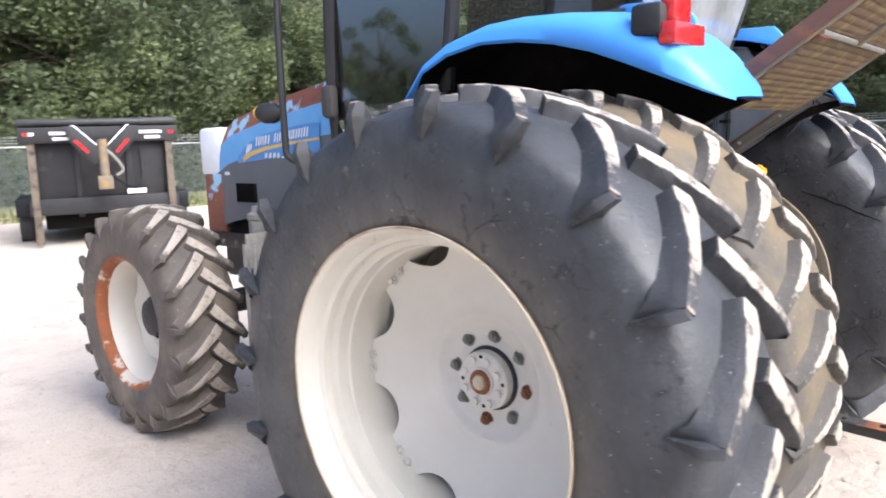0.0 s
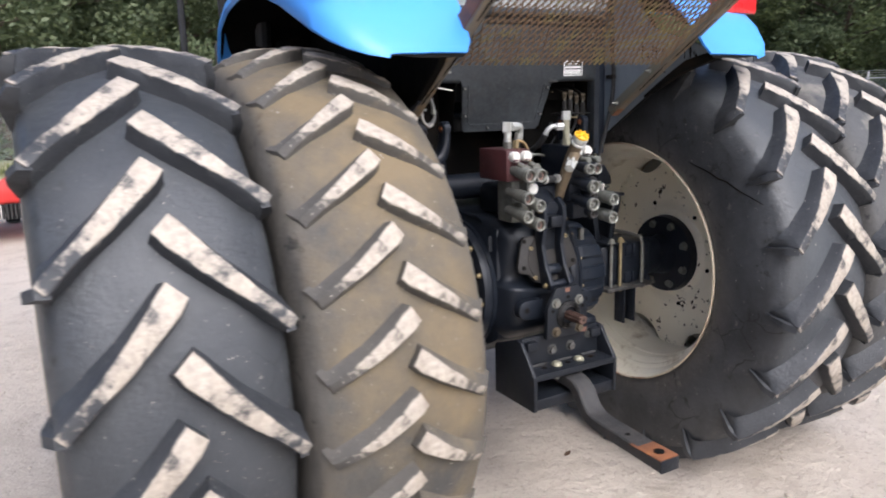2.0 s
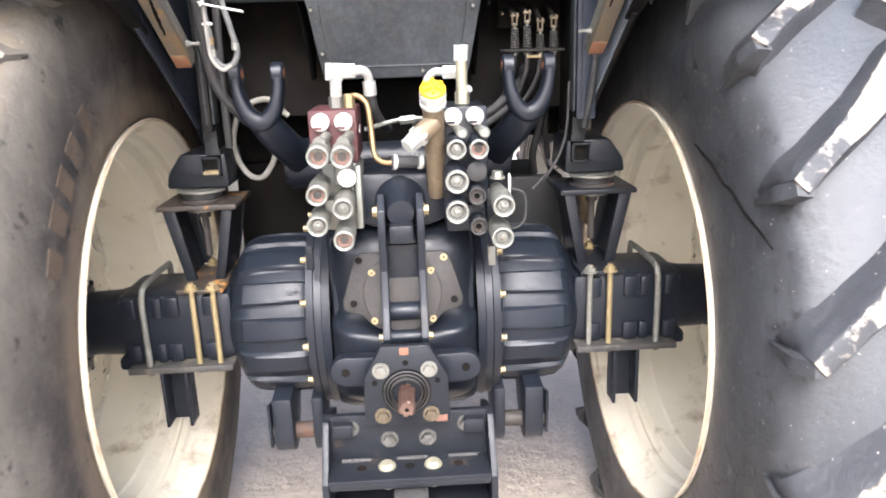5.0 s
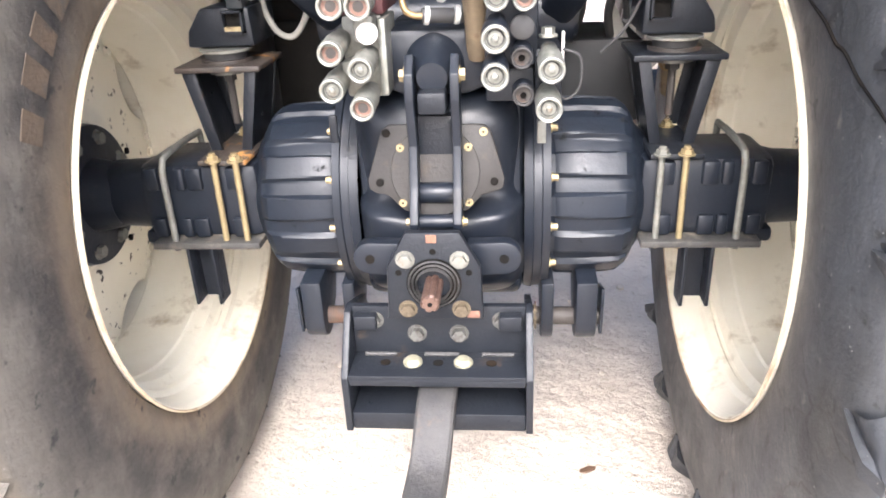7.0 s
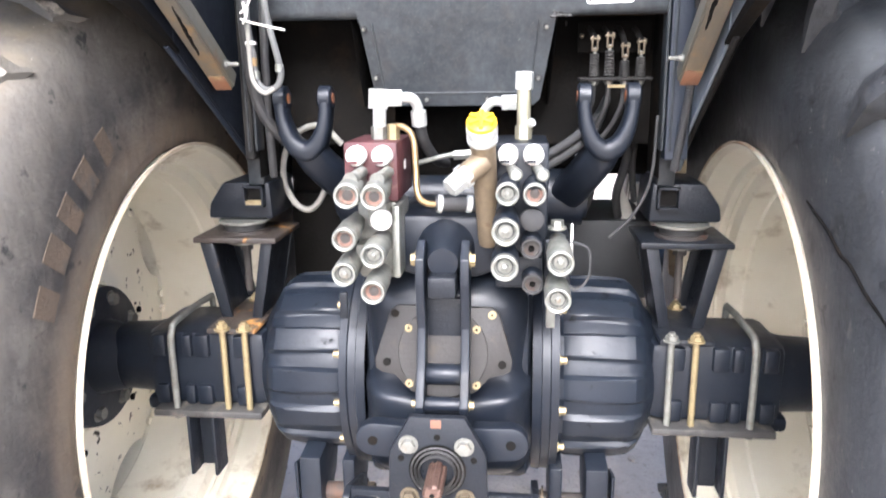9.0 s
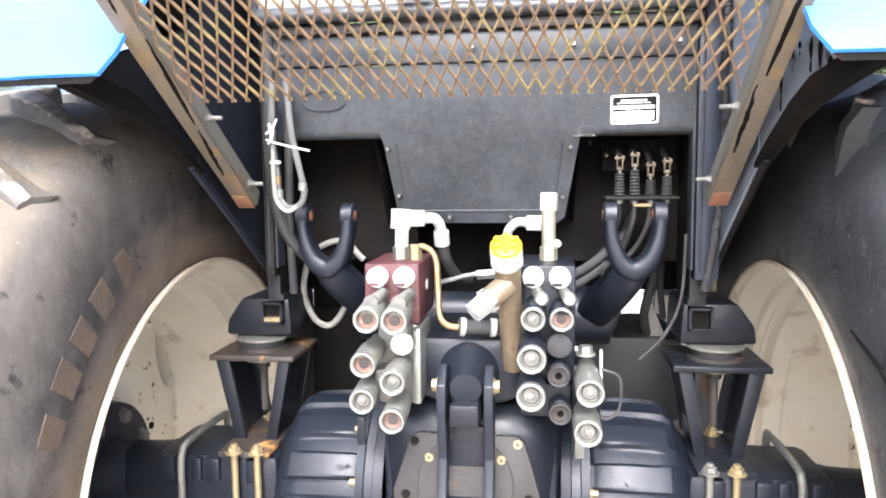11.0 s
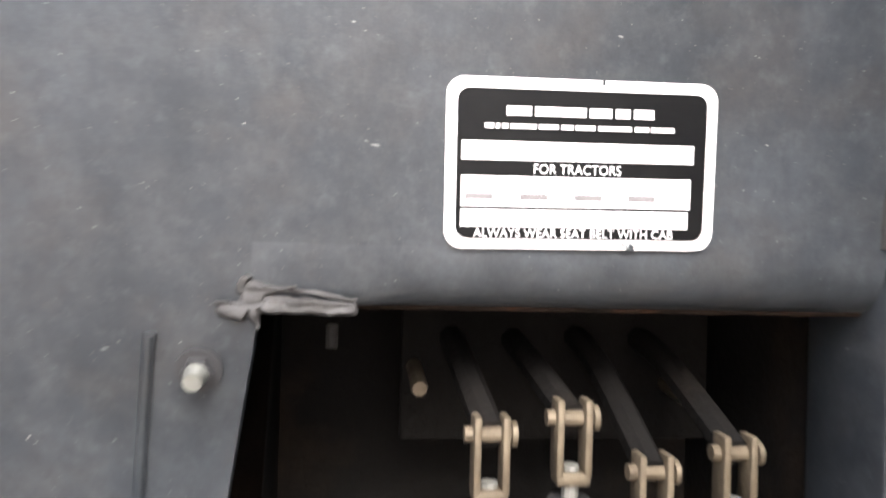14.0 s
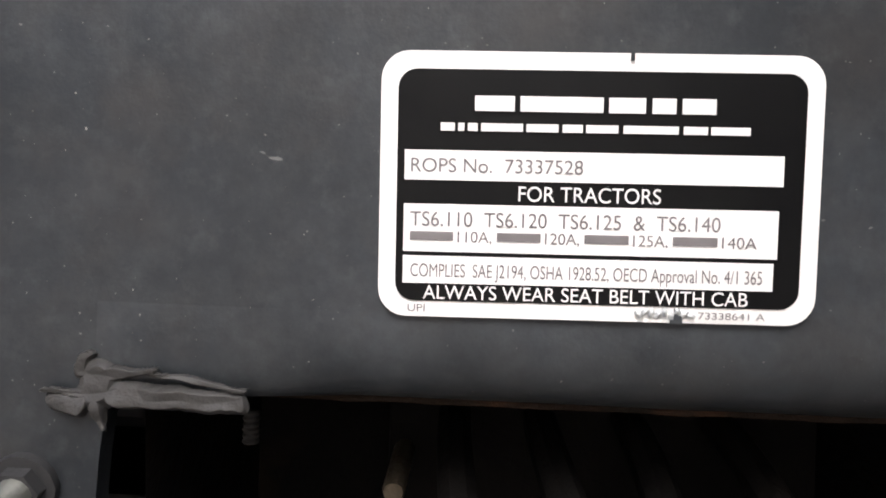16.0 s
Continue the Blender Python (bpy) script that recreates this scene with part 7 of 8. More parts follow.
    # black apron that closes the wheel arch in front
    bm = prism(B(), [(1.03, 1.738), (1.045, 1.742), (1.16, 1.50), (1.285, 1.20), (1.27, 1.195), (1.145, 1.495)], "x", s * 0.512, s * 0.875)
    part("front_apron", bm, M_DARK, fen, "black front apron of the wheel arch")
    # blue upright beside the window
    bm = B()
    prism(bm, [(-0.02, 1.90), (0.12, 1.985), (0.30, 2.02), (0.30, 2.06), (0.06, 2.05), (0.0, 1.98)], "x", s * 0.486, s * 0.512, 0.008)
    up_ = part("fender_upright", bm, M_BLUE, fen)
    for z in (1.90, 1.97):
        part("upright_knob", rod(B(), (s * 0.49, 0.10, z), (s * 0.476, 0.10, z), 0.012, seg=12), M_BLACK, up_)
    # tail lamp
    bm = B()
    box(bm, (s * 0.70, -0.055, 1.885), (s * 0.885, 0.05, 1.985), None, 0.02)
    lamp = part("lamp_housing", bm, M_BLACK, fen, "black tail lamp housing with red lenses")
    part("lower_lens", box(B(), (s * 0.655, -0.095, 1.858), (s * 0.872, -0.040, 1.925), None, 0.006), M_RED, lamp, "red lower lens")
    part("upper_lens", box(B(), (s * 0.72, -0.080, 1.928), (s * 0.845, -0.03, 2.045), None, 0.012), M_RED, lamp, "red upper lens")
    part("lens_cap", box(B(), (s * 0.74, -0.07, 2.046), (s * 0.83, -0.02, 2.075), None, 0.008), M_RED, lamp)


fender(-1)
fender(1)

# ---- cab ----
cab = part("cab_roof", box(B(), (-0.80, -0.05, 2.78), (0.80, 1.75, 2.93), None, 0.06), M_BLUE, tractor, "blue cab roof")
for s in (-1, 1):
    part("cab_pillar", pipe(B(), [(s * 0.45, 0.37, 1.9), (s * 0.52, 0.2, 2.3), (s * 0.62, 0.02, 2.8)], 0.028, 10), M_BLACK, cab)
    part("cab_pillar", pipe(B(), [(s * 0.72, 0.93, 1.8), (s * 0.74, 0.84, 2.3), (s * 0.74, 0.72, 2.8)], 0.03, 10), M_BLACK, cab)
    part("cab_pillar", pipe(B(), [(s * 0.60, 1.72, 1.35), (s * 0.66, 1.70, 1.9), (s * 0.70, 1.62, 2.8)], 0.035, 10), M_BLACK, cab)
# rear window
b = B()
v = [b.verts.new(p) for p in ((-0.445, 0.262, 1.885), (0.445, 0.262, 1.885), (0.60, 0.03, 2.76), (-0.60, 0.03, 2.76))]
b.faces.new(v)
bmesh.ops.solidify(b, geom=b.faces[:], thickness=0.005)
rw = part("rear_window", b, M_GLASSR, cab, "rear window with sky reflection painted as a pale film")
part("window_gasket", pipe(B(), [(-0.445, 0.262, 1.885), (0.445, 0.262, 1.885), (0.60, 0.03, 2.76), (-0.60, 0.03, 2.76), (-0.445, 0.262, 1.885)], 0.011, 8, 1), M_BLACK, rw)
for x in (-0.13, -0.095):
    part("window_knob", rod(B(), (x, 0.25, 1.925), (x, 0.215, 1.92), 0.016, seg=14), M_BLACK, rw)
# left and right glass
for s in (-1, 1):
    bm = B()
    v = [bm.verts.new((s * x, y, z)) for x, y, z in ((0.64, 1.70, 1.38), (0.70, 1.0, 1.55), (0.72, 0.92, 1.86), (0.72, 0.84, 2.3), (0.74, 0.72, 2.78), (0.70, 1.64, 2.78), (0.67, 1.70, 1.9))]
    bm.faces.new(v)
    bmesh.ops.solidify(bm, geom=bm.faces[:], thickness=0.005)
    door = part("cab_door", bm, M_GLASSD, cab, "dark tinted glass cab door")
    part("door_seal", pipe(B(), [(s * 0.705, 1.0, 1.55), (s * 0.725, 0.92, 1.86), (s * 0.725, 0.84, 2.3), (s * 0.745, 0.72, 2.78)], 0.012, 8, 1), M_BLACK, door)
    part("door_edge", pipe(B(), [(s * 0.645, 1.70, 1.38), (s * 0.675, 1.70, 1.9), (s * 0.705, 1.64, 2.78)], 0.014, 8, 1), M_BLACK, door)
    bm = B()
    v = [bm.verts.new((s * x, y, z)) for x, y, z in ((0.70, 0.84, 1.98), (0.50, 0.26, 2.03), (0.60, 0.05, 2.76), (0.74, 0.70, 2.78))]
    bm.faces.new(v)
    bmesh.ops.solidify(bm, geom=bm.faces[:], thickness=0.005)
    part("quarter_window", bm, M_GLASSQ, cab, "tinted quarter window")
    part("quarter_gasket", pipe(B(), [(s * 0.72, 0.86, 1.99), (s * 0.52, 0.25, 2.03)], 0.016, 8, 1), M_BLACK, cab)
b = B()
box(b, (-0.45, 1.28, 1.25), (0.45, 1.70, 1.72), None, 0.03)
part("dashboard", b, M_BLACK, cab)
seat = B()
box(seat, (-0.25, 0.55, 1.55), (0.25, 1.02, 1.70), None, 0.05)
box(seat, (-0.25, 0.50, 1.68), (0.25, 0.62, 2.25), None, 0.05)
part("seat", seat, M_BLACK, cab)
part("cab_floor", box(B(), (-0.47, 0.62, 1.44), (0.47, 1.72, 1.50)), M_BLACK, cab)
part("headliner", box(B(), (-0.7, 0.1, 2.70), (0.7, 1.6, 2.775), None, 0.02), M_BLACK, cab, "dark roof lining")
part("steering_column", pipe(B(), [(0, 1.35, 1.65), (0, 1.2, 1.95), (0, 1.12, 2.05)], 0.05, 10), M_BLACK, cab)
part("side_console", box(B(), (0.28, 0.5, 1.5), (0.46, 1.2, 1.86), None, 0.04), M_BLACK, cab)
part("cab_sill", prism(B(), [(1.0, 1.2), (1.72, 1.2), (1.72, 1.80), (1.40, 1.81), (1.02, 1.93), (0.95, 1.90)], "x", -0.66, -0.60, 0.01), M_DARKPLATE, cab, "black cab sill below the door")
part("door_handle", box(B(), (-0.735, 1.635, 1.72), (-0.68, 1.72, 1.875), None, 0.025), M_HINGE, cab, "grey-brown door hinge cover")
part("cab_hose", pipe(B(), [(-0.60, 1.05, 1.50), (-0.66, 1.15, 1.66), (-0.68, 1.2, 1.75), (-0.69, 1.05, 1.84)], 0.014, 8), M_RUBBER, cab)
part("conduit", pipe(B(), [(0.477, 0.265, 1.98), (0.478, 0.258, 1.80), (0.471, 0.248, 1.74), (0.477, 0.245, 1.66), (0.475, 0.25, 1.55), (0.468, 0.28, 1.42), (0.46, 0.31, 1.32)], lambda f: 0.0082 + 0.0011 * math.sin(f * 900), 12, 90), M_RUBBER, tractor, "ribbed black conduit down the cab post")
part("conduit_clip", revolve(B(), [(-0.008, 0.0102), (0.008, 0.0102), (0.008, 0.0085), (-0.008, 0.0085)], 16, True), M_DARKPLATE, tractor, at=Matrix.Translation((0.4765, 0.2455, 1.645)) @ Matrix.Rotation(radians(90), 4, "Y"))
part("clip_tail", box(B(), (0.478, 0.262, 1.638), (0.487, 0.29, 1.652), None, 0.001), M_DARKPLATE, tractor)
# mirror bar and mirror
mir = part("mirror_arm", pipe(B(), [(-0.74, 1.80, 1.50), (-0.83, 1.85, 1.545), (-0.84, 1.86, 1.65), (-0.84, 1.86, 2.2), (-0.82, 1.85, 2.6)], 0.017, 10), M_BLACK, tractor, "black mirror arm beside the door")
part("indicator", turned(B(), (-0.845, 1.86, 1.755), (-0.865, 2.03, 1.76), [(0, 0.02), (0.15, 0.03), (0.35, 0.05), (0.7, 0.05), (0.9, 0.036), (1, 0.015)], 20), M_BLACK, mir, "black indicator pod with an amber lens")
part("amber_lens", turned(B(), (-0.865, 2.025, 1.76), (-0.868, 2.045, 1.76), [(0, 0.035), (0.6, 0.028), (1, 0.01)], 16), M_DECALY, mir)

# loose tie and snap hook on the left post
tie = part("cable_tie", pipe(B(), [(-0.415, 0.22, 1.63), (-0.38, 0.20, 1.62), (-0.31, 0.17, 1.605)], 0.0022, 6), M_WHITECAP, tractor, "white cable tie")
for dx, dz, lean in ((0.0, 0.0, 0.3), (0.008, 0.012, -0.5), (-0.004, 0.02, 0.9)):
    part("tie_end", pipe(B(), [(-0.412 + dx, 0.222, 1.622 + dz), (-0.406 + dx + 0.012 * lean, 0.216, 1.634 + dz), (-0.404 + dx + 0.02 * lean, 0.214, 1.65 + dz)], 0.0026, 6), M_WHITECAP, tie)
part("tie_band", revolve(B(), [(-0.003, 0.0115), (0.003, 0.0115), (0.003, 0.0095), (-0.003, 0.0095)], 14, True), M_WHITECAP, tie, at=Matrix.Translation((-0.405, 0.24, 1.585)) @ Matrix.Rotation(radians(90), 4, "Y"))
part("grey_hose", pipe(B(), [(-0.415, 0.26, 1.75), (-0.412, 0.245, 1.63), (-0.402, 0.24, 1.56), (-0.398, 0.238, 1.515), (-0.380, 0.236, 1.492), (-0.355, 0.236, 1.498), (-0.345, 0.238, 1.525), (-0.352, 0.24, 1.56), (-0.372, 0.25, 1.64), (-0.385, 0.26, 1.75)], 0.0068, 10), M_HOSEGREY, tie)
part("grey_hose", pipe(B(), [(-0.408, 0.235, 1.62), (-0.404, 0.225, 1.55), (-0.398, 0.222, 1.508), (-0.378, 0.222, 1.486), (-0.358, 0.226, 1.494)], 0.0045, 8), M_GREYHOSE, tie)
for x, y, z, m in ((-0.398, 0.236, 1.522, M_ZINC), (-0.402, 0.238, 1.548, M_BRASS), (-0.349, 0.238, 1.535, M_ZINC)):
    part("hose_ferrule", rod(B(), (x, y, z - 0.008), (x + 0.001, y, z + 0.008), 0.0088, seg=12), m, tie)
part("post_cable", pipe(B(), [(-0.43, 0.28, 1.85), (-0.43, 0.28, 1.6), (-0.415, 0.30, 1.45), (-0.36, 0.34, 1.36)], 0.013, 10), M_RUBBER, tractor)
part("post_cable", pipe(B(), [(-0.39, 0.30, 1.85), (-0.40, 0.30, 1.5), (-0.41, 0.34, 1.30)], 0.009, 10), M_RUBBER, tractor)

# ---- bonnet ----
def bonnet():
    st = [(1.75, 1.30, 2.02, 0.40), (2.2, 1.25, 1.975, 0.39), (2.7, 1.20, 1.905, 0.37), (3.15, 1.12, 1.815, 0.35), (3.40, 1.06, 1.70, 0.32), (3.50, 1.05, 1.60, 0.28), (3.53, 1.07, 1.40, 0.25)]
    levels = [0.0, 0.28, 0.53, 0.54, 0.70, 0.79, 0.95, 1.0]
    inset = [0.0, 0.0, 0.0, 0.0, 0.006, 0.015, 0.07, 0.20]
    mats = {0: M_HOODGREY, 1: M_HOODGREY, 2: M_HOODGREY, 3: M_HOODBLUE, 4: M_HOODBLUE, 5: M_HOODRUST, 6: M_HOODRUST}
    fine = []
    for a, c in zip(st, st[1:]):
        for k in range(4):
            fine.append([p + (q - p) * k / 4 for p, q in zip(a, c)])
    fine.append(list(st[-1]))
    names = (("lower_panel", (0, 1, 2), M_HOODGREY, "dark grey lower bonnet panel"), ("side_panel", (3, 4), M_HOODBLUE, "faded blue bonnet side"), ("top_panel", (5, 6), M_HOODRUST, "peeling rust-brown bonnet top"))
    for nm, bands, m, lb in names:
        bm = B()
        for s in (-1, 1):
            rows = []
            for y, z0, z1, w in fine:
                rows.append([bm.verts.new((s * (w - inset[k]), y, z0 + (z1 - z0) * levels[k])) for k in range(bands[0], bands[-1] + 2)])
            if nm == "top_panel":
                for r, (y, z0, z1, w) in zip(rows, fine):
                    r.append(bm.verts.new((0, y, z1 + 0.01)))
            for p, q in zip(rows, rows[1:]):
                for i in range(len(p) - 1):
                    bm.faces.new((p[i], p[i + 1], q[i + 1], q[i]))
            if nm == "lower_panel":
                pass
        bmesh.ops.remove_doubles(bm, verts=bm.verts[:], dist=0.0005)
        bmesh.ops.recalc_face_normals(bm, faces=bm.faces[:])
        bmesh.ops.solidify(bm, geom=bm.faces[:], thickness=0.006)
        part(nm, bm, m, hood, lb, smooth=40)
    part("nose", prism(B(), [(-0.25, 1.05), (0.25, 1.05), (0.27, 1.4), (0.22, 1.66), (-0.22, 1.66), (-0.27, 1.4)], "y", 3.47, 3.53, 0.02), M_HOODGREY, hood, "grey bonnet nose")
    part("headlight", box(B(), (-0.335, 3.27, 1.42), (-0.21, 3.52, 1.735), None, 0.03), M_DECALW, hood, "clouded white headlight")


hood = empty("bonnet", "faded blue and grey bonnet with peeling paint", "")
hood.parent = tractor
bonnet()


def hx(y):
    return -(lerp_tab([(1.75, 0.40), (2.2, 0.39), (2.7, 0.37), (3.15, 0.35), (3.5, 0.29)], y)[0]) - 0.005


# decals on the side: swoosh and plain bars for the maker's lettering
b = B()
ya, za = [2.15, 2.3, 2.5, 2.7, 2.9, 3.02], [1.56, 1.555, 1.54, 1.525, 1.51, 1.50]
zt = [1.72, 1.715, 1.70, 1.675, 1.62, 1.54]
vv = [[b.verts.new((hx(y), y, z)) for y, z in zip(ya, zz)] for zz in (za, zt)]
for i in range(5):
    b.faces.new((vv[0][i], vv[0][i + 1], vv[1][i + 1], vv[1][i]))
part("blue_decal", b, M_DECALB, hood, "deep blue side decal with a yellow swoosh", smooth=0)
b = B()
yy_ = [2.15, 2.3, 2.5, 2.7, 2.85, 2.95]
lo_, hi_ = [1.628, 1.618, 1.60, 1.575, 1.545, 1.508], [1.64, 1.632, 1.618, 1.598, 1.572, 1.54]
vv = [[b.verts.new((hx(y) - 0.003, y, z)) for y, z in zip(yy_, zz)] for zz in (lo_, hi_)]
for i in range(5):
    b.faces.new((vv[0][i], vv[0][i + 1], vv[1][i + 1], vv[1][i]))
part("yellow_swoosh", b, M_DECALY, hood, smooth=0)
# plain slanted strokes in place of the maker's name, a leaf-like mark and small strokes for the model
x = 2.79
for k, wd in enumerate((0.050, 0.044, 0.062, 0, 0.050, 0.050, 0.040, 0.040, 0.050, 0.050, 0.050)):
    if wd:
        z = 1.604 + (2.8 - x) * 0.085
        for e0, e1 in ((0.0, 0.30), (0.52, 0.78)):
            b = B()
            q = [b.verts.new((hx(x) - 0.004, x - wd * f + lean, z + dz)) for f, lean, dz in ((e0, 0.006, 0.0), (e1, 0.006, 0.002), (e1, -0.006, 0.054), (e0, -0.006, 0.052))]
            b.faces.new(q)
            part("letter_stroke", b, M_DECALW, hood, smooth=0)
    x -= (wd or 0.035) * 1.06
for k in range(3):
    b = B()
    bmesh.ops.create_circle(b, cap_ends=True, segments=16, radius=1, matrix=Matrix.Translation((hx(2.9) - 0.004, 2.895 - 0.022 * k, 1.585 + 0.008 * k)) @ Matrix.Rotation(radians(20), 4, "X") @ Matrix.Rotation(radians(90), 4, "Y") @ Matrix.Diagonal((0.038 - 0.008 * k, 0.0085, 1, 1)))
    part("emblem_leaf", b, M_DECALW, hood, smooth=0)
for k in range(5):
    b = B()
    q = [b.verts.new((hx(2.7) - 0.006, y - 0.042 * k, z)) for y, z in ((2.70, 1.53), (2.675, 1.532), (2.668, 1.562), (2.693, 1.560))]
    b.faces.new(q)
    part("model_stroke", b, M_DECALW, hood, smooth=0)
part("grey_print", box(B(), (hx(3.2) - 0.004, 3.0, 1.425), (hx(3.2) - 0.001, 3.2, 1.445)), M_DECALW, hood)
for k in range(11):
    y = 2.83 + 0.021 * k
    part("vent_slot", box(B(), (hx(2.95) - 0.006, y, 1.255), (hx(2.95) + 0.01, y + 0.011, 1.375), None, 0.002), M_DARK, hood)
part("rust_patch", box(B(), (-0.338, 3.26, 1.0), (-0.30, 3.47, 1.43), None, 0.01), M_HOODRUST, hood, "bare brown corner panel")
# chassis ahead of the cab
ch = part("front_chassis", box(B(), (-0.24, 1.6, 0.72), (0.24, 3.45, 1.12), None, 0.03), M_BLACK, tractor, "black engine and front chassis")
part("front_axle", rod(B(), (-0.87, 3.0, 0.635), (0.87, 3.0, 0.635), 0.075, 0.075, 20), M_BLACK, ch)
part("front_frame", box(B(), (-0.36, 2.2, 0.95), (-0.26, 3.4, 1.05), None, 0.01), M_STEELBLK, ch)
for k in range(6):
    part("frame_bolt", hexbolt(B(), (-0.36, 2.5 + 0.15 * k, 0.985), (-1, 0, 0), 0.016, 0.014), M_ZINCDIM, ch)
flt = part("fuel_tank", box(B(), (-0.66, 1.55, 0.45), (-0.42, 2.2, 1.15), None, 0.05), M_BLACK, tractor, "black side tank with steps")
b = turned(B(), (-0.60, 2.45, 0.95), (-0.60, 2.45, 1.27), [(0, 0.075), (0.75, 0.075), (0.78, 0.083), (0.86, 0.083), (0.9, 0.06), (1, 0.055)], 24)
part("grey_canister", b, M_GREYHOSE, tractor, "grey canister beside the engine")
step = part("cab_steps", box(B(), (-0.86, 1.85, 0.42), (-0.66, 2.25, 0.45), None, 0.005), M_STEELBLK, tractor, "grey ladder steps below the door")
for z in (0.68, 0.94):
    part("tread_plate", box(B(), (-0.84, 1.87, z), (-0.66, 2.23, z + 0.03), None, 0.005), M_STEELBLK, step)
for y in (1.86, 2.24):
    part("step_side", box(B(), (-0.85, y - 0.012, 0.42), (-0.66, y + 0.012, 1.15), None, 0.004), M_GREYHOSE, step)
for k in range(5):
    part("step_slat", box(B(), (-0.87, 1.88 + 0.085 * k, 0.5), (-0.855, 1.91 + 0.085 * k, 1.1), None, 0.003), M_GREYHOSE, step)

# ---- things on the ground ----
b = B()
bmesh.ops.create_icosphere(b, subdivisions=1, radius=1, matrix=Matrix.Translation((0.36, 0.366, 0.0)) @ Matrix.Rotation(0.4, 4, "Z") @ Matrix.Diagonal((0.03, 0.012, 0.006, 1)))
tagged(part("dead_leaf", b, M_DEADLEAF), "curled brown dead leaf on the sand", "leaf")
rs = random.Random(5)
b = B()
for k in range(2200):
    x, y = rs.uniform(-5, 6), rs.uniform(-3.5, 7)
    r = rs.choice((0.004, 0.006, 0.008, 0.012, 0.018)) * rs.uniform(0.6, 1.3)
    m = Matrix.Translation((x, y, ground_z(x, y) + r * 0.2)) @ Matrix.Rotation(rs.uniform(0, 6), 4, "Z") @ Matrix.Diagonal((r * rs.uniform(0.8, 1.6), r, r * 0.6, 1))
    bmesh.ops.create_icosphere(b, subdivisions=1, radius=1, matrix=m)
tagged(part("clods", b, M_CLOD, smooth=0), "small pale clods and grit on the yard", "clods", kind="stuff")

# ---- trailer ----
tr = empty("dump_trailer", "black gooseneck dump trailer with rolled tarp", "trailer", at=Matrix.Translation((2.70, 12.0, 0)) @ Matrix.Rotation(radians(-22), 4, "Z") @ Matrix.Diagonal((0.84, 0.84, 0.87, 1)))


def tp(name, lo, hi, m, label="", bevel=0.01, parent=None):
    return part(name, box(B(), lo, hi, None, bevel), m, parent or tr, label)


front_wall = tp("front_wall", (-1.30, 0.3, 0.95), (1.30, 0.36, 2.38), M_TRAILER, "black steel front wall")
for x in (-1.3, -0.5, 0.5, 1.3):
    tp("wall_post", (x - 0.06, 0.24, 0.55), (x + 0.06, 0.34, 2.4), M_TRAILER, parent=front_wall)
tp("side_wall", (-1.34, 0.3, 0.9), (-1.28, 4.6, 2.38), M_TRAILER)
tp("side_wall", (1.28, 0.3, 0.9), (1.34, 4.6, 2.38), M_TRAILER)
tp("bed_floor", (-1.3, 0.3, 0.85), (1.3, 4.6, 0.95), M_TRAILER)
tp("cross_beam", (-1.45, 0.15, 0.62), (1.45, 0.32, 0.95), M_TRAILER, "black lower cross beam")
tp("head_beam", (-1.52, 0.05, 2.05), (1.52, 0.28, 2.36), M_TRAILER, "black head beam with plain lettering bars")
for x0, x1, z in ((-0.95, -0.55, 2.24), (-0.9, -0.6, 2.13), (0.75, 1.2, 2.24), (0.85, 1.15, 2.13)):
    tp("letter_bar", (x0, 0.04, z - 0.03), (x1, 0.052, z + 0.03), M_DECALW, bevel=0)
for x, m in ((-1.38, M_RED), (-1.28, M_DECALW), (-0.4, M_DECALW), (1.38, M_RED), (0.62, M_DECALW)):
    tp("marker_strip", (x - 0.05, 0.038, 2.2), (x + 0.05, 0.052, 2.26), m, bevel=0)
part("tarp_roll", turned(B(), (-1.55, 0.25, 2.45), (1.55, 0.25, 2.46), [(0, 0.05), (0.02, 0.085), (0.5, 0.075), (0.98, 0.09), (1, 0.05)], 16), M_TARP, tr, "rolled black tarp")
for s in (-1, 1):
    bm = B()
    prism(bm, [(s * 0.72, 2.36), (s * 0.5, 2.36), (s * 0.08, 1.95), (s * 0.08, 1.65), (s * 0.2, 1.62), (s * 0.55, 2.0)], "y", -0.42, -0.25, 0.01)
    neck = part("gooseneck_arm", bm, M_TRAILER, tr, "black gooseneck arm with reflector strip")
    part("reflector", prism(B(), [(s * 0.53, 2.08), (s * 0.46, 2.10), (s * 0.24, 1.86), (s * 0.28, 1.82)], "y", -0.43, -0.422), M_RED, neck)
    part("pale_edge", prism(B(), [(s * 0.55, 2.375), (s * 0.48, 2.375), (s * 0.10, 2.0), (s * 0.10, 1.95)], "y", -0.41, -0.26), M_DECALW, neck)
    tp("neck_web", (s * 0.5 - 0.1, -0.3, 2.05), (s * 0.5 + 0.1, 0.1, 2.36), M_TRAILER)
part("coupler_tube", rod(B(), (0, -0.4, 1.25), (0, -0.4, 2.1), 0.09, seg=16), M_RUSTARM, tr, "rusty gooseneck coupler tube")
tp("coupler_foot", (-0.14, -0.52, 1.12), (0.14, -0.28, 1.38), M_RUSTARM, "rusty coupler foot")
part("safety_chain", pipe(B(), [(0.1, -0.4, 1.4), (0.5, -0.2, 1.12), (0.7, 0.0, 1.25), (0.72, 0.1, 1.9)], 0.025, 8), M_STEELBLK, tr)
part("safety_chain", pipe(B(), [(0.05, -0.42, 1.9), (0.2, -0.42, 1.75), (0.35, -0.4, 1.5), (0.22, -0.4, 1.38)], 0.03, 8), M_GREYHOSE, tr)
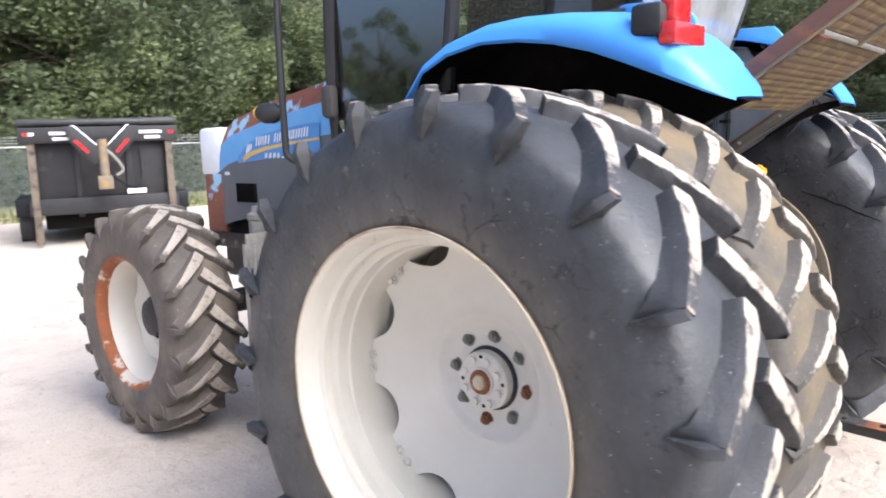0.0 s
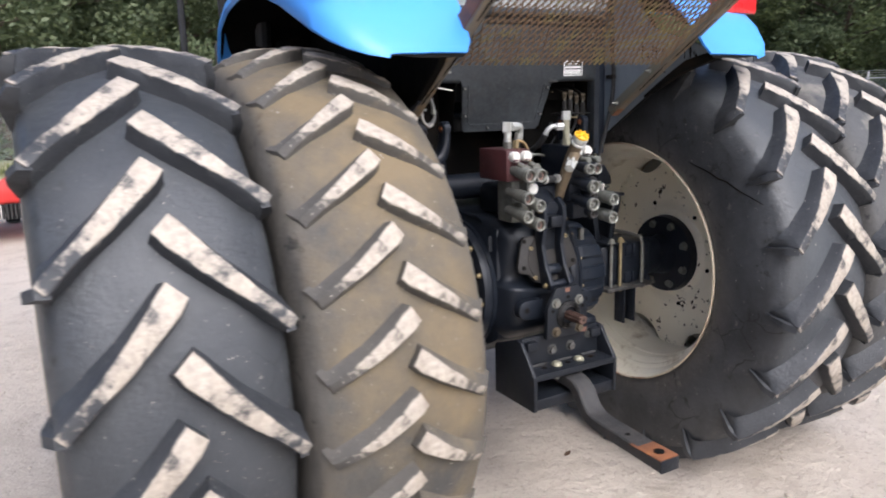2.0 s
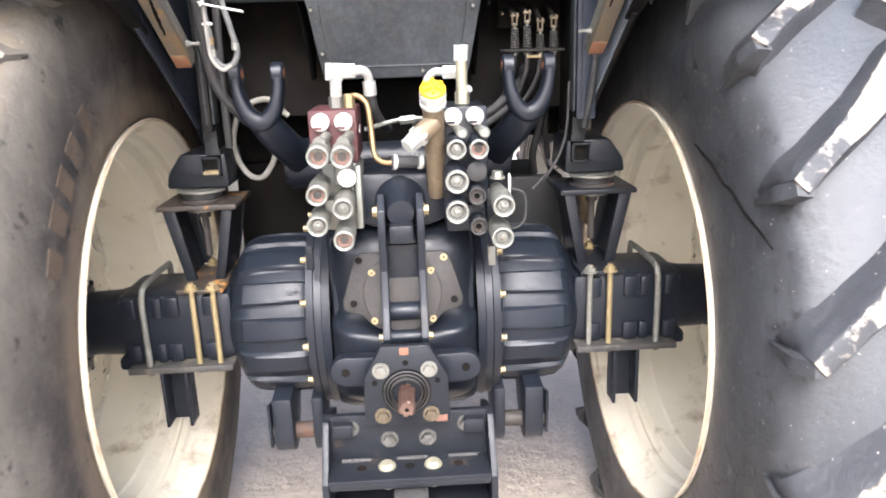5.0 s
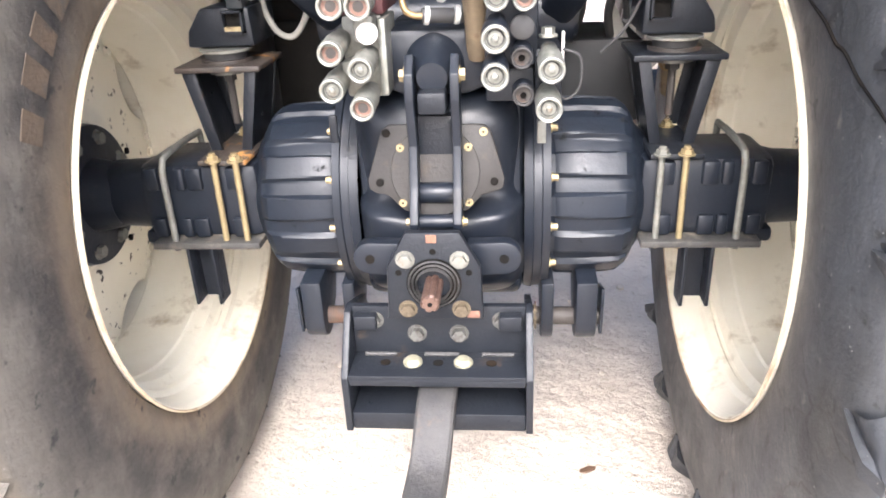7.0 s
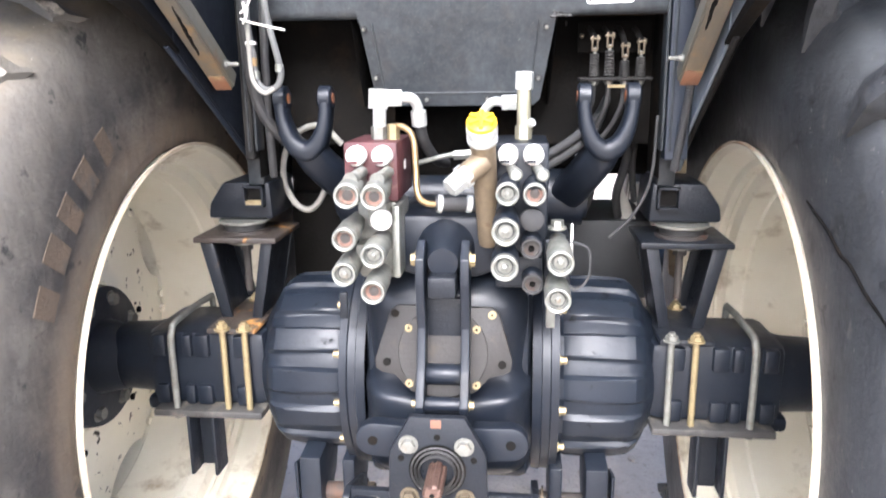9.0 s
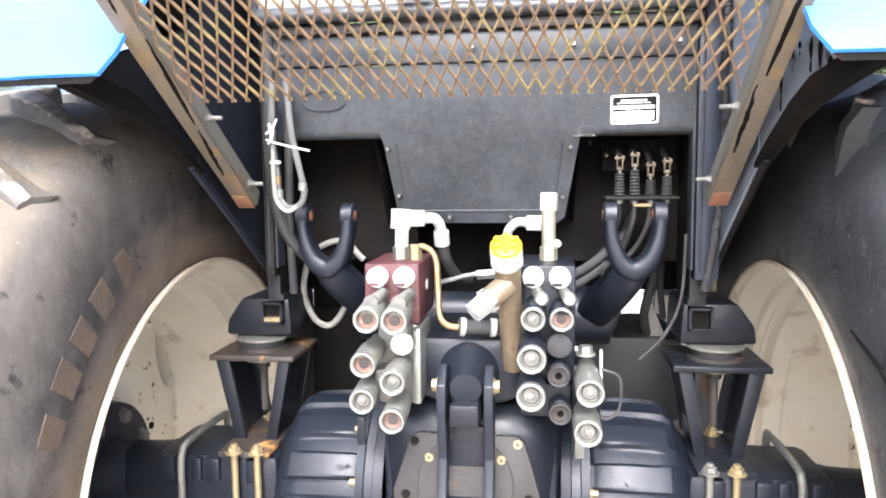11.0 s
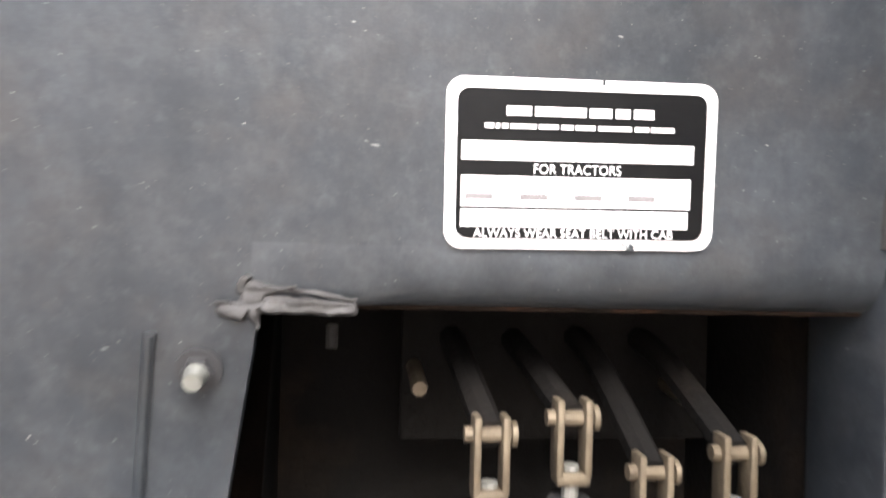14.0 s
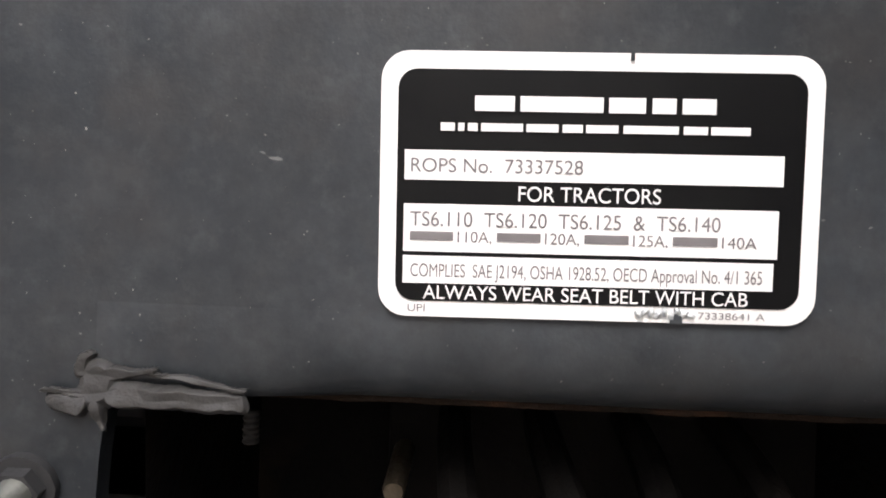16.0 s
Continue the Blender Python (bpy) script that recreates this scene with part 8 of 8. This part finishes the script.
for s in (-1, 1):
    tp("jack_leg", (s * 1.32 - 0.07, 0.1, 0.05), (s * 1.32 + 0.07, 0.22, 2.06), M_TANPOST)
    tp("mud_guard", (s * 1.62 - 0.16, 1.2, 0.82), (s * 1.62 + 0.16, 3.4, 0.92), M_STEELBLK)
    tp("guard_front", (s * 1.62 - 0.16, 1.15, 0.55), (s * 1.62 + 0.16, 1.22, 0.92), M_STEELBLK)
    for y in (1.75, 2.75):
        wl = part("wheel", rod(B(), (s * 1.5, y, 0.38), (s * 1.75, y, 0.38), 0.39, seg=32), M_RUBBER, tr)
        part("wheel_rim", rod(B(), (s * 1.752, y, 0.38), (s * 1.758, y, 0.38), 0.2, seg=24), M_GREYHOSE, wl)
tp("tag", (0.42, 0.13, 0.98), (0.8, 0.149, 1.08), M_DECALW, bevel=0)
# solid black block in place of the shade under the bed
tp("under_bed_shade", (-1.2, 0.5, 0.3), (1.2, 4.4, 0.85), M_DARK)

# ---- red mower ----
mow = empty("rotary_mower", "red rotary mower with a driveshaft and chain guard", "mower", at=Matrix.Translation((-1.16, 8.0, 0)) @ Matrix.Diagonal((0.88, 0.88, 0.9, 1)))


def mp_(name, lo, hi, m, label="", bevel=0.02):
    return part(name, box(B(), lo, hi, None, bevel), m, mow, label)


mp_("deck", (-2.4, 0.1, 0.52), (-0.05, 1.9, 0.66), M_REDPAINT, "red mower deck")
part("front_shroud", prism(B(), [(-2.4, 0.55), (0.1, 0.55), (-0.02, 0.80), (-0.30, 0.98), (-0.62, 0.98), (-0.9, 0.80), (-2.4, 0.85)], "y", -0.02, 0.1, 0.02), M_REDPAINT, mow, "red shroud plates")
mp_("shroud_side", (-0.40, -0.28, 0.72), (-0.35, 0.35, 1.18), M_REDPAINT)
mp_("shroud_side", (0.0, -0.28, 0.72), (0.05, 0.35, 1.22), M_REDPAINT)
mp_("shroud_top", (-0.60, -0.25, 1.16), (0.04, 0.35, 1.20), M_REDPAINT)
# black sheet paints the shade inside the shroud
mp_("shroud_shade", (-0.36, 0.05, 0.72), (0.01, 0.1, 1.16), M_DARK)
part("pto_boot", turned(B(), (-0.16, 0.05, 1.0), (-0.13, -0.22, 0.95), [(0, 0.12), (0.4, 0.16), (0.8, 0.13), (1, 0.08)], 20), M_RUBBER, mow, "black driveshaft boot")
part("pto_driveline", rod(B(), (-0.13, -0.2, 0.95), (0.05, -0.55, 0.45), 0.05, seg=14), M_GREYHOSE, mow, "grey telescopic driveshaft")
part("driveline_bell", turned(B(), (0.05, -0.55, 0.48), (0.09, -0.66, 0.20), [(0, 0.09), (0.2, 0.16), (0.8, 0.16), (1, 0.13)], 18), M_RUBBER, mow, "black plastic shaft guard")
part("bell_stand", rod(B(), (0.04, -0.6, 0.22), (0.02, -0.62, 0.02), 0.025, seg=8), M_GREYHOSE, mow)
for pts in ([(0.08, 0.2, 0.8), (0.14, 0.1, 1.2), (0.19, 0.05, 1.42)], [(0.36, 0.3, 0.8), (0.26, 0.15, 1.2), (0.20, 0.05, 1.42)]):
    part("a_frame_bar", pipe(B(), pts, 0.022, 8, 2), M_STEELBLK, mow)
part("white_strap", pipe(B(), [(0.10, 0.0, 1.36), (0.12, 0.0, 1.46), (0.20, 0.0, 1.50), (0.27, 0.0, 1.42), (0.27, 0.0, 1.30), (0.22, 0.0, 1.22)], lambda f: 0.045 + 0.02 * math.sin(f * 3), 8), M_WHITECAP, mow, "white wrapped strap on the hitch")
part("round_hub", turned(B(), (0.16, -0.1, 0.92), (0.14, -0.28, 0.90), [(0, 0.22), (0.5, 0.2), (0.7, 0.12), (1, 0.1)], 20), M_REDPAINT, mow, "red round hub")
for z0, z1, y in ((0.85, 0.55, -0.1), (0.75, 0.60, 0.1)):
    part("brace", pipe(B(), [(0.2, y, z0 + 0.2), (0.45, y, (z0 + z1) / 2 + 0.1), (0.62, y, z1)], 0.05, 6, 2), M_REDPAINT, mow)
part("hitch_arm", box(B(), (-0.1, -0.35, 0.58), (0.78, -0.22, 0.72), None, 0.02), M_REDPAINT, mow, "red hitch arm")
mp_("rear_bar", (0.2, 0.3, 0.86), (0.7, 0.45, 1.02), M_REDPAINT)
mp_("yellow_block", (0.38, 0.22, 0.88), (0.60, 0.30, 0.97), M_YELLOW, "yellow reflector block")
part("jack_stand", rod(B(), (0.70, -0.2, 0.0), (0.64, -0.22, 0.62), 0.035, seg=10), M_GREYHOSE, mow, "grey jack stand")
mp_("jack_foot", (0.58, -0.32, 0.0), (0.80, -0.08, 0.02), M_GREYHOSE)
b = B()
for k in range(50):
    rod(b, (-2.4 + 0.05 * k, -0.06, 0.54), (-2.4 + 0.05 * k, -0.07, 0.34), 0.016, seg=5)
tagged(part("chain_guard", b, M_GREYSEAL, mow, "row of grey guard chains", smooth=0), kind="stuff")
part("tail_wheel", rod(B(), (-0.9, 2.3, 0.25), (-0.7, 2.3, 0.25), 0.25, seg=20), M_RUBBER, mow)

# ---- fence ----
FENCE = [(-30.0, 21.5), (-4.0, 21.5), (24.0, 20.5), (27.0, 0.0), (27.0, -25.0)]
fence = empty("chain_link_fence", "grey chain-link fence with barbed wire on top", "fence", kind="structure")
for (xa, ya_), (xb, yb) in zip(FENCE, FENCE[1:]):
    ln = math.hypot(xb - xa, yb - ya_)
    n = int(ln / 3.0)
    for k in range(n):
        f = k / n
        x, y = xa + (xb - xa) * f, ya_ + (yb - ya_) * f
        part("fence_post", rod(B(), (x, y, -0.05), (x, y, 2.05), 0.035, seg=8), M_GALV, fence)
    b = B()
    rod(b, (xa, ya_, 1.82), (xb, yb, 1.82), 0.022, seg=6)
    part("top_rail", b, M_GALV, fence)
    b = B()
    for z in (1.92, 2.0, 2.08):
        rod(b, (xa, ya_, z), (xb, yb, z), 0.006, seg=3, caps=False)
    part("barbed_wire", b, M_GALV, fence)
    b = B()
    step_ = 0.075
    u = Vector(((xb - xa) / ln, (yb - ya_) / ln, 0))
    for k in range(-24, int(ln / step_)):
        for sgn in (0, 1):
            s0, s1 = k * step_ + (1.8 if sgn else 0), k * step_ + (0 if sgn else 1.8)
            z0, z1 = 0.02, 1.8
            p, q = Vector((xa, ya_, z0)) + u * s0, Vector((xa, ya_, z1)) + u * s1
            w = Vector((0, 0, 0.0035))
            vs_ = [b.verts.new(e) for e in (p - w, p + w, q + w, q - w)]
            b.faces.new(vs_)
    tagged(part("fence_mesh", b, M_CHAIN, fence, smooth=0), kind="stuff")

# ---- grass verge and trees ----
b = B()
prism(b, [(-60, 17.5), (-3, 17.6), (2, 18.2), (23, 17.8), (24.5, 0), (24.5, -30), (70, -30), (70, 60), (-60, 60)], "z", -0.05, 0.01)
tagged(part("verge", b, M_TANGRASS, smooth=0), "thin grassy verge along the fence", "ground", kind="structure")
b = B()
for k in range(9000):
    if k < 6500:
        x, y = rs.uniform(-12, 24), 18.0 + abs(rs.gauss(0, 2.2))
    else:
        x, y = 25.0 + abs(rs.gauss(0, 2)), rs.uniform(-12, 20)
    h, a = rs.uniform(0.05, 0.3), rs.uniform(0, 3.14)
    d = Vector((math.cos(a), math.sin(a), 0)) * 0.02
    c = Vector((x, y, 0))
    lean = Vector((rs.uniform(-0.1, 0.1), rs.uniform(-0.1, 0.1), h))
    b.faces.new([b.verts.new(c - d), b.verts.new(c + d), b.verts.new(c + lean)])
tagged(part("verge_grass", b, M_GRASS, smooth=0), "rough grass along the fence", "grass", kind="stuff")


def tree_meshes(seed, height, spread, leaves, low):
    r = random.Random(seed)
    tb = B()
    pipe(tb, [(0, 0, -0.1), (r.uniform(-0.2, 0.2), r.uniform(-0.2, 0.2), height * 0.3), (r.uniform(-0.6, 0.6), r.uniform(-0.6, 0.6), height * 0.6), (r.uniform(-0.8, 0.8), 0, height * 0.92)], lambda f: 0.24 * (1 - 0.85 * f), 8, 4)
    clumps = []
    for k in range(15):
        z = height * (low + (0.96 - low) * (k + r.random()) / 15)
        a = r.uniform(0, 6.28)
        f = (z / height - low) / (1 - low)
        reach = spread * (0.45 + 0.75 * math.sin(math.pi * min(1, 0.22 + 0.75 * f))) * r.uniform(0.5, 1.05)
        tip = Vector((reach * math.cos(a), reach * math.sin(a), z + r.uniform(-0.2, 0.6)))
        pipe(tb, [(0, 0, z * 0.8), tip * 0.5 + Vector((0, 0, z * 0.42)), tip], lambda g: 0.07 * (1 - 0.8 * g), 5, 3)
        for j in range(5):
            clumps.append((tip * r.uniform(0.45, 1.08) + Vector((0, 0, (1 - r.random()) * 0.5)) + Vector((r.uniform(-1, 1), r.uniform(-1, 1), r.uniform(-0.7, 0.7))) * spread * 0.28, spread * r.uniform(0.14, 0.34)))
    verts, faces = [], []
    per = leaves // len(clumps)
    for c, cr in clumps:
        for j in range(per):
            d = Vector((r.gauss(0, 1), r.gauss(0, 1), r.gauss(0, 0.75)))
            d = d.normalized() * cr * r.random() ** 0.45
            p = c + d
            p.z = max(p.z, 0.2)
            s = r.uniform(0.055, 0.13)
            ax = Vector((r.gauss(0, 1), r.gauss(0, 1), r.gauss(0, 0.5))).normalized()
            bx = ax.cross(Vector((r.gauss(0, 1), r.gauss(0, 1), r.gauss(0, 1)))).normalized()
            i = len(verts)
            verts += [p - ax * s, p + bx * s * 0.5, p + ax * s, p - bx * s * 0.5]
            faces.append((i, i + 1, i + 2, i + 3))
    me = bpy.data.meshes.new("crown")
    me.from_pydata(verts, [], faces)
    return tb, me


TREES = []
kinds = [(11, 9.0, 3.3, 24000, 0.12), (12, 11.0, 3.8, 27000, 0.15), (13, 7.5, 3.0, 22000, 0.06), (14, 12.5, 3.6, 26000, 0.2)]
for n, (seed, hgt, spr, lv, low) in enumerate(kinds):
    tb, crown = tree_meshes(seed, hgt, spr, lv, low)
    t0 = part("tree", tb, M_WOODY, None, smooth=60)
    tagged(t0, "tall leafy green tree behind the fence", "tree", "trees behind the fence")
    crown.materials.append(M_LEAF if n % 2 == 0 else M_LEAFD)
    co = new("crown", crown)
    co.parent = t0
    TREES.append(t0)
spots = []
for k in range(15):
    spots.append((-14 + 3.1 * k + rs.uniform(-0.8, 0.8), 25.0 + rs.uniform(-1.0, 1.5)))
for k in range(13):
    spots.append((-13 + 3.6 * k + rs.uniform(-1, 1), 29.5 + rs.uniform(-1.5, 2)))
for k in range(9):
    spots.append((31.0 + rs.uniform(-1, 2), 21 - 3.6 * k + rs.uniform(-1, 1)))
for k in range(6):
    spots.append((36.0 + rs.uniform(-1, 2), 19 - 5 * k + rs.uniform(-1, 1)))
spots = [p for p in spots if p[0] > -7]
# lower trees further along the fence line
low_from = len(spots)
spots += [(-15.5 - 3.4 * k + rs.uniform(-0.8, 0.8), 24.5 + rs.uniform(-1.5, 1.5)) for k in range(7)]
for n, (x, y) in enumerate(spots):
    m = Matrix.Translation((x, y, 0)) @ Matrix.Rotation(rs.uniform(0, 6.28), 4, "Z") @ Matrix.Scale(0.47 if n >= low_from else 1.0, 4)
    if n < 4:
        TREES[n].matrix_world = m
    else:
        copy_thing(TREES[n % 4], m)
# low brush that closes the wood
verts, faces = [], []
for k in range(26000):
    if k < 17000:
        x, y = rs.uniform(-9, 34), 24.0 + abs(rs.gauss(0, 1.2))
    else:
        x, y = 29.5 + abs(rs.gauss(0, 1.2)), rs.uniform(-14, 24)
    z = abs(rs.gauss(0, 0.9)) * (1 + 0.7 * noise.noise((x * 0.5, y * 0.5, 0)))
    p = Vector((x, y, z))
    s = rs.uniform(0.08, 0.2)
    ax = Vector((rs.gauss(0, 1), rs.gauss(0, 1), rs.gauss(0, 0.6))).normalized()
    bx = ax.cross(Vector((rs.gauss(0, 1), rs.gauss(0, 1), rs.gauss(0, 1)))).normalized()
    i = len(verts)
    verts += [p - ax * s, p + bx * s * 0.5, p + ax * s, p - bx * s * 0.5]
    faces.append((i, i + 1, i + 2, i + 3))
me = bpy.data.meshes.new("brush")
me.from_pydata(verts, [], faces)
me.materials.append(M_LEAFD)
tagged(new("brush", me), "dense green brush under the trees", "brush", kind="stuff")

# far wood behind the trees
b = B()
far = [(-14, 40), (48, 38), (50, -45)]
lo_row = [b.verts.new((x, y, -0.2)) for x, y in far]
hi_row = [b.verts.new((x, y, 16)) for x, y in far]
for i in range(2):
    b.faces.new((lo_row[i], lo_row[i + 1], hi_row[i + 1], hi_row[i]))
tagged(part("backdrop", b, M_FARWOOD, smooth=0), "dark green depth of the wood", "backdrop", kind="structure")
